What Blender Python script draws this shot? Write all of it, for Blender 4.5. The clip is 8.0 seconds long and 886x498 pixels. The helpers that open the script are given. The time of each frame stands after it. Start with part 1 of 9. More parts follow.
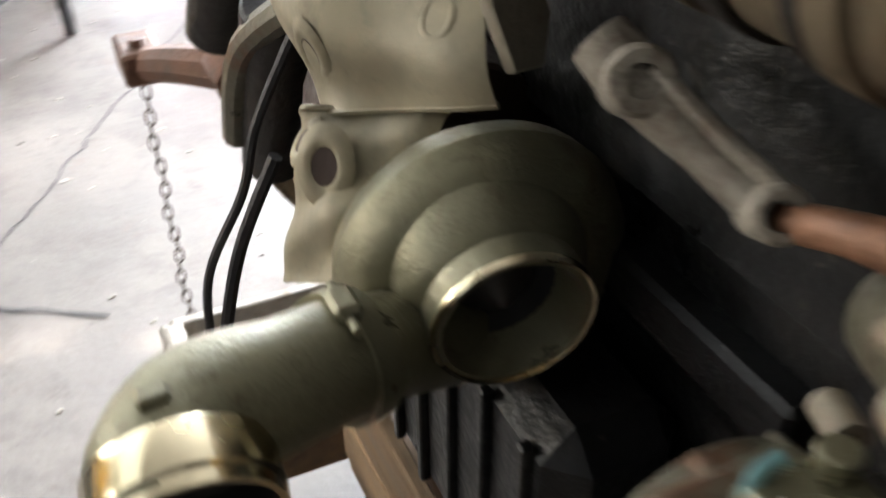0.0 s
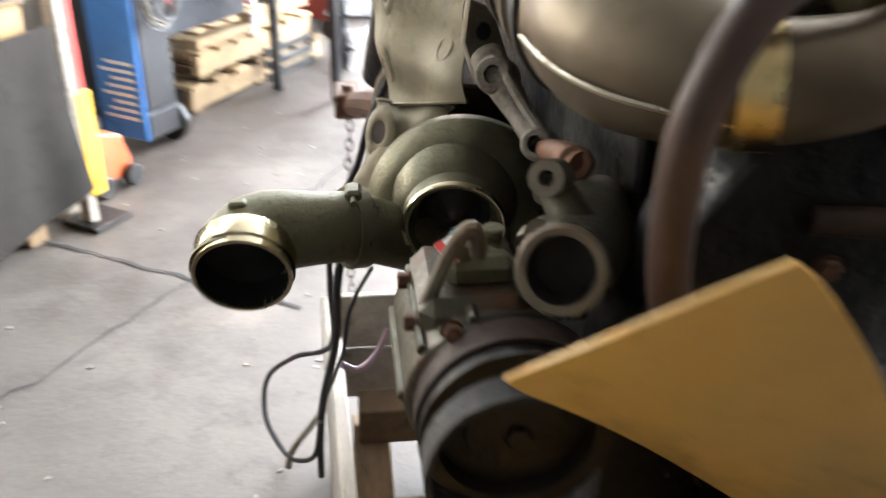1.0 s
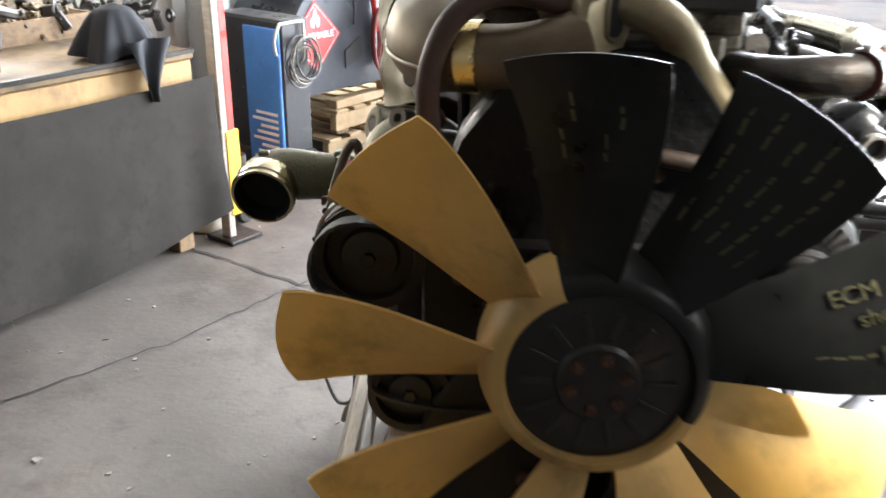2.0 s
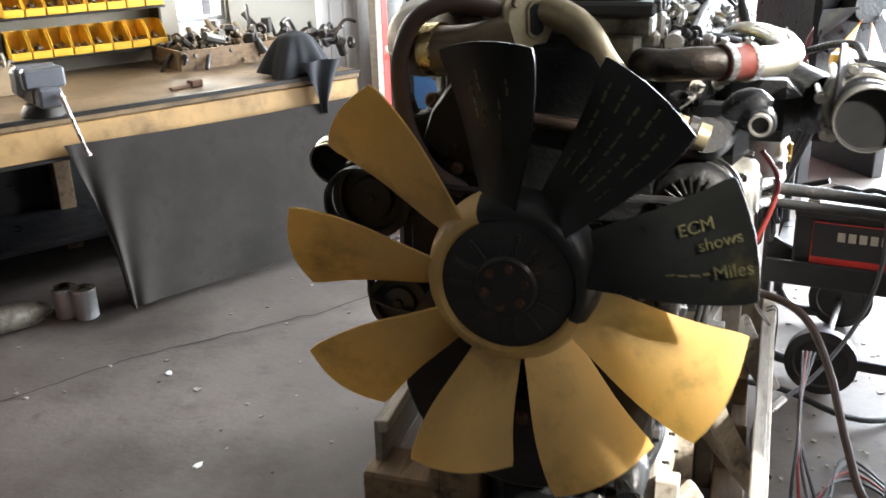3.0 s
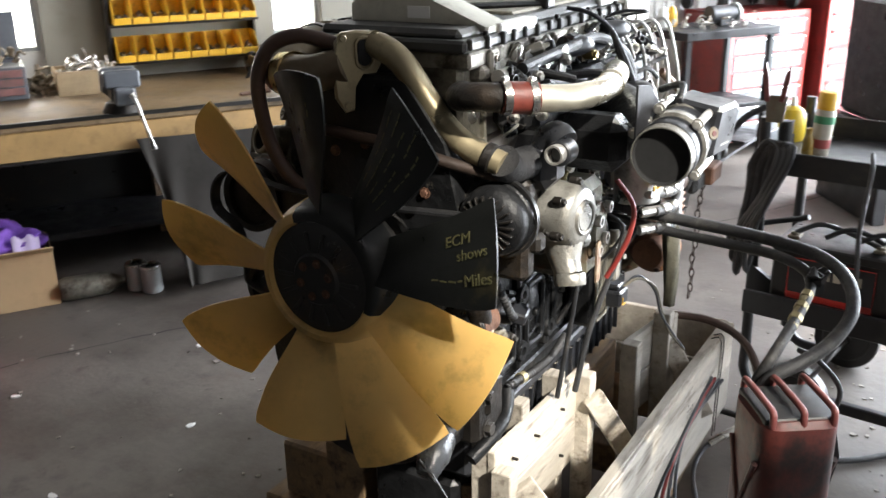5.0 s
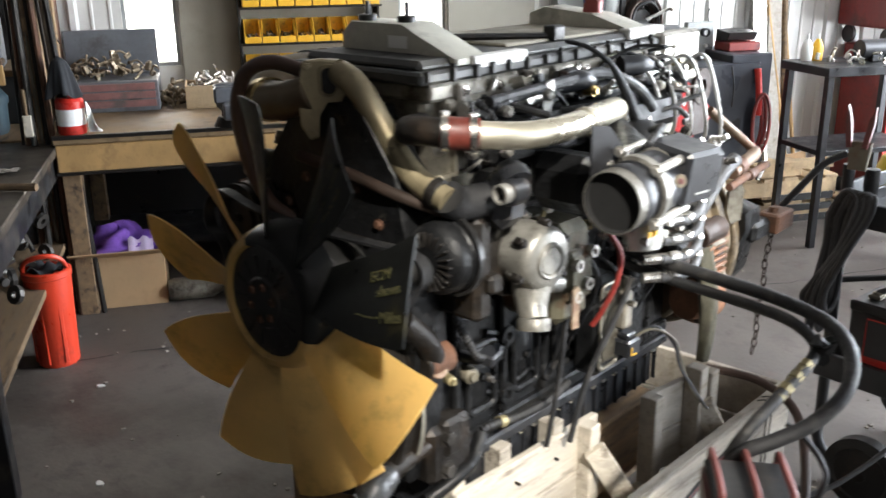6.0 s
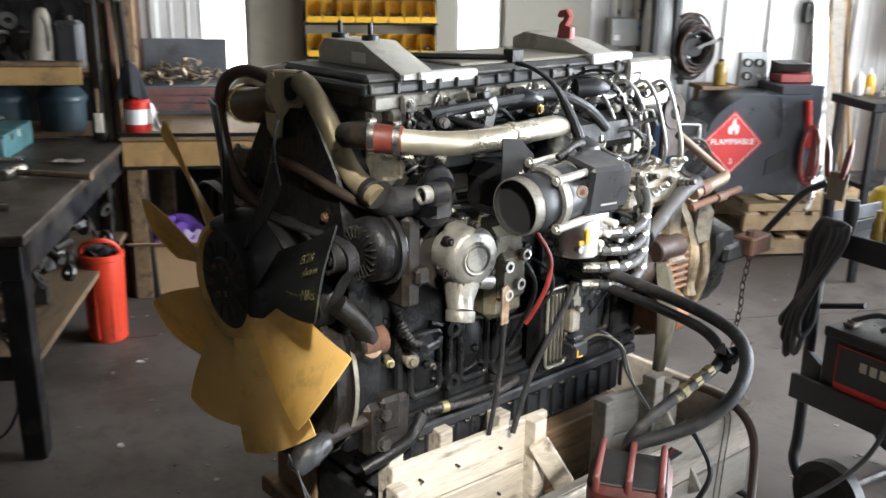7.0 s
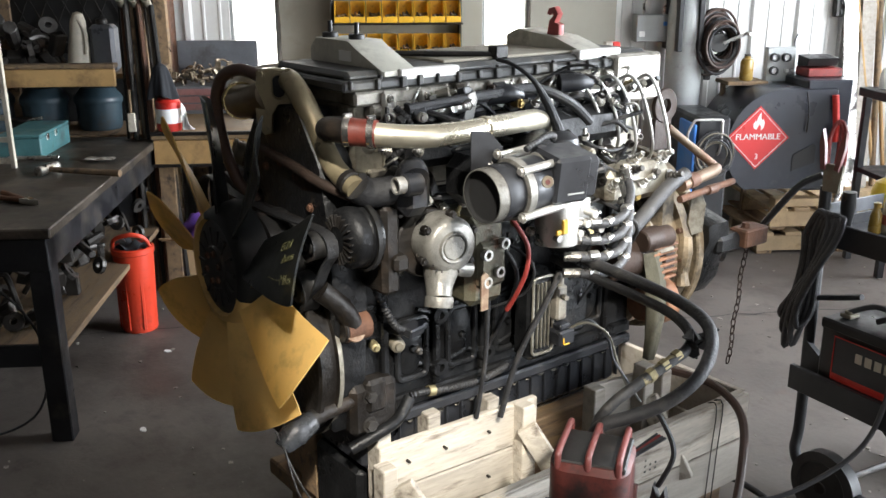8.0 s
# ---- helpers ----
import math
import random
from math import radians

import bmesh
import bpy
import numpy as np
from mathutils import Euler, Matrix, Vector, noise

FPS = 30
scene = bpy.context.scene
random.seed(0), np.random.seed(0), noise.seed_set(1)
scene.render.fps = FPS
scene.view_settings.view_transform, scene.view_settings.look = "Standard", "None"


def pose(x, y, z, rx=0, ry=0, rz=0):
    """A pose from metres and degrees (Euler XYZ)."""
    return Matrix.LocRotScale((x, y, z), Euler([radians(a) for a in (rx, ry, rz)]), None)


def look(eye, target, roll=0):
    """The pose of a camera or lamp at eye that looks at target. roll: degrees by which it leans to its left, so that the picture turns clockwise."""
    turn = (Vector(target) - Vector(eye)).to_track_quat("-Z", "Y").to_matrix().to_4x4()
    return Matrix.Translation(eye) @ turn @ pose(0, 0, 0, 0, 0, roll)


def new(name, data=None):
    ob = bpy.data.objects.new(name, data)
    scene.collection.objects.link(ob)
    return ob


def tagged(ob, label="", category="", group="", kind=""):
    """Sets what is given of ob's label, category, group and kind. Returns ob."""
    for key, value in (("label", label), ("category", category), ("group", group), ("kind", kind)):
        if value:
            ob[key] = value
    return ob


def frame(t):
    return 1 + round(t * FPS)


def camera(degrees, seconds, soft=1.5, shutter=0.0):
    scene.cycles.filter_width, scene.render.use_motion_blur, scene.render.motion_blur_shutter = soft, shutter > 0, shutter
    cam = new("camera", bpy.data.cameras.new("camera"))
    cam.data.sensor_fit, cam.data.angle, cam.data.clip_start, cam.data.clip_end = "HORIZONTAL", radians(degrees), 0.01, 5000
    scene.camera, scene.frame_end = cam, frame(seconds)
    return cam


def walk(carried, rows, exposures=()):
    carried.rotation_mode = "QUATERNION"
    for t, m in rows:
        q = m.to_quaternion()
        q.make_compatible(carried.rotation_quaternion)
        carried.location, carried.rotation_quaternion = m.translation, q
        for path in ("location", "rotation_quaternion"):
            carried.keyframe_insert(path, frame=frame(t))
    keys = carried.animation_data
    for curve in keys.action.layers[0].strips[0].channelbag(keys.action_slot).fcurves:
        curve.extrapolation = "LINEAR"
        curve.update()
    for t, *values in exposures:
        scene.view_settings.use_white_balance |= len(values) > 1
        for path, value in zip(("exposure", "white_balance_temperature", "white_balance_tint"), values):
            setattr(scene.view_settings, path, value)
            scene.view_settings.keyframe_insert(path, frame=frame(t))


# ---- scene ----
cam = camera(51.5, 8.0, 1.5, 0.6)
PATH = [
    (0, (-0.566, 0.119, 1.523), (0.105, 1.604, 0.363), -0.7),
    (0.2, (-0.523, 0.042, 1.535), (0.018, 1.569, 0.362), -0.2),
    (0.5, (-0.53, -0.095, 1.546), (-0.008, 1.529, 0.502), 1.9),
    (0.8, (-0.502, -0.289, 1.583), (-0.132, 1.395, 0.569), 2.3),
    (1, (-0.442, -0.416, 1.6), (-0.234, 1.332, 0.652), 0.9),
    (1.2, (-0.344, -0.545, 1.593), (-0.302, 1.246, 0.703), 0.6),
    (2.3, (0.009, -1.166, 1.657), (-0.258, 0.665, 0.898), 0.0),
    (2.5, (0.137, -1.239, 1.654), (-0.283, 0.569, 0.909), -0.5),
    (2.6, (0.195, -1.275, 1.654), (-0.273, 0.509, 0.881), -0.9),
    (3, (0.363, -1.415, 1.657), (-0.241, 0.356, 0.95), -1.7),
    (3.5, (0.51, -1.564, 1.683), (-0.132, 0.192, 0.975), -2.9),
    (4, (0.778, -1.612, 1.681), (0.033, 0.091, 0.944), -1.5),
    (4.5, (0.973, -1.547, 1.714), (0.126, 0.135, 1.041), -3.8),
    (4.7, (1.009, -1.464, 1.71), (0.136, 0.208, 1.044), -2.4),
    (5.8, (1.335, -1.123, 1.722), (0.105, 0.309, 1.06), -1.1),
    (6, (1.419, -1.046, 1.719), (0.136, 0.353, 1.091), -0.7),
    (6.5, (1.582, -1.006, 1.732), (0.31, 0.399, 1.093), 0.5),
    (7, (1.824, -0.948, 1.738), (0.38, 0.305, 1.148), 0.9),
    (7.5, (1.977, -0.883, 1.744), (0.467, 0.286, 1.15), -0.4),
    (8, (2.007, -0.876, 1.743), (0.491, 0.287, 1.151), -0.1),
]
walk(cam, [(t, look(eye, target, roll)) for t, eye, target, roll in PATH],
     [(0, 2.45), (0.5, 2.35), (1.0, 2.55), (1.2, 2.5), (2.4, 2.0), (3.5, 1.65), (4.7, 1.25), (6, 0.8), (8, 0.72)])

# ---- light: overcast-bright sky and a low sun through openings added in wall_door ----
SUN_AZ, SUN_EL = -27.0, 40.8     # degrees: direction towards the sun, from +X towards +Y; height
world = bpy.data.worlds.new("sky")
scene.world = world
world.use_nodes = True
wn = world.node_tree.nodes
sky = wn.new("ShaderNodeTexSky")
sky.sky_type = "NISHITA"
sky.sun_disc = False
sky.sun_elevation = radians(SUN_EL)
sky.sun_rotation = radians(90 - SUN_AZ)
world.node_tree.links.new(sky.outputs["Color"], wn["Background"].inputs["Color"])
wn["Background"].inputs["Strength"].default_value = 0.14
sun_data = bpy.data.lights.new("sun", "SUN")
sun_data.energy, sun_data.angle, sun_data.color = 5.0, radians(2.5), (1.0, 0.95, 0.86)
sun = new("sun", sun_data)
sa, se = radians(SUN_AZ), radians(SUN_EL)
sun.matrix_world = look((8 * math.cos(sa) * math.cos(se), 8 * math.sin(sa) * math.cos(se), 8 * math.sin(se)), (0, 0, 0))
scene.view_settings.exposure = 0.5


def opening_light(name, u, v, z, turn, width, height, watts, colour):
    """Skylight that falls in through one opening of the building."""
    data = bpy.data.lights.new(name, "AREA")
    data.shape, data.size, data.size_y, data.energy, data.color = "RECTANGLE", width, height, watts, colour
    ob = new(name, data)
    ob.matrix_world = pose(-2.75, 1.85, 0, 0, 0, 57) @ pose(u, v, z, 90, 0, turn)
    return ob


opening_light("door_daylight", 4.35, -6.42, 1.85, 0, 3.2, 3.6, 65, (0.86, 0.92, 1.0))
opening_light("far_door_daylight", 6.32, -2.6, 1.9, 90, 4.8, 3.7, 900, (0.86, 0.92, 1.0))
opening_light("window_daylight", -0.415, 0.52, 1.64, 180, 0.29, 1.1, 5, (1.0, 0.95, 0.86))
opening_light("window_daylight", 1.185, 0.52, 1.64, 180, 0.29, 1.1, 5, (1.0, 0.95, 0.86))

# ---- building helpers ----
class Shape:
    """Collects simple solids into one mesh."""

    def __init__(self):
        self.v, self.f = [], []

    def add(self, verts, faces):
        n = len(self.v)
        self.v += [tuple(p) for p in verts]
        self.f += [tuple(i + n for i in f) for f in faces]
        return self

    def box(self, a, b, c=0.003, m=None):
        """A box from corner a to corner b with chamfered edges."""
        lo = [min(p, q) for p, q in zip(a, b)]
        hi = [max(p, q) for p, q in zip(a, b)]
        c = min(c, min(h - l for l, h in zip(lo, hi)) * 0.45)
        verts, index = [], {}
        for sx in (0, 1):
            for sy in (0, 1):
                for sz in (0, 1):
                    s = (sx, sy, sz)
                    for k in range(3):
                        p = []
                        for i in range(3):
                            e = hi[i] if s[i] else lo[i]
                            p.append(e if i == k else (e - c if s[i] else e + c))
                        index[s, k] = len(verts)
                        verts.append(Vector(p))
        faces = []
        for k in range(3):
            i, j = [(1, 2), (2, 0), (0, 1)][k]
            for side in (0, 1):
                ring = []
                for di, dj in ((0, 0), (1, 0), (1, 1), (0, 1)):
                    s = [0, 0, 0]
                    s[k], s[i], s[j] = side, di, dj
                    ring.append(index[tuple(s), k])
                faces.append(ring if side else ring[::-1])
        for k in range(3):
            i, j = [(1, 2), (2, 0), (0, 1)][k]
            for di in (0, 1):
                for dj in (0, 1):
                    s0, s1 = [0, 0, 0], [0, 0, 0]
                    for s in (s0, s1):
                        s[i], s[j] = di, dj
                    s1[k] = 1
                    s0, s1 = tuple(s0), tuple(s1)
                    q = [index[s0, i], index[s1, i], index[s1, j], index[s0, j]]
                    faces.append(q if di == dj else q[::-1])
        for sx in (0, 1):
            for sy in (0, 1):
                for sz in (0, 1):
                    s = (sx, sy, sz)
                    q = [index[s, 0], index[s, 1], index[s, 2]]
                    faces.append(q if (sx + sy + sz) % 2 else q[::-1])
        if m is not None:
            verts = [m @ p for p in verts]
        return self.add(verts, faces)

    def lathe(self, profile, m=None, n=24, closed=False):
        """Turns (radius, height) pairs about the local z axis."""
        m = m or Matrix()
        verts, faces, rings = [], [], []
        for r, h in profile:
            if r <= 1e-6:
                rings.append([len(verts)])
                verts.append(m @ Vector((0, 0, h)))
            else:
                rings.append(list(range(len(verts), len(verts) + n)))
                verts += [m @ Vector((r * math.cos(2 * math.pi * k / n), r * math.sin(2 * math.pi * k / n), h)) for k in range(n)]
        pairs = list(zip(rings, rings[1:])) + ([(rings[-1], rings[0])] if closed else [])
        for a, b in pairs:
            for k in range(n):
                l = (k + 1) % n
                if len(a) == 1 and len(b) == 1:
                    continue
                if len(a) == 1:
                    faces.append((a[0], b[l], b[k]))
                elif len(b) == 1:
                    faces.append((a[k], a[l], b[0]))
                else:
                    faces.append((a[k], a[l], b[l], b[k]))
        return self.add(verts, faces)

    def cyl(self, p, q, r, r2=None, n=16, c=None):
        """A solid cylinder or cone from p to q with a small chamfer."""
        p, q = Vector(p), Vector(q)
        h = (q - p).length
        r2 = r if r2 is None else r2
        c = min(0.12 * max(r, r2), 0.2 * h, 0.004) if c is None else c
        return self.lathe([(0, 0), (max(r - c, 1e-4), 0), (r, c), (r2, h - c), (max(r2 - c, 1e-4), h), (0, h)], axis(p, q), n)

    def pipe(self, p, q, r, wall, n=24):
        """A straight open pipe."""
        p, q = Vector(p), Vector(q)
        h, i = (q - p).length, r - wall
        return self.lathe([(i, 0), (r, 0), (r, h), (i, h)], axis(p, q), n, True)

    def tube(self, pts, r, n=10, steps=6, caps=True, smooth=True):
        """A round bar or hose along points; r is one radius or one for each point."""
        pts = [Vector(p) for p in pts]
        rs = list(r) if isinstance(r, (list, tuple)) else [r] * len(pts)
        if smooth and len(pts) > 2:
            line, rad = [], []
            for i in range(len(pts) - 1):
                a, b = pts[max(i - 1, 0)], pts[i]
                c, d = pts[i + 1], pts[min(i + 2, len(pts) - 1)]
                for k in range(steps):
                    t = k / steps
                    line.append(0.5 * (2 * b + (c - a) * t + (2 * a - 5 * b + 4 * c - d) * t * t + (3 * b - a - 3 * c + d) * t ** 3))
                    rad.append(rs[i] + (rs[i + 1] - rs[i]) * t)
            line.append(pts[-1])
            rad.append(rs[-1])
        else:
            line, rad = pts, rs
        verts, faces = [], []
        side = None
        for i, p in enumerate(line):
            d = (line[min(i + 1, len(line) - 1)] - line[max(i - 1, 0)])
            d = d.normalized() if d.length > 1e-9 else Vector((0, 0, 1))
            if side is None:
                side = d.orthogonal().normalized()
            side = side - d * side.dot(d)
            side = side.normalized() if side.length > 1e-6 else d.orthogonal().normalized()
            up = d.cross(side)
            for k in range(n):
                a = 2 * math.pi * k / n
                verts.append(p + rad[i] * (side * math.cos(a) + up * math.sin(a)))
        for i in range(len(line) - 1):
            for k in range(n):
                l = (k + 1) % n
                faces.append((i * n + k, i * n + l, (i + 1) * n + l, (i + 1) * n + k))
        if caps:
            faces.append(tuple(range(n))[::-1])
            faces.append(tuple(range((len(line) - 1) * n, len(line) * n)))
        return self.add(verts, faces)

    def prism(self, poly, h, m=None, c=0.0):
        """A flat outline in the local xy plane, raised from z 0 to h."""
        m = m or Matrix()
        n = len(poly)
        area = sum(poly[i][0] * poly[(i + 1) % n][1] - poly[(i + 1) % n][0] * poly[i][1] for i in range(n))
        if area < 0:
            poly = poly[::-1]
        if c > 0:
            cx, cy = sum(p[0] for p in poly) / n, sum(p[1] for p in poly) / n
            ext = max(max(abs(p[0] - cx), abs(p[1] - cy)) for p in poly)
            k = 1 - c / ext
            inner = [(cx + (x - cx) * k, cy + (y - cy) * k) for x, y in poly]
            layers = [(inner, 0), (poly, c), (poly, h - c), (inner, h)]
        else:
            layers = [(poly, 0), (poly, h)]
        verts = [m @ Vector((x, y, z)) for ring, z in layers for x, y in ring]
        faces = [tuple(range(n))[::-1], tuple(range((len(layers) - 1) * n, len(layers) * n))]
        for j in range(len(layers) - 1):
            for i in range(n):
                k = (i + 1) % n
                faces.append((j * n + i, j * n + k, (j + 1) * n + k, (j + 1) * n + i))
        return self.add(verts, faces)

    def sheet(self, f, nu, nv, thick=0.0):
        """A surface f(u, v) over the unit square; thick adds a back along the normal."""
        g = [[Vector(f(i / nu, j / nv)) for j in range(nv + 1)] for i in range(nu + 1)]
        verts = [p for row in g for p in row]
        w = nv + 1
        faces = [(i * w + j, (i + 1) * w + j, (i + 1) * w + j + 1, i * w + j + 1) for i in range(nu) for j in range(nv)]
        if thick:
            n0 = len(verts)
            for i in range(nu + 1):
                for j in range(nv + 1):
                    du = g[min(i + 1, nu)][j] - g[max(i - 1, 0)][j]
                    dv = g[i][min(j + 1, nv)] - g[i][max(j - 1, 0)]
                    nn = du.cross(dv)
                    verts.append(g[i][j] - (nn.normalized() if nn.length > 1e-12 else Vector((0, 0, 1))) * thick)
            faces += [tuple(n0 + k for k in f)[::-1] for f in faces]
            edge = [(i, 0) for i in range(nu)] + [(nu, j) for j in range(nv)] + [(i, nv) for i in range(nu, 0, -1)] + [(0, j) for j in range(nv, 0, -1)]
            ids = [i * w + j for i, j in edge]
            for a, b in zip(ids, ids[1:] + ids[:1]):
                faces.append((b, a, a + n0, b + n0))
        return self.add(verts, faces)

    def hexbolt(self, p, d, r=0.009, h=0.008):
        m = axis(Vector(p), Vector(p) + Vector(d))
        self.lathe([(0, 0), (r * 1.35, 0), (r * 1.35, 0.0015), (r * 1.05, 0.0015)], m, 14)
        return self.prism([(r * math.cos(k * math.pi / 3), r * math.sin(k * math.pi / 3)) for k in range(6)], h, m, 0.0012)


def axis(p, q):
    """A frame at p whose z axis points to q."""
    return Matrix.Translation(p) @ (Vector(q) - Vector(p)).to_track_quat("Z", "Y").to_matrix().to_4x4()


def mesh_of(shape, name, material, sharp=35):
    me = bpy.data.meshes.new(name)
    me.from_pydata(shape.v, [], shape.f)
    me.materials.append(material)
    me.polygons.foreach_set("use_smooth", [True] * len(me.polygons))
    me.set_sharp_from_angle(angle=radians(sharp))
    me.update()
    return me


def part(name, shape, material, parent, label="", sharp=35):
    ob = new(name, mesh_of(shape, name, material, sharp))
    ob.parent = parent
    return tagged(ob, label)


def thing(name, label, category, m=None, group="", kind=""):
    ob = new(name)
    ob.empty_display_size = 0.05
    ob.matrix_world = m or Matrix()
    return tagged(ob, label, category, group, kind)


def solid(name, shape, material, label, category, m=None, group="", kind="", sharp=35):
    ob = new(name, mesh_of(shape, name, material, sharp))
    ob.matrix_world = m or Matrix()
    return tagged(ob, label, category, group, kind)


ROOM = pose(-2.75, 1.85, 0, 0, 0, 57)      # u along the long bench, v towards the wall behind it


def room(u, v, z=0, turn=0):
    return ROOM @ pose(u, v, z, 0, 0, turn)


# ---- materials ----
def surf(name, base, rough=0.5, metal=0.0, vary=0.25, scale=9.0, dirt=None, dirt_amount=0.45, dirt_scale=3.0, bump=0.15, bump_scale=60.0, spec=0.5, pieces=0.0, rough_vary=0.2, stretch=(1, 1, 1), coat=0.0):
    """A surface with grain at two scales, a dirt colour in patches, uneven gloss and fine relief."""
    mat = bpy.data.materials.new(name)
    mat.use_nodes = True
    nodes, link = mat.node_tree.nodes, mat.node_tree.links.new
    b = nodes["Principled BSDF"]
    coord = nodes.new("ShaderNodeTexCoord")
    mapping = nodes.new("ShaderNodeMapping")
    mapping.inputs["Scale"].default_value = stretch
    link(coord.outputs["Object"], mapping.inputs["Vector"])

    def noise_tex(s, detail=5.0, rough_=0.6):
        t = nodes.new("ShaderNodeTexNoise")
        t.inputs["Scale"].default_value, t.inputs["Detail"].default_value, t.inputs["Roughness"].default_value = s, detail, rough_
        link(mapping.outputs["Vector"], t.inputs["Vector"])
        return t

    def mix(a, c, fac):
        x = nodes.new("ShaderNodeMix")
        x.data_type = "RGBA"
        link(fac, x.inputs["Factor"])
        for socket, value in ((x.inputs[6], a), (x.inputs[7], c)):
            if isinstance(value, tuple):
                socket.default_value = (*value[:3], 1)
            else:
                link(value, socket)
        return x.outputs[2]

    def ramp(value, lo, hi):
        r = nodes.new("ShaderNodeMapRange")
        r.inputs["From Min"].default_value, r.inputs["From Max"].default_value = lo, hi
        link(value, r.inputs["Value"])
        return r.outputs["Result"]

    small, large = noise_tex(scale * 6), noise_tex(scale)
    dark = tuple(c * (1 - vary) for c in base)
    light = tuple(min(1.0, c * (1 + vary)) for c in base)
    colour = mix(dark, light, ramp(large.outputs["Fac"], 0.3, 0.7))
    colour = mix(colour, tuple(c * (1 - vary * 0.8) for c in base), ramp(small.outputs["Fac"], 0.52, 0.75))
    if dirt:
        d = noise_tex(dirt_scale, 8.0, 0.68)
        lo = 0.72 - 0.45 * dirt_amount
        mask = ramp(d.outputs["Fac"], lo, lo + 0.16)
        colour = mix(colour, dirt, mask)
    if pieces:
        info = nodes.new("ShaderNodeObjectInfo")
        hs = nodes.new("ShaderNodeHueSaturation")
        r = nodes.new("ShaderNodeMapRange")
        r.inputs["To Min"].default_value, r.inputs["To Max"].default_value = 1 - pieces, 1 + pieces
        link(info.outputs["Random"], r.inputs["Value"])
        link(r.outputs["Result"], hs.inputs["Value"])
        link(colour, hs.inputs["Color"])
        colour = hs.outputs["Color"]
    link(colour, b.inputs["Base Color"])
    rr = nodes.new("ShaderNodeMapRange")
    rr.inputs["From Min"].default_value, rr.inputs["From Max"].default_value = 0.3, 0.7
    rr.inputs["To Min"].default_value, rr.inputs["To Max"].default_value = max(0.03, rough - rough_vary), min(1, rough + rough_vary)
    link(large.outputs["Fac"], rr.inputs["Value"])
    link(rr.outputs["Result"], b.inputs["Roughness"])
    b.inputs["Metallic"].default_value = metal
    b.inputs["Specular IOR Level"].default_value = spec
    b.inputs["Coat Weight"].default_value = coat
    if bump:
        bt = noise_tex(bump_scale, 4.0)
        bn = nodes.new("ShaderNodeBump")
        bn.inputs["Strength"].default_value, bn.inputs["Distance"].default_value = bump, 0.004
        link(bt.outputs["Fac"], bn.inputs["Height"])
        link(bn.outputs["Normal"], b.inputs["Normal"])
    return mat


def glow(name, colour, strength):
    mat = bpy.data.materials.new(name)
    mat.use_nodes = True
    b = mat.node_tree.nodes["Principled BSDF"]
    b.inputs["Base Color"].default_value = (*colour, 1)
    b.inputs["Emission Color"].default_value = (*colour, 1)
    b.inputs["Emission Strength"].default_value = strength
    return mat


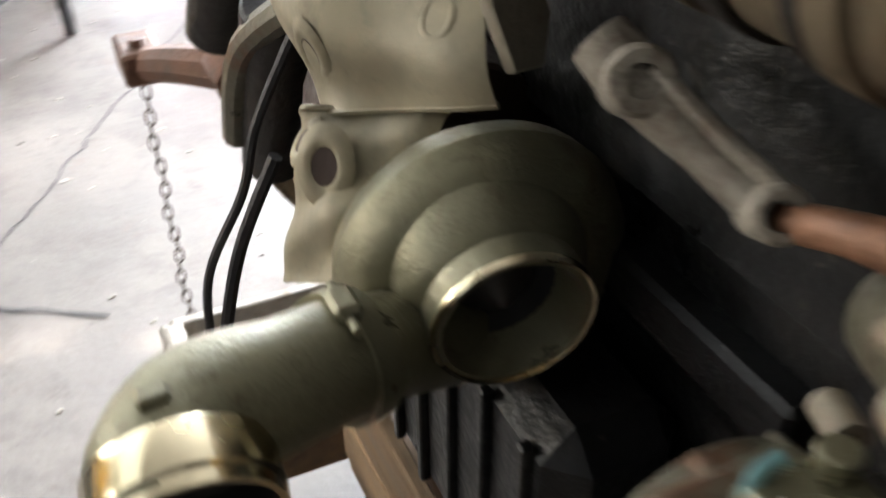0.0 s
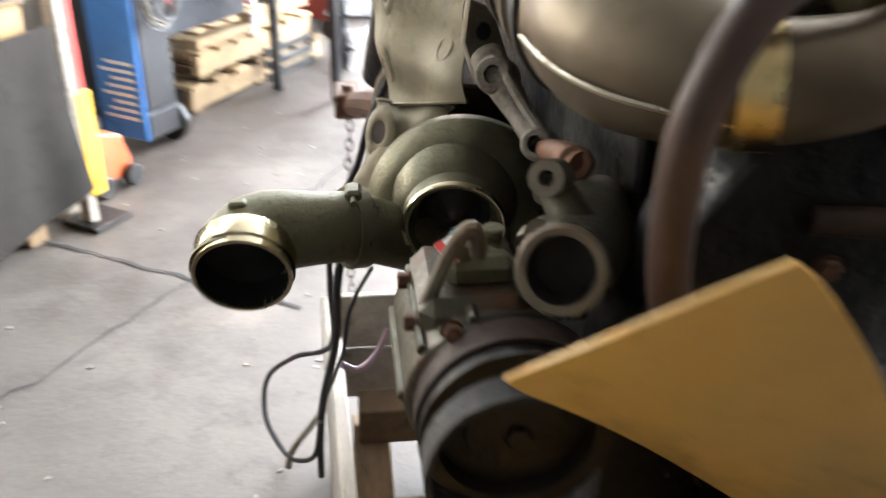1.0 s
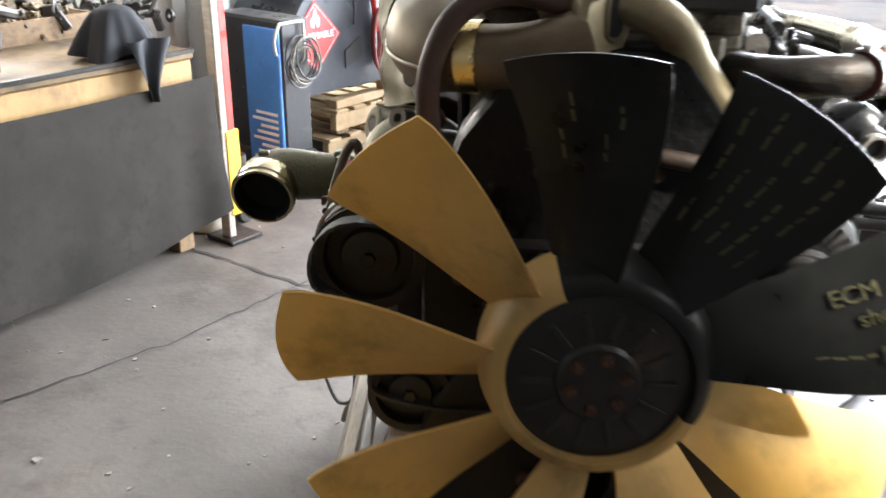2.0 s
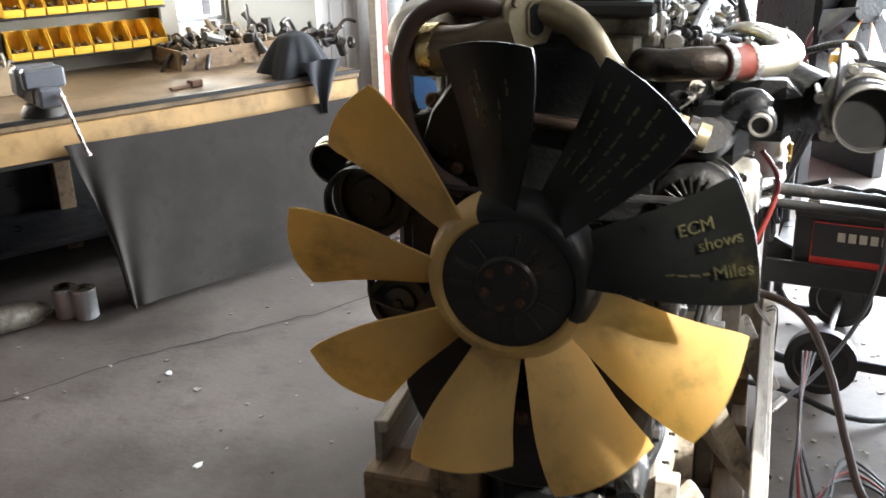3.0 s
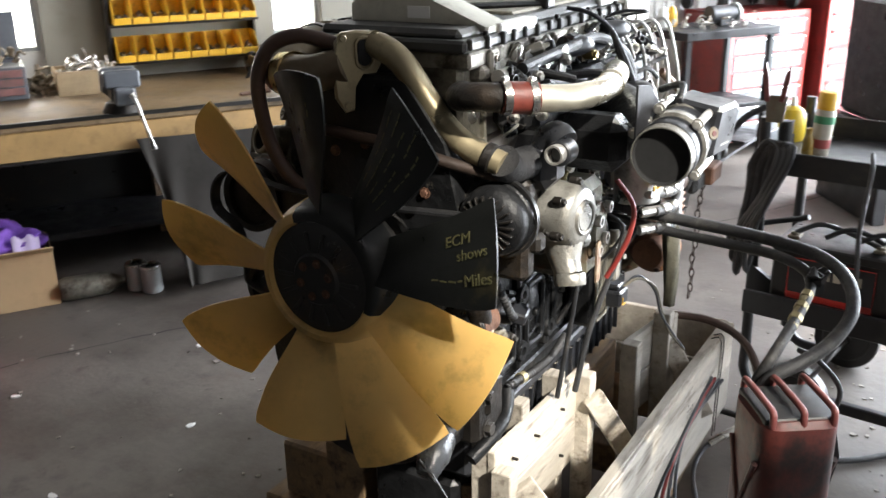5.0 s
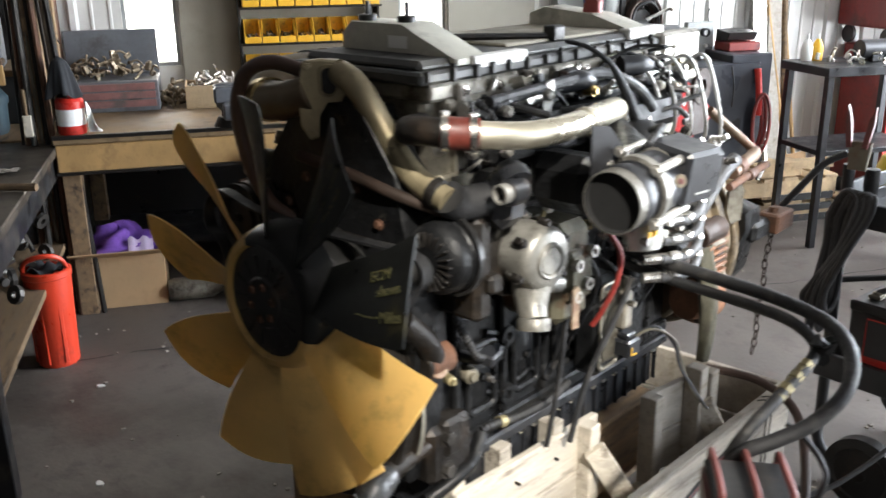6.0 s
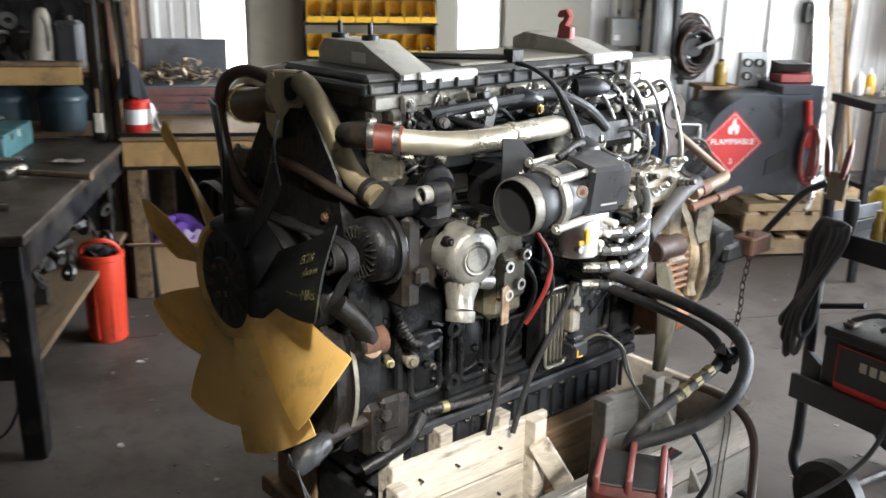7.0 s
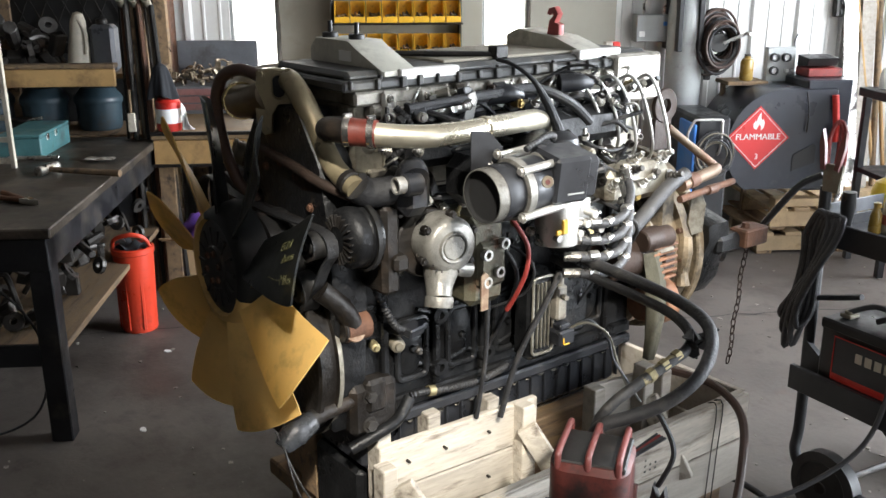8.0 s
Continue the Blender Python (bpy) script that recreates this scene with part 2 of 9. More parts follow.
M = {
    "concrete": surf("concrete", (0.118, 0.101, 0.087), 0.62, 0, 0.3, 1.7, (0.058, 0.046, 0.038), 0.5, 1.1, 0.35, 40, rough_vary=0.18),
    "yellow": surf("yellow_plastic", (0.66, 0.44, 0.155), 0.48, 0, 0.14, 6, (0.11, 0.072, 0.03), 0.4, 4, 0.06, 90),
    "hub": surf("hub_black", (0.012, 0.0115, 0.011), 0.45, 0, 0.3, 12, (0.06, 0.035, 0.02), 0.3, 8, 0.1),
    "blackplastic": surf("black_plastic", (0.018, 0.019, 0.022), 0.38, 0, 0.3, 10, (0.07, 0.06, 0.05), 0.3, 5, 0.08),
    "block": surf("engine_black", (0.0075, 0.0077, 0.0082), 0.4, 0.0, 0.5, 12, (0.026, 0.021, 0.016), 0.3, 6, 0.9, 45, spec=0.28),
    "alu": surf("cast_aluminium", (0.5, 0.49, 0.46), 0.42, 0.85, 0.2, 14, (0.09, 0.075, 0.055), 0.42, 7, 0.3, 120),
    "dirtyalu": surf("dirty_aluminium", (0.3, 0.28, 0.23), 0.5, 0.7, 0.3, 12, (0.06, 0.045, 0.03), 0.52, 6, 0.35, 90),
    "steelpipe": surf("aluminised_pipe", (0.5, 0.46, 0.36), 0.3, 0.85, 0.15, 6, (0.2, 0.16, 0.1), 0.35, 4, 0.05, 60),
    "shield": surf("heat_shield", (0.22, 0.195, 0.13), 0.62, 0.25, 0.3, 9, (0.09, 0.07, 0.04), 0.48, 5, 0.3, 35),
    "rust": surf("rusty_iron", (0.11, 0.052, 0.03), 0.75, 0.25, 0.4, 14, (0.05, 0.03, 0.02), 0.5, 8, 0.5, 90),
    "iron": surf("brown_iron", (0.013, 0.0108, 0.009), 0.48, 0.3, 0.4, 12, (0.035, 0.024, 0.016), 0.4, 9, 0.7, 60),
    "bell": surf("bellhousing", (0.2, 0.155, 0.1), 0.5, 0.4, 0.35, 9, (0.02, 0.015, 0.01), 0.55, 6, 0.4, 60),
    "cover": surf("valve_cover_cream", (0.52, 0.5, 0.42), 0.5, 0, 0.2, 9, (0.12, 0.1, 0.07), 0.4, 5, 0.1, 60),
    "whitepaint": surf("white_paint", (0.75, 0.73, 0.68), 0.5, 0, 0.12, 9, (0.3, 0.25, 0.18), 0.35, 6, 0.08),
    "rubber": surf("rubber_hose", (0.013, 0.013, 0.014), 0.58, 0, 0.3, 14, (0.06, 0.055, 0.05), 0.42, 9, 0.6, 160),
    "redsil": surf("red_silicone", (0.115, 0.021, 0.013), 0.45, 0, 0.3, 14, (0.05, 0.022, 0.016), 0.5, 8, 0.25),
    "steel": surf("bright_steel", (0.6, 0.58, 0.54), 0.28, 1.0, 0.15, 16, (0.25, 0.2, 0.14), 0.3, 8, 0.1),
    "wood": surf("pallet_wood", (0.42, 0.3, 0.17), 0.75, 0, 0.25, 5, (0.17, 0.11, 0.06), 0.4, 3, 0.5, 60, pieces=0.25, stretch=(1, 1, 1)),
    "darkwood": surf("old_wood", (0.2, 0.13, 0.07), 0.8, 0, 0.3, 5, (0.05, 0.035, 0.025), 0.45, 3, 0.5, 60, stretch=(7, 0.9, 7), pieces=0.25),
    "greywood": surf("weathered_wood", (0.3, 0.27, 0.23), 0.8, 0, 0.22, 5, (0.17, 0.14, 0.1), 0.4, 3, 0.5, 60, stretch=(7, 0.9, 7), pieces=0.22),
    "benchtop": surf("bench_top", (0.19, 0.13, 0.072), 0.6, 0, 0.35, 3, (0.07, 0.052, 0.036), 0.5, 2, 0.35, 40, spec=0.25),
    "benchedge": surf("bench_edge", (0.38, 0.23, 0.09), 0.6, 0, 0.3, 3, (0.13, 0.075, 0.035), 0.46, 2.5, 0.4, 40),
    "cloth": surf("grey_cloth", (0.037, 0.033, 0.0295), 0.9, 0, 0.25, 3, (0.027, 0.0245, 0.022), 0.4, 2, 0.3, 200, spec=0.1),
    "darkcloth": surf("dark_cloth", (0.03, 0.031, 0.034), 0.9, 0, 0.2, 5, None, 0, 1, 0.3, 200, spec=0.2),
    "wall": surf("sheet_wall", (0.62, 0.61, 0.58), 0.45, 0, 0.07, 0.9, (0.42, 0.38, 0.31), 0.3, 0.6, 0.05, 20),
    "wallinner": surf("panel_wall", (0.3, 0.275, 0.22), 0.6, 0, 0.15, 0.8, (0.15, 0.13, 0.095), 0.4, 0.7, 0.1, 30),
    # for walls out of view: made dark to cut bounced light
    "wallunseen": surf("unseen_dark_wall", (0.06, 0.054, 0.047), 0.7, 0, 0.2, 0.8, (0.03, 0.027, 0.023), 0.4, 0.7, 0.1, 30),
    "ceiling": surf("ceiling_sheet", (0.13, 0.12, 0.11), 0.7, 0, 0.15, 0.8, None, 0, 1, 0.1, 30),
    "binyellow": surf("bin_yellow", (0.75, 0.42, 0.03), 0.45, 0, 0.12, 8, (0.25, 0.14, 0.03), 0.25, 6, 0.05),
    "blacksteel": surf("black_steel", (0.022, 0.022, 0.024), 0.45, 0.3, 0.3, 7, (0.07, 0.06, 0.05), 0.35, 4, 0.15),
    "tank": surf("tank_black", (0.03, 0.033, 0.042), 0.4, 0.1, 0.2, 2.5, (0.08, 0.08, 0.08), 0.35, 2, 0.05),
    "red": surf("red_paint", (0.55, 0.03, 0.02), 0.4, 0, 0.15, 7, (0.2, 0.02, 0.015), 0.3, 5, 0.06),
    "signred": surf("sign_red", (0.62, 0.03, 0.03), 0.4, 0, 0.04, 6, None, 0, 1, 0),
    "white": surf("white_plain", (0.8, 0.79, 0.76), 0.5, 0, 0.05, 6, None, 0, 1, 0),
    "redcan": surf("faded_red_can", (0.1, 0.023, 0.018), 0.45, 0, 0.35, 8, (0.02, 0.014, 0.013), 0.62, 6, 0.15, 60),
    "blue": surf("blue_paint", (0.05, 0.2, 0.55), 0.45, 0, 0.15, 8, (0.03, 0.06, 0.12), 0.3, 5, 0.05),
    "teal": surf("teal_paint", (0.06, 0.16, 0.165), 0.5, 0, 0.2, 8, (0.05, 0.08, 0.08), 0.4, 5, 0.1),
    "cardboard": surf("cardboard", (0.42, 0.28, 0.15), 0.85, 0, 0.1, 4, (0.3, 0.19, 0.1), 0.3, 2, 0.1, 80),
    "purple": surf("purple_cloth", (0.2, 0.09, 0.42), 0.85, 0, 0.25, 12, None, 0, 1, 0.2, 150, spec=0.2),
    "orange": surf("orange_plastic", (0.75, 0.22, 0.02), 0.45, 0, 0.1, 8, None, 0, 1, 0.05),
    # near-black for bores and holes: their shade is put into the colour
    "hole": surf("hole_shade", (0.008, 0.008, 0.008), 0.8, 0, 0.2, 8, None, 0, 1, 0),
    "brass": surf("brass", (0.45, 0.33, 0.13), 0.4, 0.9, 0.25, 14, (0.15, 0.1, 0.05), 0.4, 8, 0.15),
    "marker": surf("paint_marker", (0.085, 0.08, 0.032), 0.6, 0, 0.3, 60, (0.02, 0.02, 0.014), 0.42, 90, 0),
    "drum": surf("drum_blue_grey", (0.035, 0.06, 0.075), 0.45, 0, 0.25, 7, (0.06, 0.05, 0.04), 0.35, 5, 0.08),
    "greybox": surf("grey_enamel", (0.33, 0.34, 0.33), 0.5, 0.1, 0.12, 6, (0.16, 0.15, 0.13), 0.3, 5, 0.06),
    "scrap": surf("small_parts", (0.25, 0.2, 0.14), 0.45, 0.7, 0.4, 20, (0.06, 0.04, 0.02), 0.5, 12, 0.3),
    "blackblade": surf("black_blade", (0.009, 0.0095, 0.009), 0.4, 0, 0.4, 9, (0.05, 0.043, 0.02), 0.3, 6, 0.05, 60, spec=0.25),
    "alubright": surf("bright_aluminium", (0.5, 0.485, 0.45), 0.38, 0.7, 0.25, 14, (0.1, 0.085, 0.06), 0.42, 9, 0.3, 120),
    "rustdark": surf("dark_rust", (0.038, 0.022, 0.015), 0.65, 0.35, 0.35, 14, (0.03, 0.02, 0.015), 0.5, 8, 0.4, 90),
    "rustpale": surf("pale_rust", (0.3, 0.22, 0.15), 0.6, 0.4, 0.3, 14, (0.12, 0.05, 0.025), 0.52, 9, 0.35, 90),
    "pipebrown": surf("scorched_pipe", (0.15, 0.105, 0.07), 0.5, 0.4, 0.3, 14, (0.13, 0.05, 0.025), 0.5, 10, 0.3, 90),
    "orangerust": surf("orange_rust", (0.2, 0.095, 0.05), 0.6, 0.3, 0.4, 14, (0.09, 0.04, 0.02), 0.5, 9, 0.45, 90),
    "castgrey": surf("sand_cast_grey", (0.15, 0.142, 0.088), 0.42, 0.5, 0.2, 12, (0.09, 0.075, 0.045), 0.4, 6, 0.35, 160),
    "castpale": surf("pale_casting", (0.18, 0.16, 0.12), 0.6, 0.35, 0.25, 14, (0.16, 0.1, 0.06), 0.42, 9, 0.35, 120),
    "castlight": surf("chalky_casting", (0.2, 0.18, 0.145), 0.7, 0.2, 0.35, 16, (0.08, 0.055, 0.036), 0.5, 12, 0.5, 130),
    "dirtycream": surf("oily_cream_casting", (0.085, 0.078, 0.052), 0.45, 0.35, 0.35, 14, (0.025, 0.02, 0.014), 0.5, 8, 0.45, 110),
    "coverdark": surf("dusty_black_cover", (0.04, 0.04, 0.038), 0.55, 0, 0.35, 7, (0.13, 0.12, 0.095), 0.42, 5, 0.2, 70),
    "coverdust": surf("dusty_cover", (0.3, 0.27, 0.21), 0.7, 0, 0.2, 6, (0.1, 0.085, 0.06), 0.4, 4, 0.15, 60),
    "bronze": surf("bronze_shell", (0.165, 0.132, 0.088), 0.46, 0.6, 0.2, 6, (0.13, 0.09, 0.055), 0.4, 4, 0.1, 60),
    "pumpgrey": surf("pump_grey", (0.22, 0.212, 0.19), 0.42, 0.5, 0.25, 14, (0.045, 0.036, 0.026), 0.45, 9, 0.35, 120),
    "olivepipe": surf("olive_pipe", (0.3, 0.25, 0.155), 0.36, 0.65, 0.25, 8, (0.06, 0.045, 0.03), 0.42, 5, 0.12, 60),
    "carrier": surf("pale_carrier", (0.36, 0.335, 0.285), 0.45, 0.35, 0.3, 12, (0.06, 0.048, 0.034), 0.5, 8, 0.35, 90),
    "steelgold": surf("gold_band", (0.75, 0.6, 0.3), 0.22, 1.0, 0.12, 12, None, 0, 1, 0.05),
    "goldlip": surf("polished_lip", (0.6, 0.53, 0.36), 0.2, 1.0, 0.12, 14, (0.25, 0.2, 0.12), 0.25, 8, 0.05),
    "greyhose": surf("grey_hose", (0.045, 0.045, 0.047), 0.5, 0, 0.25, 16, (0.14, 0.14, 0.136), 0.3, 14, 0.5, 180),
    "bag": surf("plastic_wrap", (0.05, 0.052, 0.055), 0.3, 0, 0.4, 16, (0.02, 0.02, 0.02), 0.4, 12, 0.6, 60),
    "palewood": surf("pale_pine", (0.4, 0.36, 0.3), 0.75, 0, 0.25, 5, (0.13, 0.105, 0.08), 0.45, 4, 0.4, 60, stretch=(7, 0.9, 7), pieces=0.2),
    "redgrip": surf("worn_pink_red", (0.13, 0.034, 0.03), 0.5, 0, 0.25, 14, (0.05, 0.02, 0.018), 0.45, 9, 0.1),
    "brassdull": surf("dull_brass", (0.32, 0.27, 0.15), 0.5, 0.7, 0.25, 14, (0.1, 0.08, 0.04), 0.42, 9, 0.2),
    "canvas": surf("oily_canvas", (0.075, 0.07, 0.05), 0.9, 0, 0.35, 9, (0.02, 0.018, 0.015), 0.5, 6, 0.4, 160, spec=0.2),
    "redwire": surf("red_wire", (0.2, 0.024, 0.018), 0.5, 0, 0.2, 14, None, 0, 1, 0),
    "brownhose": surf("brown_hose", (0.062, 0.035, 0.025), 0.5, 0, 0.3, 9, (0.035, 0.024, 0.02), 0.4, 6, 0.15),
    "purplehose": surf("lilac_cable", (0.45, 0.33, 0.4), 0.5, 0, 0.2, 9, None, 0, 1, 0.05),
    "scrapbright": surf("bright_small_parts", (0.5, 0.47, 0.42), 0.35, 0.8, 0.35, 20, (0.15, 0.1, 0.06), 0.42, 14, 0.2),
    "scrapdark": surf("dark_parts", (0.06, 0.055, 0.05), 0.45, 0.6, 0.4, 14, (0.15, 0.12, 0.09), 0.3, 9, 0.3),
    "greyblue": surf("grey_blue_enamel", (0.12, 0.125, 0.135), 0.45, 0.1, 0.2, 6, (0.06, 0.055, 0.05), 0.4, 4, 0.08),
    "redgrey": surf("dull_red_grey", (0.22, 0.1, 0.09), 0.5, 0, 0.25, 7, (0.1, 0.08, 0.07), 0.45, 5, 0.08),
    "darkred": surf("dark_red", (0.2, 0.025, 0.02), 0.45, 0, 0.25, 7, (0.08, 0.02, 0.018), 0.4, 5, 0.08),
    "redpale": surf("faded_red", (0.36, 0.08, 0.07), 0.5, 0, 0.2, 5, (0.2, 0.06, 0.05), 0.4, 4, 0.05),
    "orangered": surf("orange_red", (0.55, 0.12, 0.04), 0.45, 0, 0.2, 8, (0.1, 0.05, 0.03), 0.4, 6, 0.08),
    "redplastic": surf("red_plastic", (0.62, 0.05, 0.02), 0.4, 0, 0.12, 6, (0.3, 0.03, 0.015), 0.35, 5, 0.05),
    "tabletop": surf("worn_table_top", (0.06, 0.048, 0.036), 0.5, 0.3, 0.35, 4, (0.13, 0.1, 0.075), 0.38, 3, 0.3, 60),
    "amber": surf("amber_plastic", (0.32, 0.2, 0.04), 0.3, 0, 0.2, 6, None, 0, 1, 0),
    "bottleyellow": surf("yellow_bottle_plastic", (0.7, 0.5, 0.04), 0.4, 0, 0.12, 6, None, 0, 1, 0),
    "green": surf("green_print", (0.06, 0.25, 0.12), 0.5, 0, 0.1, 9, None, 0, 1, 0),
    "dirtywhite": surf("dirty_white", (0.5, 0.45, 0.36), 0.55, 0, 0.2, 9, (0.2, 0.15, 0.1), 0.4, 7, 0.08),
    "lilac": surf("lilac_cloth", (0.62, 0.5, 0.72), 0.85, 0, 0.15, 9, None, 0, 1, 0.1),
    "labelblack": surf("label_black", (0.02, 0.02, 0.022), 0.5, 0, 0.1, 9, None, 0, 1, 0),
    "crack": surf("crack_dark", (0.035, 0.032, 0.03), 0.95, 0, 0.3, 20, None, 0, 1, 0.2),
    "litter": surf("grit", (0.3, 0.27, 0.23), 0.8, 0, 0.4, 30, (0.06, 0.05, 0.04), 0.55, 9, 0.1),
}


def speckle(mat, colour, scale, lo, hi):
    """Small spots and smears of another colour over a surface."""
    nodes, link = mat.node_tree.nodes, mat.node_tree.links.new
    base = nodes["Principled BSDF"].inputs["Base Color"]
    before = base.links[0].from_socket
    coord = nodes.new("ShaderNodeTexCoord")
    tex = nodes.new("ShaderNodeTexNoise")
    tex.inputs["Scale"].default_value, tex.inputs["Detail"].default_value, tex.inputs["Roughness"].default_value = scale, 6.0, 0.7
    link(coord.outputs["Object"], tex.inputs["Vector"])
    r = nodes.new("ShaderNodeMapRange")
    r.inputs["From Min"].default_value, r.inputs["From Max"].default_value = lo, hi
    link(tex.outputs["Fac"], r.inputs["Value"])
    x = nodes.new("ShaderNodeMix")
    x.data_type = "RGBA"
    link(r.outputs["Result"], x.inputs["Factor"])
    link(before, x.inputs[6])
    x.inputs[7].default_value = (*colour, 1)
    link(x.outputs[2], base)


def thin_plastic(mat, colour, share):
    """Let part of the light pass through a thin moulded sheet."""
    nodes, link = mat.node_tree.nodes, mat.node_tree.links.new
    tr = nodes.new("ShaderNodeBsdfTranslucent")
    tr.inputs["Color"].default_value = (*colour, 1)
    mixed = nodes.new("ShaderNodeMixShader")
    mixed.inputs["Fac"].default_value = share
    link(nodes["Principled BSDF"].outputs["BSDF"], mixed.inputs[1])
    link(tr.outputs["BSDF"], mixed.inputs[2])
    link(mixed.outputs["Shader"], nodes["Material Output"].inputs["Surface"])


thin_plastic(M["yellow"], (0.88, 0.64, 0.2), 0.3)


def soot_shade(mat, point, radius, strength):
    """A dark smear with a ragged edge round one point of a thing: part soot, part painted shadow."""
    nodes, link = mat.node_tree.nodes, mat.node_tree.links.new
    base = nodes["Principled BSDF"].inputs["Base Color"]
    before = base.links[0].from_socket
    coord = nodes.new("ShaderNodeTexCoord")
    far = nodes.new("ShaderNodeVectorMath")
    far.operation = "DISTANCE"
    far.inputs[1].default_value = point
    link(coord.outputs["Object"], far.inputs[0])
    tex = nodes.new("ShaderNodeTexNoise")
    tex.inputs["Scale"].default_value, tex.inputs["Detail"].default_value = 22.0, 6.0
    link(coord.outputs["Object"], tex.inputs["Vector"])
    add = nodes.new("ShaderNodeMath")
    add.operation = "MULTIPLY_ADD"
    add.inputs[1].default_value = radius * 1.4
    link(tex.outputs["Fac"], add.inputs[0])
    link(far.outputs["Value"], add.inputs[2])
    r = nodes.new("ShaderNodeMapRange")
    r.inputs["From Min"].default_value, r.inputs["From Max"].default_value = radius * 1.75, radius * 0.9
    r.inputs["To Max"].default_value = strength
    link(add.outputs["Value"], r.inputs["Value"])
    x = nodes.new("ShaderNodeMix")
    x.data_type = "RGBA"
    link(r.outputs["Result"], x.inputs["Factor"])
    link(before, x.inputs[6])
    x.inputs[7].default_value = (0.03, 0.024, 0.016, 1)
    link(x.outputs[2], base)


# blade smears: soot, with the shadow near the hub painted in as well
for px, pz, radius, strength in ((0.2, 0.985, 0.05, 0.85), (0.25, 0.975, 0.05, 0.8), (0.29, 0.965, 0.035, 0.6), (-0.24, 0.985, 0.04, 0.55), (-0.3, 0.975, 0.035, 0.4), (0.11, 0.85, 0.03, 0.35)):
    soot_shade(M["yellow"], (px, -0.01, pz), radius, strength)
speckle(M["concrete"], (0.07, 0.055, 0.045), 9.0, 0.58, 0.74)
speckle(M["concrete"], (0.26, 0.235, 0.205), 26.0, 0.66, 0.8)
speckle(M["concrete"], (0.11, 0.075, 0.055), 3.2, 0.6, 0.78)
speckle(M["tabletop"], (0.02, 0.017, 0.014), 11.0, 0.5, 0.66)
speckle(M["rubber"], (0.1, 0.092, 0.08), 60.0, 0.66, 0.8)
speckle(M["tabletop"], (0.2, 0.15, 0.1), 7.0, 0.6, 0.75)
speckle(M["block"], (0.09, 0.08, 0.065), 30.0, 0.64, 0.76)
speckle(M["redcan"], (0.03, 0.02, 0.016), 14.0, 0.6, 0.7)
speckle(M["shield"], (0.09, 0.07, 0.045), 22.0, 0.6, 0.75)
speckle(M["castgrey"], (0.07, 0.06, 0.035), 18.0, 0.58, 0.76)
speckle(M["dirtycream"], (0.1, 0.05, 0.025), 16.0, 0.52, 0.66)
speckle(M["dirtycream"], (0.2, 0.185, 0.13), 34.0, 0.62, 0.74)
speckle(M["pumpgrey"], (0.08, 0.065, 0.045), 40.0, 0.6, 0.76)

# ---- the building ----
floor = new("floor", mesh_of(Shape().box((-14, -14, -0.3), (16, 16, 0), 0.0), "floor", M["concrete"]))
tagged(floor, "stained grey concrete workshop floor with cracks", "floor", kind="structure")
WALL_V, WALL_H = 0.56, 4.6
WINDOWS = (-0.415, 1.185)


def plain_wall(name, u0, v0, u1, v1, openings, material, label):
    """A wall 0.2 m thick along a line in the room's frame, with openings (start, end, bottom, top) along it."""
    m = room(u0, v0, 0, math.degrees(math.atan2(v1 - v0, u1 - u0)))
    length = math.hypot(u1 - u0, v1 - v0)
    s = Shape()
    at = 0.0
    for a, b, lo, hi in sorted(openings):
        if a > at:
            s.box((at, 0, 0), (a, 0.2, WALL_H), 0)
        if lo > 0:
            s.box((a, 0, 0), (b, 0.2, lo), 0)
        if hi < WALL_H:
            s.box((a, 0, hi), (b, 0.2, WALL_H), 0)
        at = b
    if at < length:
        s.box((at, 0, 0), (length, 0.2, WALL_H), 0)
    ob = solid(name, s, material, label, "wall", m, kind="structure")
    return ob


U0, U1, V1 = -5.5, 6.4, -6.5
# the wall behind the bench, with two narrow windows
wall_back = plain_wall("wall_back", U0 - 0.2, WALL_V, U1 + 0.2, WALL_V, [(u - U0 + 0.2 - 0.15, u - U0 + 0.2 + 0.15, 1.07, 2.2) for u in WINDOWS], M["wall"], "pale ribbed sheet-metal workshop wall behind the bench")
# three walls out of view, placed and darkened to shape the light
wall_far = plain_wall("wall_far", U1, WALL_V, U1, V1, [(1.3, 6.2, 0, 3.8)], M["wallunseen"], "unseen wall with a wide open vehicle door, darkened to cut bounced light")
wall_near = plain_wall("wall_near", U0, V1, U0, WALL_V, [], M["wallunseen"], "unseen plain wall, darkened to cut bounced light")
# the two high openings are added so a sun beam reaches the engine
wall_door = plain_wall("wall_door", U1 + 0.2, V1, U0 - 0.2, V1, [(0.6, 3.9, 0, 3.7), (4.72, 5.42, 3.75, 4.52), (5.42, 6.17, 3.05, 4.25)], M["wallunseen"], "unseen dark wall with an open vehicle door and openings added for sunlight")
# ceiling out of view, darkened to lower the fill light
ceiling = solid("ceiling", Shape().box((U0 - 0.2, V1 - 0.2, WALL_H), (U1 + 0.2, WALL_V + 0.2, WALL_H + 0.15), 0), M["ceiling"], "unseen sheet-metal workshop ceiling, darkened to cut bounced light", "ceiling", ROOM, kind="structure")
for u in WINDOWS:
    solid("backdrop", Shape().box((u - 0.5, WALL_V + 1.1, 0.6), (u + 0.5, WALL_V + 1.12, 2.8), 0), glow("bright_outdoors", (1.0, 0.96, 0.88), 5.0), "plain bright daylight outside the narrow window", "backdrop", ROOM, kind="structure")
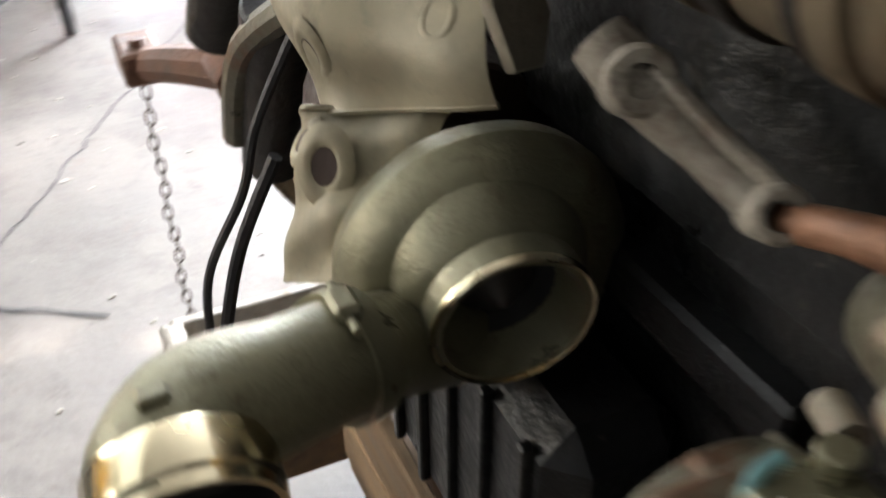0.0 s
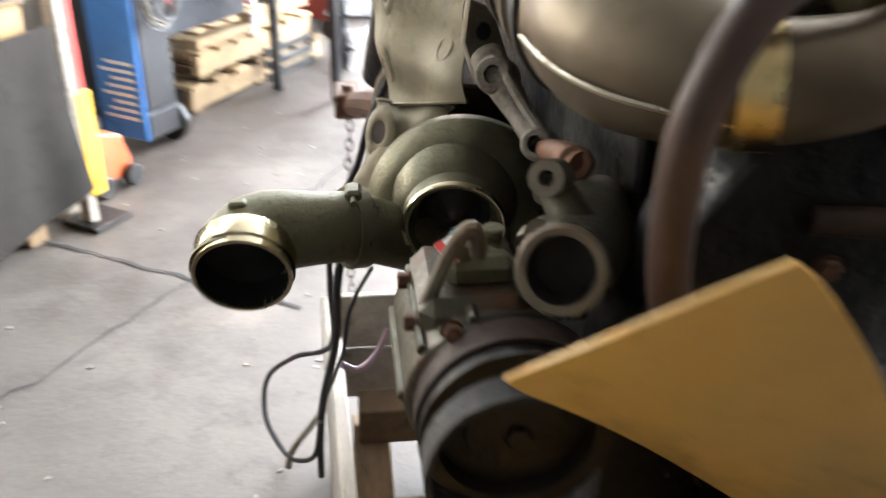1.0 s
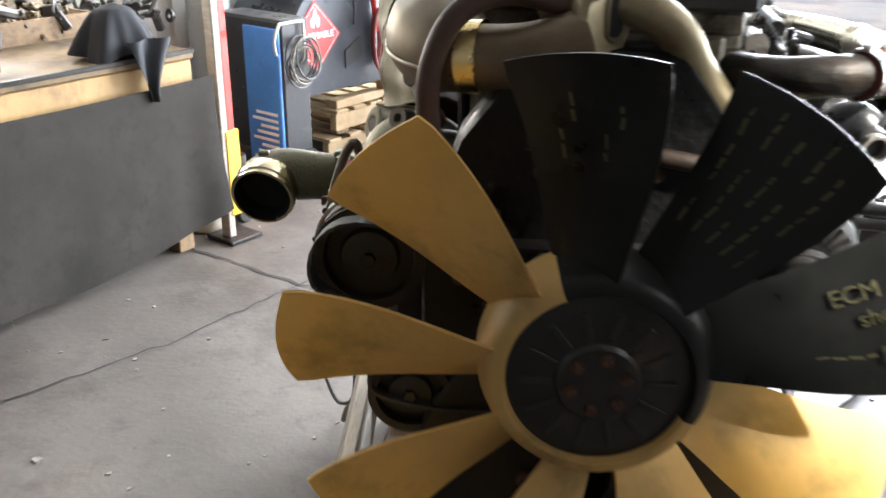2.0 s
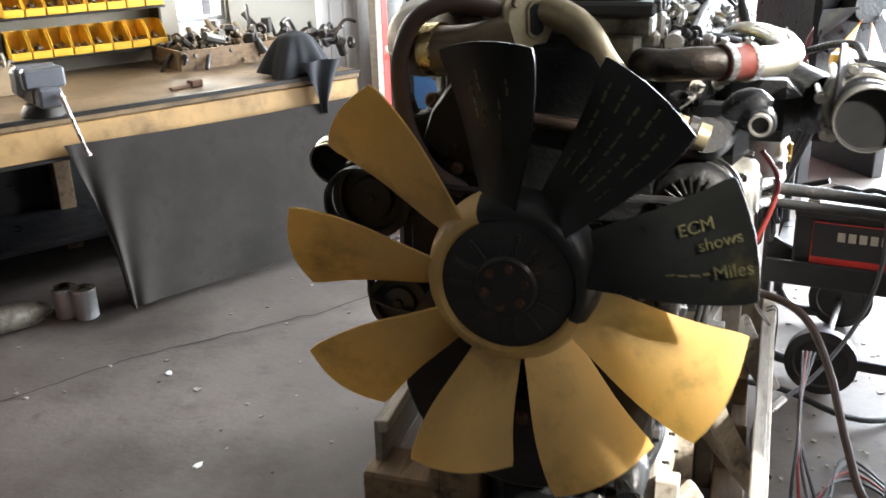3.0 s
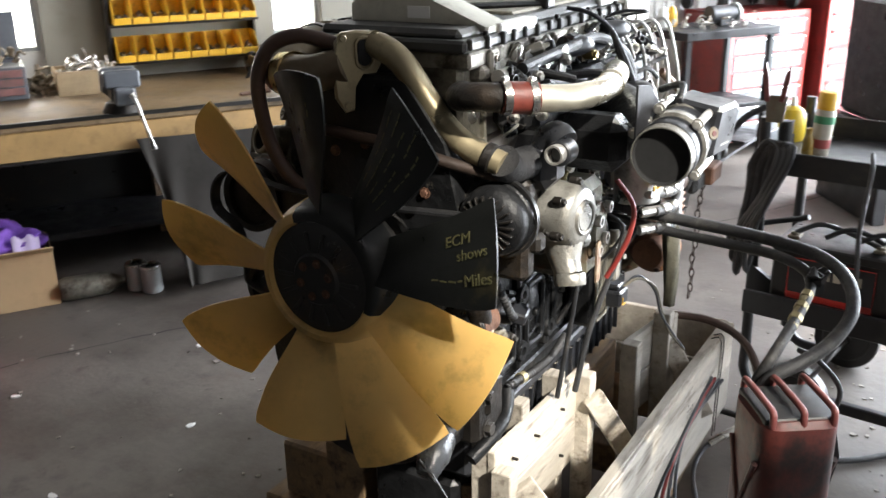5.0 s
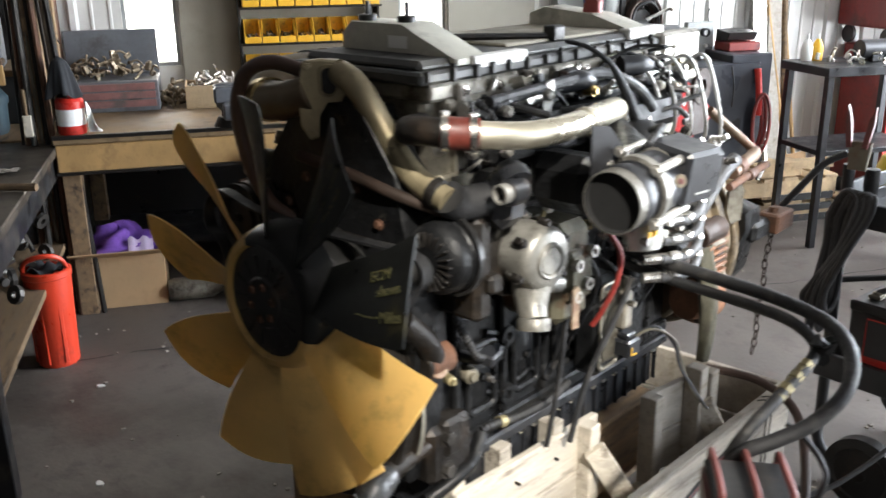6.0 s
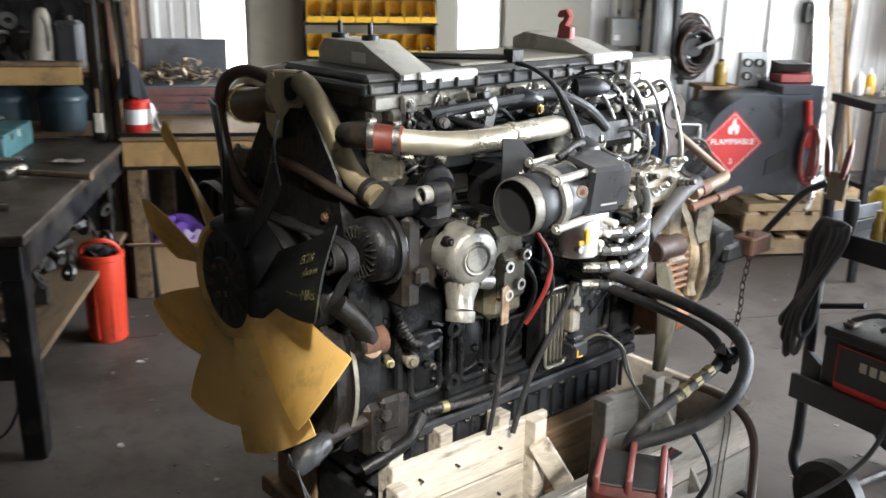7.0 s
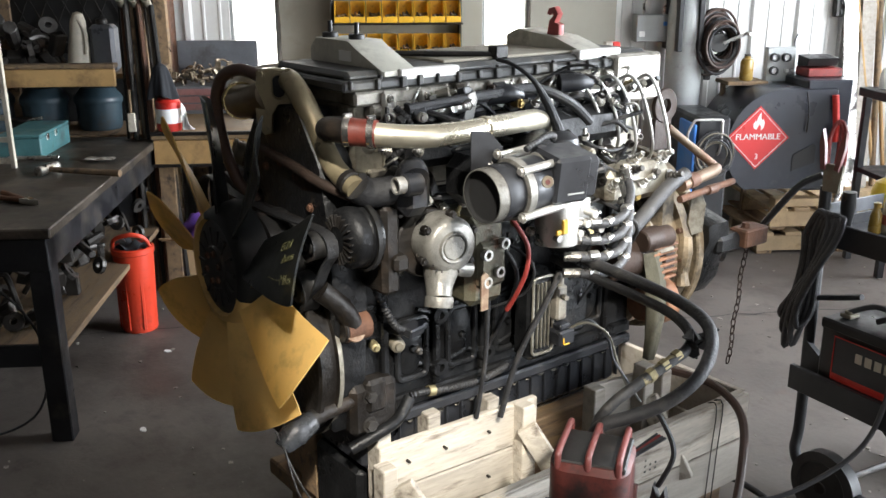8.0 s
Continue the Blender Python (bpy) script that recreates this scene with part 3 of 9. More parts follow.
ground = solid("ground", Shape().box((-300, -300, -0.5), (300, 300, -0.02), 0), surf("yard", (0.32, 0.3, 0.27), 0.9, 0, 0.2, 0.4, None, 0, 1, 0.2, 20), "pale gravel yard outside the doors", "ground", kind="structure")

# ---- the engine on its crate ----
engine = thing("truck_engine", "large truck diesel engine with a yellow fan in a crate", "engine", pose(0, 0, 0))
HUB = Vector((0, 0, 1.045))


def ep(name, shape, material, label="", parent=None, sharp=35):
    return part(name, shape, M[material], parent or engine, label, sharp)


# cooling fan: nine twisted blades, three of them painted black
def hub_sector(a0, a1, n):
    """Part of the flared hub ring between two angles."""
    prof = [(0.121, -0.018), (0.124, -0.026), (0.13, -0.024), (0.139, -0.008), (0.147, 0.02), (0.15, 0.05)]

    def f(u, v):
        i = min(int(v * 5), 4)
        t = v * 5 - i
        r = prof[i][0] + (prof[i + 1][0] - prof[i][0]) * t
        a = radians(a0 + (a1 - a0) * u)
        return (r * math.cos(a), prof[i][1] + (prof[i + 1][1] - prof[i][1]) * t, HUB.z + r * math.sin(a))
    return Shape().sheet(f, n, 5, 0.006)


fan = ep("cooling_fan", hub_sector(112, 336, 60), "yellow", "yellow moulded plastic fan with nine blades", None, 60)
ep("painted_hub", hub_sector(-24, 112, 34), "blackblade", "black-painted part of the fan hub", fan, 60)


def blade_shape(tip, low):
    def f(u, v):
        e = u ** 0.9
        r = 0.136 + (0.405 + 0.004 * math.sin(math.pi * v) - 0.136) * u
        start = low + 1.0 * (1 - e) - 2.5 * math.sin(math.pi * u)
        width = tip * (0.9 + 0.1 * e) + 7.0 * (1 - e)
        a = radians(start + width * v)
        depth = 0.045 * (0.75 + 0.25 * e)
        y = (2 * v - 1) * depth - 0.012 * math.sin(math.pi * v) * (0.4 + u) + 0.008 * (1 - u)
        c = min(u, 1)
        if u > 0.93:                      # rounded tip corners
            k = (u - 0.93) / 0.07
            v2 = 0.5 + (v - 0.5) * (1 - 0.035 * k * k)
            a = radians(start + width * v2)
        return (r * math.cos(a), y, HUB.z + r * math.sin(a))
    return Shape().sheet(f, 14, 10, 0.0045)


PHASE = 3.0
for k in range(9):
    low = PHASE + 40 * k
    dark = k in (0, 1, 2)
    ep("fan_blade", blade_shape(26.5, low), "blackblade" if dark else "yellow", "black-painted fan blade with paint-marker writing" if dark else "dusty yellow fan blade", fan, 60)

# black viscous clutch in the middle of the fan
clutch = ep("fan_clutch", Shape().lathe([(0, -0.012), (0.05, -0.012), (0.055, -0.006), (0.095, -0.004), (0.108, 0.0), (0.116, 0.002), (0.121, 0.008), (0.121, 0.05), (0.1, 0.07), (0, 0.07)], pose(0, -0.022, 1.045, -90, 0, 0), 56), "hub", "black cast fan clutch")
for k in range(14):
    a = 2 * math.pi * k / 14
    ep("clutch_rib", Shape().box((0.058, -0.004, -0.003), (0.098, 0.004, 0.004), 0.001, pose(0, -0.026, 1.045) @ pose(0, 0, 0, 90, 0, 0) @ pose(0, 0, 0, 0, 0, math.degrees(a))), "hub", parent=clutch)
for k in range(6):
    a = 2 * math.pi * k / 6 + 0.3
    ep("clutch_bolt", Shape().hexbolt((0.036 * math.cos(a), -0.035, 1.045 + 0.036 * math.sin(a)), (0, -1, 0), 0.007, 0.006), "rust", parent=clutch)
ep("fan_hub_shaft", Shape().cyl((0, -0.01, 1.045), (0, 0.2, 1.045), 0.06, n=28).lathe([(0.06, 0), (0.115, 0), (0.118, 0.006), (0.118, 0.03), (0.105, 0.036), (0.105, 0.05), (0.118, 0.056), (0.118, 0.08), (0.06, 0.085)], pose(0, 0.08, 1.045, -90, 0, 0), 36), "hub", "black fan drive pulley")

# block, front gear case and oil pan
block = ep("engine_block", Shape().box((-0.17, 0.24, 0.62), (0.185, 1.28, 1.2), 0.012), "block", "oily black cast-iron cylinder block")
for a, c in (((-0.2, 0.22, 1.0), (0.2, 0.3, 1.24)), ((0.15, 0.3, 0.623), (0.205, 1.26, 0.66)), ((0.15, 0.3, 1.12), (0.2, 1.24, 1.197))):
    ep("block_flange", Shape().box(a, c, 0.006), "block", parent=block)
for i, y in enumerate((0.325, 0.49, 0.655, 0.82, 0.985, 1.15)):
    s = Shape().box((0.17, y - 0.012, 0.66), (0.204, y + 0.012, 1.12), 0.006)
    ep("block_rib", s, "block", parent=block)
for ym in (0.407, 0.572, 0.737, 0.902, 1.067):
    rim = []
    for cy, cz, a0 in ((0.03, 0.066, 0), (-0.03, 0.066, 90), (-0.03, -0.066, 180), (0.03, -0.066, 270)):
        rim += [(0.2, ym + cy + 0.016 * math.cos(radians(a0 + 22.5 * k)), 0.785 + cz + 0.016 * math.sin(radians(a0 + 22.5 * k))) for k in range(5)]
    cc = ep("side_cover", Shape().tube(rim + rim[:1], 0.009, 8, 1, smooth=False).lathe([(0, 0.012), (0.035, 0.009), (0.046, 0.0)], pose(0.19, ym, 0.785, 0, 90, 0) @ Matrix.Diagonal((1.7, 1, 1, 1)), 24), "block", "black dished side cover with a raised rim", block)
    ep("cover_knob", Shape().lathe([(0, 0.014), (0.007, 0.013), (0.01, 0.008), (0.011, 0)], pose(0.199, ym, 0.785, 0, 90, 0), 14), "block", parent=cc)
for y, z in ((0.497, 0.858), (0.497, 0.708), (0.662, 0.858), (0.662, 0.708), (0.827, 0.858), (0.827, 0.708), (1.0, 0.858)):
    s = Shape().lathe([(0.011, 0.0), (0.011, 0.03), (0.024, 0.03), (0.027, 0.024), (0.027, 0.0)], pose(0.18, y, z, 0, 90, 0), 20, True)
    ep("mounting_eye", s, "block", "round bored casting eye", block)
    for dy in (0.09, -0.07):
        ep("web_rib", Shape().tube([(0.19, y, z), (0.196, y + dy, z + 0.03)], 0.007, 6, caps=True), "block", parent=block)
pan = ep("oil_pan", Shape().box((-0.17, 0.26, 0.46), (0.19, 1.22, 0.62), 0.02), "blackplastic", "black moulded oil pan")
ep("pan_rim", Shape().box((-0.2, 0.24, 0.585), (0.21, 1.26, 0.617), 0.006), "blackplastic", parent=pan)
ep("pan_sump", Shape().box((-0.13, 0.55, 0.42), (0.15, 1.15, 0.475), 0.02), "blackplastic", parent=pan)
for i in range(18):
    y = 0.29 + i * 0.053
    ep("pan_bolt", Shape().hexbolt((0.2, y, 0.585), (0, 0, -1), 0.008, 0.008), "steel", parent=pan)
    ep("pan_rib", Shape().box((0.186, y + 0.02, 0.48), (0.2, y + 0.026, 0.585), 0.002), "blackplastic", parent=pan)
ep("front_sump", Shape().box((-0.13, 0.3, 0.2), (0.17, 0.5, 0.5), 0.03).box((-0.1, 0.27, 0.24), (0.14, 0.31, 0.44), 0.015), "block", "black oily front of the sump", pan)
gear = ep("front_cover", Shape().prism([(-0.21, 0.62), (0.2, 0.62), (0.22, 0.74), (0.24, 0.95), (0.22, 1.16), (0.19, 1.3), (0.1, 1.42), (-0.1, 1.42), (-0.19, 1.3), (-0.24, 1.16), (-0.24, 0.9)], 0.09, pose(0, 0.25, 0, 90, 0, 0), 0.008), "block", "greasy cast front cover")
for k in range(16):
    a = 2 * math.pi * k / 16
    ep("cover_bolt", Shape().hexbolt((0.2 * math.cos(a), 0.16, 0.98 + 0.3 * math.sin(a)), (0, -1, 0), 0.009, 0.008), "rust", parent=gear)
for i in range(10):
    z = 0.7 + i * 0.05
    ep("cover_web", Shape().box((-0.18 + 0.004 * i, 0.148, z), (0.18 - 0.006 * i, 0.162, z + 0.008), 0.002), "iron", parent=gear)
damper = ep("crank_damper", Shape().lathe([(0.04, 0), (0.2, 0), (0.205, 0.006), (0.205, 0.018), (0.196, 0.02), (0.196, 0.052), (0.205, 0.054), (0.205, 0.066), (0.2, 0.072), (0.13, 0.072), (0.12, 0.05), (0.04, 0.05)], pose(0.0, 0.105, 0.8, -90, 0, 0) @ Matrix.Diagonal((1.21, 1.21, 1, 1)), 56, True), "iron", "brown crankshaft damper behind the fan with a bright worn rim")
ep("damper_rim", Shape().pipe((0, 0.16, 0.8), (0, 0.171, 0.8), 0.2495, 0.004, 64), "dirtyalu", "bright worn rim", damper)
for k in range(8):
    a = 2 * math.pi * k / 8
    ep("damper_bolt", Shape().hexbolt((0.08 * math.cos(a), 0.095, 0.8 + 0.08 * math.sin(a)), (0, -1, 0), 0.011, 0.012), "rust", parent=damper)

# belt run and idler pulleys on the front
def pulley(name, x, y, z, r, material, label, width=0.045):
    s = Shape().lathe([(0.012, 0), (r * 0.5, 0.004), (r * 0.55, 0.014), (r * 0.78, 0.016), (r * 0.82, 0.002), (r, 0), (r, 0.004), (r * 0.95, 0.008), (r * 0.95, width - 0.008), (r, width - 0.004), (r, width), (0.012, width)], pose(x, y, z, -90, 0, 0), 40, True)
    ob = ep(name, s, material, label)
    ep("pulley_bolt", Shape().hexbolt((x, y + 0.004, z), (0, -1, 0), 0.01, 0.01), "iron", parent=ob)
    return ob


clutch_pulley = pulley("compressor_clutch", -0.313, 0.145, 1.124, 0.08, "iron", "dark greasy compressor clutch pulley", 0.06)
ep("rusty_band", Shape().pipe((-0.313, 0.165, 1.124), (-0.313, 0.195, 1.124), 0.0805, 0.004, 40), "rustdark", "rusty band round the pulley", clutch_pulley)
pulley("idler_pulley", -0.252, 0.11, 0.925, 0.062, "hub", "black grooved idler pulley")
pulley("idler_pulley", 0.17, 0.09, 1.0, 0.05, "hub", "black grooved idler pulley")
pulley("alternator_pulley", 0.265, 0.075, 1.14, 0.034, "hub", "black grooved alternator pulley", 0.035)
belt = [(-0.322, 1.195), (-0.18, 1.17), (0.05, 1.165), (0.275, 1.172), (0.315, 1.13), (0.28, 1.088), (0.2, 0.98), (0.14, 0.96), (0.02, 0.99), (-0.1, 0.92), (-0.2, 0.91), (-0.3, 0.93), (-0.31, 0.98), (-0.33, 1.06), (-0.385, 1.1), (-0.38, 1.16)]
s = Shape()
ring = []
n = len(belt)
for i in range(n * 4):
    j, t = i // 4, (i % 4) / 4
    a, b, c, d = (Vector(belt[(j + q) % n]) for q in (-1, 0, 1, 2))
    ring.append(0.5 * (2 * b + (c - a) * t + (2 * a - 5 * b + 4 * c - d) * t * t + (3 * b - a - 3 * c + d) * t ** 3))
vs, fs = [], []
m4 = len(ring)
for i, q in enumerate(ring):
    d = (ring[(i + 1) % m4] - ring[i - 1]).normalized()
    nn = Vector((d.y, -d.x)) * 0.0025
    vs += [(q.x + nn.x, 0.1, q.y + nn.y), (q.x + nn.x, 0.128, q.y + nn.y), (q.x - nn.x, 0.128, q.y - nn.y), (q.x - nn.x, 0.1, q.y - nn.y)]
    for e in range(4):
        g = (e + 1) % 4
        h = (i + 1) % m4
        fs.append((i * 4 + e, i * 4 + g, h * 4 + g, h * 4 + e))
ep("drive_belt", s.add(vs, fs), "rubber", "black ribbed drive belt")

# cylinder head, camshaft cover and its cream brackets
head = ep("cylinder_head", Shape().box((-0.18, 0.26, 1.19), (0.17, 1.28, 1.43), 0.01).box((0.14, 0.3, 1.21), (0.185, 1.26, 1.27), 0.006), "dirtyalu", "oily cast cylinder head")
for i in range(12):
    y = 0.31 + i * 0.083
    ep("head_port", Shape().lathe([(0, 0.012), (0.012, 0.012), (0.02, 0.004), (0.022, 0)], pose(0.17, y, 1.33, 0, 90, 0), 16), "alu", parent=head)
    ep("head_web", Shape().box((0.165, y + 0.035, 1.24), (0.182, y + 0.045, 1.42), 0.003), "dirtyalu", parent=head)
cover = ep("cam_cover", Shape().box((-0.19, 0.225, 1.462), (0.2, 1.31, 1.487), 0.006).box((-0.17, 0.25, 1.48), (0.175, 1.29, 1.505), 0.01), "coverdark", "long dark plastic cam cover")
ep("cover_top_panel", Shape().box((-0.15, 0.56, 1.503), (0.14, 1.02, 1.512), 0.003), "coverdust", "dusty beige top panel", cover)
ep("rear_cover_end", Shape().box((0.04, 1.12, 1.36), (0.214, 1.315, 1.497), 0.008), "carrier", "pale cast rear end of the cover", cover)
rnd = random.Random(8)
for i in range(17):
    y = 0.245 + i * 0.063 + rnd.uniform(-0.012, 0.012)
    ep("cover_lug", Shape().box((0.194, y, 1.462 + rnd.uniform(0, 0.006)), (0.208, y + rnd.uniform(0.008, 0.022), 1.49), 0.003), "coverdark", parent=cover)
    if i % 3 == 1:
        ep("cover_screw", Shape().cyl((0.19, y + 0.02, 1.485), (0.19, y + 0.02, 1.496), 0.006, n=10), "iron", parent=cover)
carrier = ep("cam_carrier", Shape().box((-0.185, 0.26, 1.425), (0.192, 1.3, 1.46), 0.006).box((0.15, 0.3, 1.395), (0.2, 1.28, 1.428), 0.008), "carrier", "pale cast cam carrier under the cover")
for i in range(9):
    y = 0.33 + 0.108 * i
    ep("carrier_pad", Shape().box((0.188, y, 1.405), (0.206, y + 0.04, 1.458), 0.006), "carrier", parent=carrier)
    ep("carrier_bolt", Shape().hexbolt((0.205, y + 0.02, 1.44), (1, 0, 0), 0.008, 0.007), "steel", parent=carrier)
    ep("injector_plug", Shape().cyl((0.2, y + 0.062, 1.4), (0.232, y + 0.066, 1.418), 0.012, 0.01, 12).cyl((0.23, y + 0.066, 1.417), (0.25, y + 0.068, 1.428), 0.008, n=10), ("rustdark", "brassdull", "blackplastic")[i % 3], "small injector plug", carrier)
fb = ep("front_lift_bracket", Shape().prism([(-0.15, 1.505), (0.1, 1.505), (0.19, 1.49), (0.19, 1.502), (0.07, 1.55), (0.04, 1.565), (-0.12, 1.565), (-0.15, 1.54)], 0.1, pose(0, 0.44, 0, 90, 0, 0), 0.006), "cover", "cream cast bracket bolted across the cover")
ep("bracket_label", Shape().box((0.0, 0.337, 1.515), (0.055, 0.3395, 1.54), 0.0005), "white", parent=fb)
for x, y in ((-0.096, 0.372), (0.012, 0.384)):
    ep("bracket_stud", Shape().cyl((x, y, 1.56), (x, y, 1.578), 0.021, n=20).cyl((x, y, 1.578), (x, y, 1.606), 0.006, n=10), "hub", "rubber mount with a threaded stud", fb)
ep("side_plate", Shape().box((0.165, 0.385, 1.478), (0.2, 0.565, 1.505), 0.004), "whitepaint", "white painted side plate", fb)
for y in (0.41, 0.53):
    ep("plate_bolt", Shape().cyl((0.185, y, 1.4), (0.185, y, 1.48), 0.007, n=10), "steel", parent=fb)
rb = ep("rear_lift_bracket", Shape().prism([(-0.15, 1.507), (0.1, 1.507), (0.17, 1.495), (0.17, 1.512), (0.06, 1.545), (-0.1, 1.56), (-0.15, 1.54)], 0.1, pose(0, 1.12, 0, 90, 0, 0), 0.006), "cover", "cream cast rear bracket across the cover")
ep("side_plate", Shape().box((0.15, 1.0, 1.488), (0.185, 1.17, 1.515), 0.004), "whitepaint", "white painted side plate", rb)
ep("cross_bar", Shape().tube([(-0.02, 0.5, 1.522), (0.14, 0.74, 1.516)], 0.008, 8).box((0.12, 0.72, 1.505), (0.155, 0.765, 1.54), 0.004), "iron", "brown steel bar on the cover")
ep("rear_hook", Shape().prism([(0, 0), (0.05, 0), (0.05, 0.03), (0.03, 0.035), (0.045, 0.06), (0.03, 0.08), (0.005, 0.075), (-0.003, 0.06), (0.012, 0.055), (0.02, 0.062), (0.026, 0.055), (0.008, 0.04)], 0.02, pose(0.02, 1.05, 1.548, 90, 0, 0), 0.003), "redpale", "faded red lifting hook")

# front crossover: big cast pipe with its clamp and bracket
xp = ep("crossover_pipe", Shape().tube([(-0.09, 0.2, 1.462), (-0.04, 0.2, 1.475), (0.03, 0.185, 1.475), (0.085, 0.18, 1.445), (0.12, 0.19, 1.39), (0.17, 0.19, 1.33), (0.23, 0.185, 1.29), (0.3, 0.19, 1.262)], [0.028, 0.0275, 0.027, 0.027, 0.0265, 0.026, 0.0255, 0.0255], 20, 6), "olivepipe", "dull olive-brown crossover pipe arching over the front")
ep("pipe_flange", Shape().cyl((0.262, 0.186, 1.277), (0.282, 0.188, 1.27), 0.03, n=24), "iron", parent=xp)
BM = pose(-0.006, 0.19, 0, 0, 0, 48)


def bracket_outline(pts):
    """The outline of the bracket in its own plane, drawn about the middle of its slot."""
    return [(x * 0.7 - 0.012, 1.464 + z * 0.7) for x, z in pts]


cb = ep("crossover_bracket", Shape().prism(bracket_outline([(-0.085, -0.13), (-0.06, -0.17), (-0.035, -0.165), (-0.03, -0.1), (-0.005, -0.062), (0.035, -0.06), (0.058, -0.02), (0.055, 0.035), (0.03, 0.055), (-0.02, 0.062), (-0.06, 0.058), (-0.08, 0.03), (-0.09, -0.05)]), 0.026, BM @ pose(0, 0, 0, 90, 0, 0), 0.005), "olivepipe", "cast bracket with an oval hole")
slot = [(0.014 * math.cos(a) - 0.012, 1.464 + (0.012 if math.sin(a) > 0 else -0.012) + 0.014 * math.sin(a)) for a in [2 * math.pi * k / 24 for k in range(24)]]
# the slot is a near-black plate; its shade is painted, nothing is cut
ep("bracket_hole", Shape().prism(slot, 0.004, BM @ pose(0, -0.0255, 0, 90, 0, 0)), "hole", parent=cb)
ep("slot_rim", Shape().tube([(1.25 * (x + 0.012) - 0.012, -0.0275, 1.464 + 1.2 * (z - 1.464)) for x, z in slot] + [(1.25 * (slot[0][0] + 0.012) - 0.012, -0.0275, 1.464 + 1.2 * (slot[0][1] - 1.464))], 0.003, 6, 2), "olivepipe", parent=cb).matrix_basis = BM
for x, z in ((-0.055, 1.494), (0.012, 1.496), (-0.05, 1.36)):
    ep("bracket_bolt", Shape().hexbolt(BM @ Vector((x, -0.027, z)), BM.to_3x3() @ Vector((0, -1, 0)), 0.008, 0.007), "olivepipe", parent=cb)
ep("left_crossover_hose", Shape().tube([(-0.06, 0.16, 1.478), (-0.13, 0.13, 1.495), (-0.19, 0.108, 1.472), (-0.222, 0.102, 1.41), (-0.226, 0.108, 1.34), (-0.215, 0.12, 1.26), (-0.18, 0.135, 1.19), (-0.13, 0.16, 1.15)], 0.0155, 16, 6), "brownhose", "dark brown curved coolant hose")
eg = ep("egr_cooler", Shape().lathe([(0.0, 0.0), (0.05, 0.0), (0.07, 0.012), (0.074, 0.03), (0.074, 0.1), (0.079, 0.104), (0.079, 0.124), (0.074, 0.128), (0.074, 0.22), (0.079, 0.224), (0.079, 0.244), (0.074, 0.248), (0.074, 0.36), (0.079, 0.364), (0.079, 0.384), (0.074, 0.388), (0.074, 0.62), (0.07, 0.66), (0, 0.66)], pose(-0.226, 0.25, 1.42, -90, 0, 0), 44), "bronze", "bronze-tinted ribbed steel cooler shell along the head")
ep("cooler_elbow", Shape().tube([(-0.226, 0.3, 1.42), (-0.225, 0.25, 1.42), (-0.216, 0.206, 1.418), (-0.2, 0.17, 1.415), (-0.17, 0.145, 1.412), (-0.1, 0.138, 1.42), (-0.03, 0.15, 1.44)], [0.073, 0.073, 0.067, 0.055, 0.043, 0.039, 0.036], 28, 6), "bronze", "rounded bronze-tinted front elbow", eg)
for y in (0.3, 0.36, 0.43, 0.5):
    ep("cooler_strap", Shape().lathe([(0.0755, 0), (0.0785, 0.002), (0.0785, 0.026), (0.0755, 0.028)], pose(-0.226, y, 1.42, -90, 0, 0), 44, True), "iron", "dark mounting strap", eg)
ep("elbow_seam", Shape().tube([(-0.301, 0.28, 1.408), (-0.29, 0.21, 1.404), (-0.258, 0.152, 1.4), (-0.195, 0.112, 1.395)], 0.0025, 6), "steelpipe", "weld seam", eg)
ep("band_clamp", Shape().pipe((-0.184, 0.15, 1.412), (-0.158, 0.143, 1.413), 0.0475, 0.005, 40), "steelgold", "shiny band clamp", eg)

# right side: charge pipe, throttle, pump cover, filter, thermostat housing
cp = ep("charge_pipe", Shape().tube([(0.355, 0.195, 1.395), (0.385, 0.235, 1.39), (0.413, 0.295, 1.386), (0.425, 0.37, 1.386), (0.412, 0.47, 1.386), (0.378, 0.6, 1.382), (0.338, 0.7, 1.372), (0.305, 0.76, 1.345), (0.29, 0.775, 1.3)], 0.026, 20, 6), "steelpipe", "shiny bent steel charge pipe")
ep("pipe_joint", Shape().cyl((0.418, 0.455, 1.386), (0.41, 0.475, 1.386), 0.0285, n=24), "steelpipe", parent=cp)
S0, S1 = Vector((0.312, 0.155, 1.399)), Vector((0.363, 0.206, 1.394))
ep("hose_sleeve", Shape().tube([S0, S0.lerp(S1, 0.2), S0.lerp(S1, 0.5), S0.lerp(S1, 0.8), S1], [0.0295, 0.031, 0.03, 0.031, 0.0295], 24, 3), "redsil", "faded red silicone sleeve", cp)
for t in (0.12, 0.85):
    q = S0.lerp(S1, t)
    ep("hose_clamp", Shape().pipe(q - Vector((0.005, 0.005, 0)), q + Vector((0.005, 0.005, 0)), 0.0335, 0.003, 24).box(q + Vector((-0.006, -0.01, 0.0315)), q + Vector((0.006, 0.01, 0.04)), 0.002), "steel", "bright worm-drive clamp", cp)
ep("charge_elbow", Shape().tube([(0.325, 0.168, 1.397), (0.275, 0.15, 1.398), (0.22, 0.17, 1.39), (0.18, 0.25, 1.38)], 0.0275, 16, 5), "iron", parent=cp)

D1 = Vector((-0.03, 1, 0.06)).normalized()
T0 = Vector((0.568, 0.33, 1.275))
TM = axis(T0, T0 + D1) @ Matrix.Diagonal((0.9, 0.9, 1, 1))
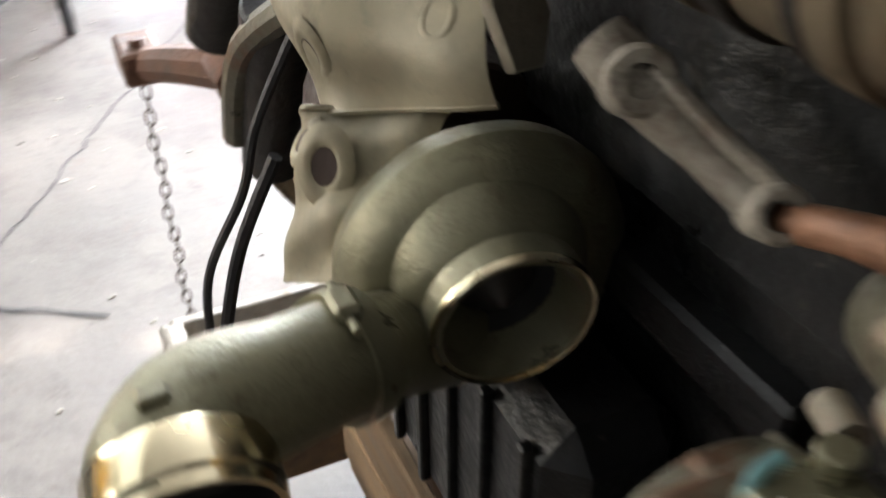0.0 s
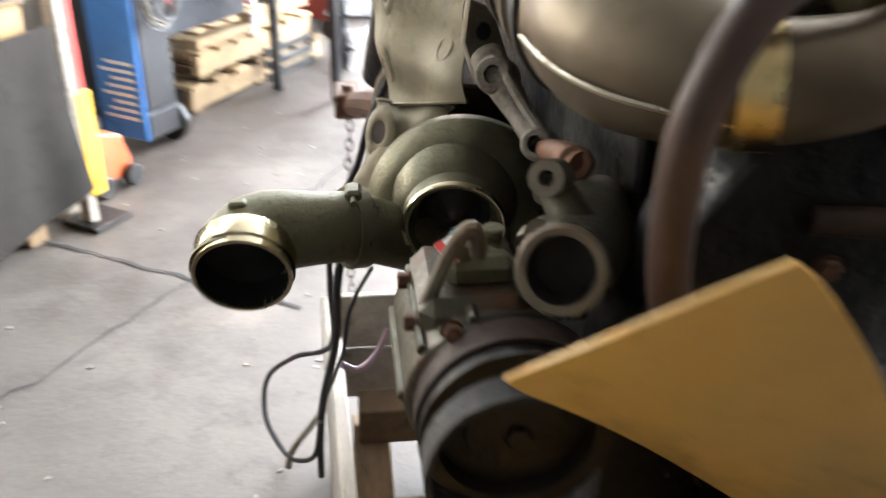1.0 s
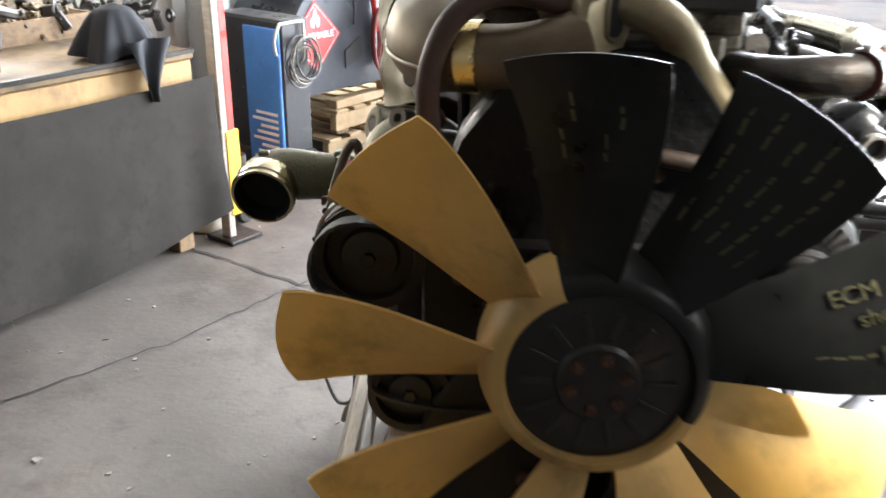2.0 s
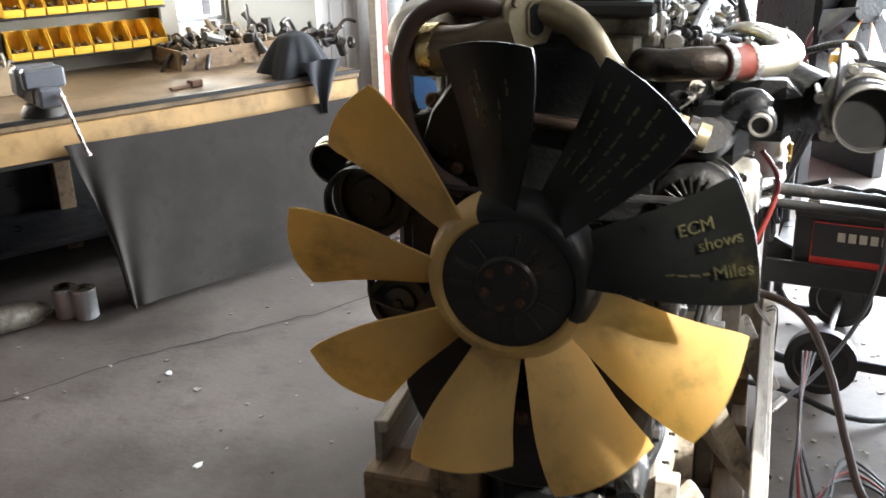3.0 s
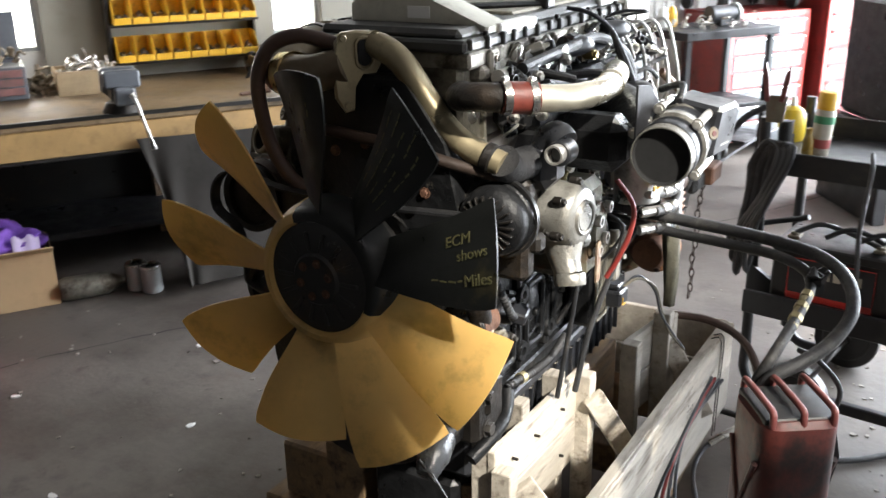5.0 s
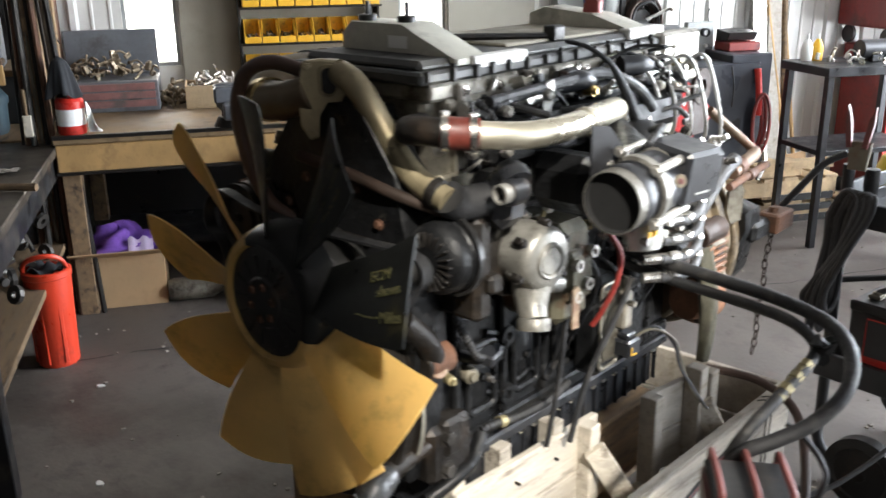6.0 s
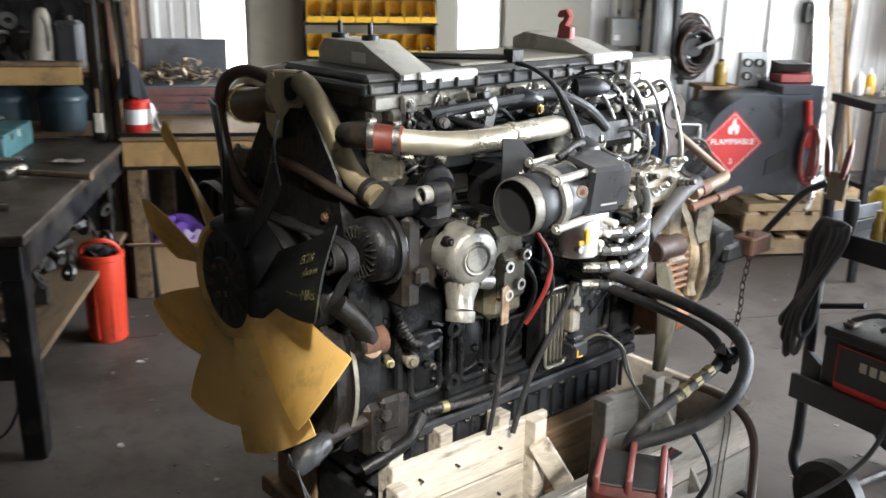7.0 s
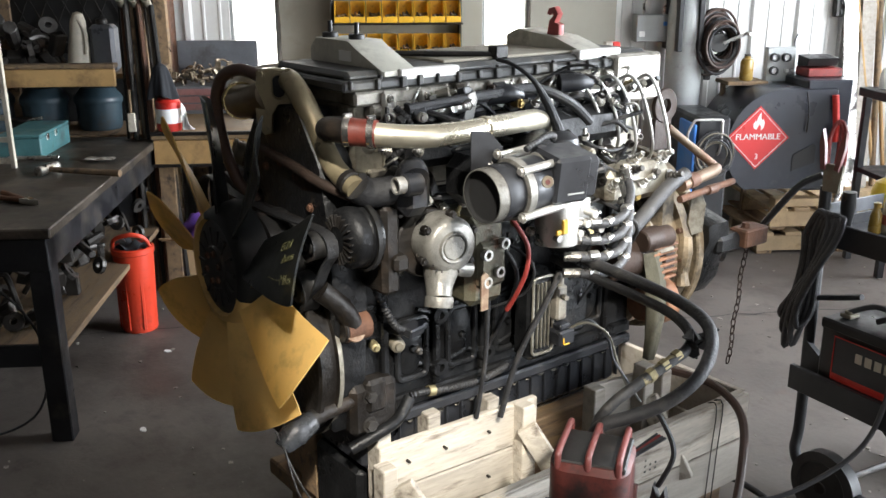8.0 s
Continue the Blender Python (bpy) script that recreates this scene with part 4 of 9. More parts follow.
th = ep("throttle_body", Shape().lathe([(0.0635, 0.0), (0.066, 0.0), (0.067, 0.003), (0.068, 0.05), (0.063, 0.054), (0.063, 0.075), (0.076, 0.08), (0.076, 0.1), (0.066, 0.105), (0.064, 0.16), (0.072, 0.168), (0.072, 0.19), (0.0, 0.19), (0.0, 0.06), (0.0635, 0.055)], TM, 40), "pumpgrey", "grey machined throttle body with an open bore")
# black disc just inside the lip paints the shade of the bore
ep("throttle_bore", Shape().lathe([(0, 0.014), (0.06, 0.012), (0.0628, 0.01), (0.0632, 0.001)], TM, 32), "hole", "black disc set in the bore as its shade", th)
for k in range(4):
    a = math.pi / 4 + k * math.pi / 2
    c = axis(T0, T0 + D1) @ Vector((0.072 * math.cos(a), 0.072 * math.sin(a), 0.07))
    ep("throttle_lug", Shape().cyl(c, c + D1 * 0.12, 0.009, n=12).hexbolt(c, -D1, 0.009, 0.008), "alubright", parent=th)
ep("barrel_band", Shape().lathe([(0.0685, 0.026), (0.0695, 0.028), (0.0695, 0.052), (0.064, 0.056), (0.064, 0.074), (0.0685, 0.076)], TM, 40), "blackplastic", "black band round the barrel", th)
ep("body_band", Shape().lathe([(0.067, 0.106), (0.069, 0.108), (0.069, 0.158), (0.066, 0.162)], TM, 40), "blackplastic", "black rear band", th)
for a in (20, 75, 130):
    c = axis(T0, T0 + D1) @ Vector((0.079 * math.cos(radians(a - 60)), 0.079 * math.sin(radians(a - 60)), 0.075))
    ep("clamp_strut", Shape().cyl(c, c + D1 * 0.09, 0.0055, n=10).hexbolt(c, -D1, 0.009, 0.008), "alubright", parent=th)
ep("throttle_badge", Shape().lathe([(0, 0.003), (0.012, 0.003), (0.0135, 0)], axis(Vector((0.633, 0.458, 1.302)), Vector((0.92, 0.3, 1.34))), 20), "castpale", "round pale label", th)
ep("badge_centre", Shape().lathe([(0, 0.0045), (0.005, 0.0045), (0.006, 0.003)], axis(Vector((0.633, 0.458, 1.302)), Vector((0.92, 0.3, 1.34))), 16), "redgrip", parent=th)
ep("actuator_box", Shape().box((-0.06, -0.06, -0.05), (0.06, 0.06, 0.05), 0.012, pose(0.579, 0.556, 1.302, 0, 8, -8)), "blackplastic", "black plastic actuator box", th)
ep("actuator_lid", Shape().box((-0.03, -0.064, -0.052), (0.064, 0.03, 0.054), 0.008, pose(0.579, 0.556, 1.302, 0, 8, -8)), "blackplastic", parent=th)
ep("label_strip", Shape().box((0.0645, -0.03, -0.03), (0.0655, 0.015, -0.026), 0.0002, pose(0.579, 0.556, 1.302, 0, 8, -8)), "greybox", parent=th)
ep("throttle_bracket", Shape().prism([(-0.03, -0.07), (0.05, -0.055), (0.045, 0.01), (0.012, 0.045), (-0.03, 0.05)], 0.005, pose(0.514, 0.378, 1.356, 90, 0, 75), 0.001), "blacksteel", "black sheet bracket over the throttle")
ep("filter_wand", Shape().tube([(0.37, 0.77, 1.3), (0.35, 0.75, 1.37), (0.335, 0.73, 1.42), (0.32, 0.7, 1.47), (0.28, 0.67, 1.505), (0.23, 0.66, 1.515)], [0.016, 0.013, 0.011, 0.006, 0.005, 0.005], 10, 5), "rubber", "bent black wand with a taped end")
ep("intake_manifold", Shape().box((0.19, 0.34, 1.28), (0.3, 1.1, 1.38), 0.025).box((0.3, 0.42, 1.2), (0.46, 0.52, 1.32), 0.03).tube([(0.5, 0.52, 1.26), (0.42, 0.62, 1.28), (0.32, 0.7, 1.3), (0.24, 0.75, 1.32)], 0.06, 18, 5), "block", "dull black intake manifold")

PN = Vector((1, -0.12, 0)).normalized()
P0 = Vector((0.363, 0.398, 1.11))
pc = ep("water_pump_cover", Shape().lathe([(0, 0.034), (0.03, 0.034), (0.033, 0.03), (0.036, 0.035), (0.04, 0.036), (0.044, 0.03), (0.064, 0.027), (0.072, 0.02), (0.078, 0.008), (0.078, -0.06), (0, -0.06)], axis(P0, P0 + PN) @ Matrix.Diagonal((0.9, 0.9, 1, 1)), 40), "pumpgrey", "pale cast water-pump cover with raised rings")
for k in range(6):
    a = 2 * math.pi * k / 6 + 0.4
    c = axis(P0, P0 + PN) @ Vector((0.074 * math.cos(a), 0.074 * math.sin(a), -0.01))
    ep("pump_lug", Shape().cyl(c, c + PN * 0.02, 0.01, n=14).hexbolt(c + PN * 0.02, PN, 0.007, 0.008), "iron", parent=pc)
ep("pump_outlet", Shape().tube([(0.34, 0.402, 1.085), (0.348, 0.39, 1.045), (0.362, 0.374, 1.01), (0.376, 0.364, 0.985)], [0.05, 0.044, 0.033, 0.029], 20, 5).lathe([(0.025, 0), (0.034, 0), (0.0345, 0.004), (0.0345, 0.022), (0.032, 0.026), (0.025, 0.026)], axis(Vector((0.381, 0.358, 0.966)), Vector((0.376, 0.364, 0.99))), 24, True).tube([(0.362, 0.41, 1.05), (0.364, 0.465, 1.035)], 0.02, 14), "pumpgrey", "pale cast outlet elbow", pc)
ep("pump_body", Shape().cyl((0.19, 0.39, 1.1), (0.31, 0.38, 1.105), 0.085, n=28), "iron", parent=pc)
for i in range(6):
    ep("cast_mark", Shape().box((0.0, -0.002, 0), (0.008 if i % 2 else 0.004, 0.002, 0.0015), 0.0004, axis(P0, P0 + PN) @ pose(0, 0, 0.0235, 0, 0, 215 + 14 * i) @ pose(0.062, 0, 0)), "iron", parent=pc)

tm = ep("thermostat_housing", Shape().box((0.26, 0.27, 1.19), (0.37, 0.36, 1.3), 0.025).tube([(0.31, 0.31, 1.24), (0.36, 0.3, 1.3), (0.385, 0.29, 1.29)], 0.032, 14).cyl((0.388, 0.3, 1.278), (0.388, 0.256, 1.278), 0.026, n=20), "blackplastic", "black thermostat housing")
ep("open_stub", Shape().pipe((0.388, 0.274, 1.279), (0.386, 0.236, 1.279), 0.0195, 0.004, 24), "alubright", "open bright pipe stub", tm)
ep("stub_inside", Shape().cyl((0.388, 0.262, 1.279), (0.388, 0.272, 1.279), 0.0155, n=16), "hole", parent=tm)
ep("radiator_hose", Shape().tube([(0.3, 0.19, 1.27), (0.3, 0.22, 1.25), (0.315, 0.28, 1.25)], 0.034, 16), "rubber", "short black coolant hose")
ep("brown_tube", Shape().tube([(-0.1, 0.16, 1.3), (0.08, 0.15, 1.285), (0.2, 0.16, 1.26), (0.29, 0.2, 1.235)], 0.0125, 12), "rustdark", "brown painted cross tube")

al = ep("alternator", Shape().lathe([(0, 0), (0.03, 0), (0.058, 0.008), (0.07, 0.02), (0.072, 0.03), (0.072, 0.05), (0.075, 0.054), (0.075, 0.066), (0.071, 0.07), (0.066, 0.088), (0, 0.09)], pose(0.288, 0.142, 1.15, -90, 0, 0), 40), "block", "black greasy alternator with cooling slots")
for k in range(22):
    a = 2 * math.pi * k / 22
    ep("cooling_fin", Shape().box((0.03, -0.0018, -0.002), (0.058, 0.0018, 0.011), 0.0008, pose(0.288, 0.15, 1.15, 90, 0, 0) @ pose(0, 0, 0, 0, 0, math.degrees(a))), "iron", "worn slot edge", al)
ep("alternator_ring", Shape().lathe([(0.078, 0), (0.084, 0), (0.084, 0.012), (0.078, 0.012)], pose(0.288, 0.2, 1.15, -90, 0, 0), 40, True), "hub", parent=al)
ep("alternator_bracket", Shape().box((0.2, 0.24, 1.0), (0.33, 0.29, 1.22), 0.012).box((0.3, 0.26, 1.06), (0.35, 0.3, 1.1), 0.008), "iron", "brown cast alternator bracket")
ep("rusty_tensioner_arm", Shape().tube([(0.24, 0.12, 1.02), (0.25, 0.17, 0.97), (0.245, 0.2, 0.92)], [0.026, 0.025, 0.026], 16).cyl((0.236, 0.17, 0.907), (0.236, 0.225, 0.907), 0.033, n=24), "iron", "rust-brown tensioner arm")
collar = ep("tensioner_ring", Shape().pipe((0.236, 0.18, 0.907), (0.236, 0.245, 0.907), 0.0345, 0.007, 24), "rust", "rusty tensioner collar")
ep("collar_face", Shape().lathe([(0.008, 0.002), (0.026, 0.002), (0.028, 0)], pose(0.262, 0.2, 0.907, 0, 75, 0), 24), "rustpale", "scraped pale rusty face", collar)
for p, r, mat in (((0.215, 0.283, 0.828), 0.012, "brassdull"), ((0.212, 0.353, 0.813), 0.02, "castpale"), ((0.21, 0.42, 0.78), 0.01, "scrapdark")):
    ep("block_plug", Shape().lathe([(0, 0.02), (r * 0.5, 0.02), (r * 0.55, 0.012), (r * 0.9, 0.01), (r, 0.004), (r, -0.02)], axis(Vector(p), Vector(p) + Vector((1, -0.25, 0))), 20), mat, "greasy brass core plug")
ep("pressure_sensor", Shape().box((-0.02, -0.028, -0.013), (0.02, 0.028, 0.013), 0.004, pose(0.255, 0.37, 0.866, 0, 12, 15)).box((-0.012, 0.026, -0.01), (0.012, 0.05, 0.01), 0.003, pose(0.255, 0.37, 0.866, 0, 12, 15)).cyl((0.2, 0.34, 0.86), (0.25, 0.345, 0.865), 0.014, n=14), "blackplastic", "black pressure sensor plug")


def ribbed(name, pts, r, label, parent=None, material="rubber"):
    """A corrugated conduit: rings along a smooth line."""
    line = []
    for i in range(len(pts) - 1):
        a, b, c, d = (Vector(pts[min(max(i + q, 0), len(pts) - 1)]) for q in (-1, 0, 1, 2))
        n = max(2, int((c - b).length / 0.0045))
        for j in range(n):
            t = j / n
            line.append(0.5 * (2 * b + (c - a) * t + (2 * a - 5 * b + 4 * c - d) * t * t + (3 * b - a - 3 * c + d) * t ** 3))
    line.append(Vector(pts[-1]))
    return ep(name, Shape().tube(line, [r * (1.0 if k % 2 else 0.78) for k in range(len(line))], 10, 1, smooth=False), material, label, parent)


ribbed("ribbed_conduit", [(0.215, 0.39, 0.66), (0.225, 0.424, 0.665), (0.232, 0.5, 0.655), (0.232, 0.618, 0.648), (0.225, 0.72, 0.66)], 0.0115, "ribbed black conduit")
ribbed("ribbed_conduit", [(0.235, 0.27, 1.0), (0.255, 0.295, 0.93), (0.26, 0.32, 0.885), (0.255, 0.345, 0.872)], 0.0105, "ribbed black conduit")
ribbed("ribbed_conduit", [(0.24, 0.34, 1.425), (0.27, 0.36, 1.39), (0.275, 0.345, 1.34), (0.25, 0.32, 1.31)], 0.009, "ribbed black conduit")
ribbed("ribbed_conduit", [(0.56, 0.46, 1.36), (0.55, 0.52, 1.378), (0.52, 0.58, 1.372), (0.47, 0.63, 1.35)], 0.008, "ribbed black conduit over the throttle")
ep("conduit_clip", Shape().pipe((0.225, 0.44, 0.663), (0.227, 0.46, 0.66), 0.0145, 0.003, 16), "brassdull", "dull brass conduit clip")

fh = ep("fuel_filter_housing", Shape().cyl((0.4, 0.72, 1.06), (0.39, 0.73, 1.24), 0.055, n=28).cyl((0.38, 0.74, 1.24), (0.378, 0.745, 1.29), 0.048, n=28).box((0.32, 0.7, 1.08), (0.4, 0.86, 1.26), 0.02), "alu", "bright cast fuel-filter housing")
ep("filter_cap", Shape().lathe([(0, 0.06), (0.025, 0.058), (0.044, 0.045), (0.05, 0.02), (0.05, 0.0)], pose(0.378, 0.745, 1.285), 28), "blackplastic", "black domed filter cap", fh)
ep("yellow_tag", Shape().box((0.455, 0.68, 1.105), (0.464, 0.7, 1.142), 0.003).box((0.455, 0.662, 1.105), (0.461, 0.682, 1.118), 0.002), "binyellow", "small yellow tag", fh)
for k in range(7):
    ep("filter_boss", Shape().cyl((0.41, 0.69 + 0.025 * k, 1.09 + 0.022 * (k % 3)), (0.45, 0.685 + 0.025 * k, 1.09 + 0.022 * (k % 3)), 0.01, n=12), "alubright", parent=fh)

# accessory plate with ports, rail and lines along the right side
ac = ep("compressor_bracket", Shape().box((0.2, 0.46, 0.93), (0.37, 0.58, 1.16), 0.02).box((0.33, 0.48, 0.98), (0.385, 0.57, 1.1), 0.012), "dirtycream", "pale cast accessory bracket with round ports")
for y, z in ((0.5, 1.07), (0.54, 1.02), (0.5, 1.0), (0.555, 1.09)):
    ep("port_ring", Shape().pipe((0.38, y, z), (0.396, y, z), 0.014, 0.006, 18), "alubright", parent=ac)
ep("hanging_strap", Shape().prism([(-0.011, 0), (0.011, 0), (0.012, 0.09), (0, 0.1), (-0.012, 0.09)], 0.005, pose(0.39, 0.49, 0.93, 90, 0, 90), 0.001), "rustpale", "bare metal strap with two holes")
rail = ep("fuel_rail", Shape().tube([(0.225, 0.32, 1.405), (0.225, 1.12, 1.405)], 0.017, 14, smooth=False), "alubright", "bright fuel rail under the cover")
for i in range(6):
    y = 0.36 + i * 0.148
    ep("rail_cap", Shape().cyl((0.225, y, 1.405), (0.252, y, 1.41), 0.013, n=12), "steel", parent=rail)
    ep("injector_line", Shape().tube([(0.225, y + 0.03, 1.415), (0.235, y + 0.045, 1.45), (0.215, y + 0.07, 1.46), (0.19, y + 0.075, 1.43)], 0.004, 8), "steel", "thin bright injector line", rail)
for i in range(5):
    y0 = 0.9 + 0.055 * i
    s = Shape().tube([(0.2 + 0.01 * i, y0, 1.47 - 0.02 * i), (0.26 + 0.012 * i, y0 + 0.02, 1.45), (0.29 + 0.01 * i, y0 + 0.06, 1.38), (0.28 + 0.015 * i, y0 + 0.1, 1.3 - 0.02 * i), (0.24, y0 + 0.13, 1.22 - 0.02 * i)], 0.005, 8)
    ep("steel_line", s, "alu", "bent bright steel line")
for k in range(4):
    z = 1.11 - 0.045 * k
    s = Shape().tube([(0.43, 0.78, z), (0.45, 0.84, z - 0.006), (0.452, 0.9, z), (0.435, 0.95, z + 0.02), (0.41, 0.985, z + 0.05), (0.385, 1.0, z + 0.075)], 0.0115, 12)
    h = ep("fuel_hose", s, "greyhose", "grey braided fuel hose with crimped fittings")
    ep("hose_fitting", Shape().cyl((0.4, 0.75, z), (0.435, 0.8, z), 0.013, n=10).cyl((0.437, 0.803, z), (0.447, 0.83, z), 0.0145, n=10), "steel", parent=h)
    for y0_, x0_, dz_ in ((0.86, 0.4515, -0.005), (0.94, 0.439, 0.014)):
        ep("crimp_band", Shape().cyl((x0_, y0_ - 0.012, z + dz_), (x0_ - 0.003, y0_ + 0.012, z + dz_ + 0.003), 0.0135, n=14), "steel", "bright crimp band", h)
    ep("hose_fitting", Shape().cyl((0.388, 0.998, z + 0.072), (0.365, 1.01, z + 0.098), 0.014, n=10).hexbolt((0.365, 1.01, z + 0.098), (-0.5, 0.3, 0.8), 0.014, 0.014), "steel", parent=h)
for k in range(9):
    q = Vector((0.33 + 0.012 * (k % 3), 1.0 + 0.028 * k, 1.16 + 0.02 * (k % 4)))
    d = Vector((0.6, -0.3 + 0.1 * (k % 5), 0.5 - 0.15 * (k % 3))).normalized()
    ep("hose_union", Shape().cyl(q - d * 0.02, q + d * 0.02, 0.011, n=12).hexbolt(q - d * 0.005, d, 0.015, 0.014).cyl(q + d * 0.02, q + d * 0.04, 0.008, n=10), ("steel", "alubright", "scrapdark")[k % 3], "bright hose union")
ep("fitting_block", Shape().box((0.22, 0.98, 1.1), (0.34, 1.24, 1.2), 0.02).box((0.3, 1.02, 1.16), (0.36, 1.16, 1.215), 0.012), "dirtyalu", "cast block of hose unions")
ep("coolant_hose_rear", Shape().tube([(0.36, 0.98, 0.98), (0.36, 1.1, 1.06), (0.36, 1.2, 1.13), (0.36, 1.28, 1.16)], 0.021, 16), "greyhose", "thick grey coolant hose")
rp = ep("rear_pipe", Shape().tube([(0.37, 1.25, 1.13), (0.36, 1.34, 1.14), (0.35, 1.42, 1.146), (0.338, 1.45, 1.15)], 0.0185, 14).tube([(0.338, 1.455, 1.146), (0.33, 1.44, 1.165), (0.295, 1.36, 1.23), (0.266, 1.3, 1.281)], 0.0125, 12), "pipebrown", "rusty rear pipe with a welded branch")
ep("rear_pipe_collar", Shape().pipe((0.366, 1.28, 1.135), (0.362, 1.32, 1.138), 0.0225, 0.004, 20), "rust", parent=rp)
ep("rear_tube", Shape().tube([(0.36, 1.26, 1.085), (0.35, 1.38, 1.09), (0.342, 1.5, 1.095), (0.34, 1.54, 1.097)], 0.011, 12).cyl((0.35, 1.4, 1.09), (0.345, 1.45, 1.09), 0.015, n=14), "rust", "rusty tube with a pale union")
ep("lifting_eye", Shape().lathe([(0.022, 0), (0.05, 0), (0.052, 0.002), (0.052, 0.012), (0.05, 0.014), (0.022, 0.014)], pose(0.205, 1.345, 1.335, 0, 90, 0), 28, True).box((0.2, 1.3, 1.2), (0.216, 1.38, 1.3), 0.004), "rustdark", "steel lifting eye plate with a round hole")

# starter, flywheel housing and rear arm with its chain
sm = ep("starter_motor", Shape().cyl((0.3, 1.02, 0.93), (0.3, 1.25, 0.93), 0.065, n=28).cyl((0.36, 1.1, 0.985), (0.36, 1.22, 0.985), 0.032, n=18).box((0.28, 1.19, 0.86), (0.37, 1.26, 0.96), 0.015), "rustdark", "orange rusty starter motor")
for k in range(6):
    ep("starter_fin", Shape().box((0.345, 1.14, 0.855 + 0.02 * k), (0.378, 1.25, 0.864 + 0.02 * k), 0.002), "orangerust", "rusty cooling fin", sm)
ep("starter_nose", Shape().cyl((0.29, 1.24, 0.75), (0.29, 1.3, 0.75), 0.075, n=28).cyl((0.29, 1.19, 0.75), (0.29, 1.25, 0.75), 0.05, 0.062, 24), "orangerust", "orange rusty starter flange", sm)
for k in range(5):
    a = 2 * math.pi * k / 5
    ep("flange_bolt", Shape().hexbolt((0.29 + 0.062 * math.cos(a), 1.24, 0.75 + 0.062 * math.sin(a)), (0, -1, 0), 0.009, 0.01), "rustdark", parent=sm)
ep("solder_lumps", Shape().box((0.29, 1.1, 0.945), (0.372, 1.22, 0.985), 0.02).box((0.31, 1.16, 0.93), (0.378, 1.24, 0.955), 0.01).cyl((0.33, 1.15, 0.97), (0.33, 1.15, 0.995), 0.012, n=10), "castlight", "crusted white top", sm)
fwh = ep("flywheel_housing", Shape().lathe([(0.12, 0), (0.27, 0), (0.28, 0.01), (0.28, 0.12), (0.3, 0.125), (0.3, 0.16), (0.2, 0.165), (0.12, 0.165)], pose(0, 1.26, 0.86, -90, 0, 0), 56, True).box((-0.25, 1.27, 0.86), (0.27, 1.38, 1.16), 0.03), "bell", "tan-stained cast flywheel housing")
for k in range(20):
    a = 2 * math.pi * k / 20
    ep("housing_bolt", Shape().hexbolt((0.288 * math.cos(a), 1.385, 0.86 + 0.288 * math.sin(a)), (0, -1, 0), 0.009, 0.012), "rust", parent=fwh)
ep("flywheel", Shape().lathe([(0, 0), (0.2, 0), (0.255, 0.004), (0.26, 0.01), (0.26, 0.04), (0.2, 0.05), (0, 0.05)], pose(0, 1.40, 0.86, -90, 0, 0), 56), "rust", "rusty flywheel")
ep("housing_step", Shape().lathe([(0.15, 0), (0.31, 0), (0.315, 0.006), (0.315, 0.03), (0.15, 0.03)], pose(0, 1.43, 0.86, -90, 0, 0), 56, True).tube([(0.285, 1.4, 0.93), (0.29, 1.395, 0.88), (0.282, 1.4, 0.82), (0.292, 1.395, 0.77)], [0.02, 0.026, 0.018, 0.024], 10), "bell", "stained rear step of the housing", fwh)
ep("housing_ear", Shape().prism([(0, 0), (0.035, 0.01), (0.04, 0.1), (0.02, 0.14), (-0.01, 0.12), (-0.015, 0.04)], 0.014, pose(0.3, 1.4, 0.94, 90, 0, 60), 0.003), "dirtyalu", "bare metal ear plate", fwh)
for sx in (1, -1):
    if sx > 0:
        s = Shape().prism([(0.2, 0.7), (0.265, 0.72), (0.3, 0.77), (0.318, 0.87), (0.335, 0.915), (0.33, 0.965), (0.25, 0.99), (0.2, 1.0)], 0.1, pose(0, 1.56, 0, 90, 0, 0), 0.012)
        s.box((0.24, 1.5, 0.86), (0.345, 1.64, 0.92), 0.012)
    else:
        s = Shape().prism([(-x, z) for x, z in ((0.2, 0.8), (0.34, 0.88), (0.36, 0.95), (0.33, 1.0), (0.2, 1.04))][::-1], 0.1, pose(0, 1.47, 0, 90, 0, 0), 0.008).tube([(-0.3, 1.44, 0.93), (-0.37, 1.6, 0.89), (-0.415, 1.72, 0.85)], [0.04, 0.034, 0.03], 10, 4)
    ar = ep("rear_mount_arm", s, "block" if sx > 0 else "rust", "cast rear mounting arm")
    AX, AY = (0.335, 1.66) if sx > 0 else (-0.423, 1.754)
    ep("arm_end_block", Shape().box((AX - 0.035, AY - 0.06, 0.87 if sx > 0 else 0.82), (AX + 0.035, AY + 0.06, 0.93 if sx > 0 else 0.88), 0.006), "rust", "rusty end block of the arm", ar)
    ep("arm_bolt", Shape().hexbolt((AX, AY - 0.02, 0.93 if sx > 0 else 0.88), (0, 0, 1), 0.014, 0.016), "rust", parent=ar)

# left side: turbocharger, its outlet elbow, heat shields and arm
TC = Vector((-0.288, 0.652, 1.088))
TD = Vector((-0.13, -1, -0.12)).normalized()
tb = ep("turbo_inlet", Shape().lathe([(0.055, 0.0), (0.06, 0.0), (0.0625, 0.003), (0.0625, 0.026), (0.066, 0.03), (0.072, 0.04), (0.078, 0.055), (0.082, 0.075), (0.06, 0.09), (0.035, 0.06), (0.05, 0.02)], axis(Vector((-0.314, 0.553, 1.102)), Vector((-0.314, 0.553, 1.102)) - TD), 40, True), "castgrey", "machined turbocharger inlet lip")
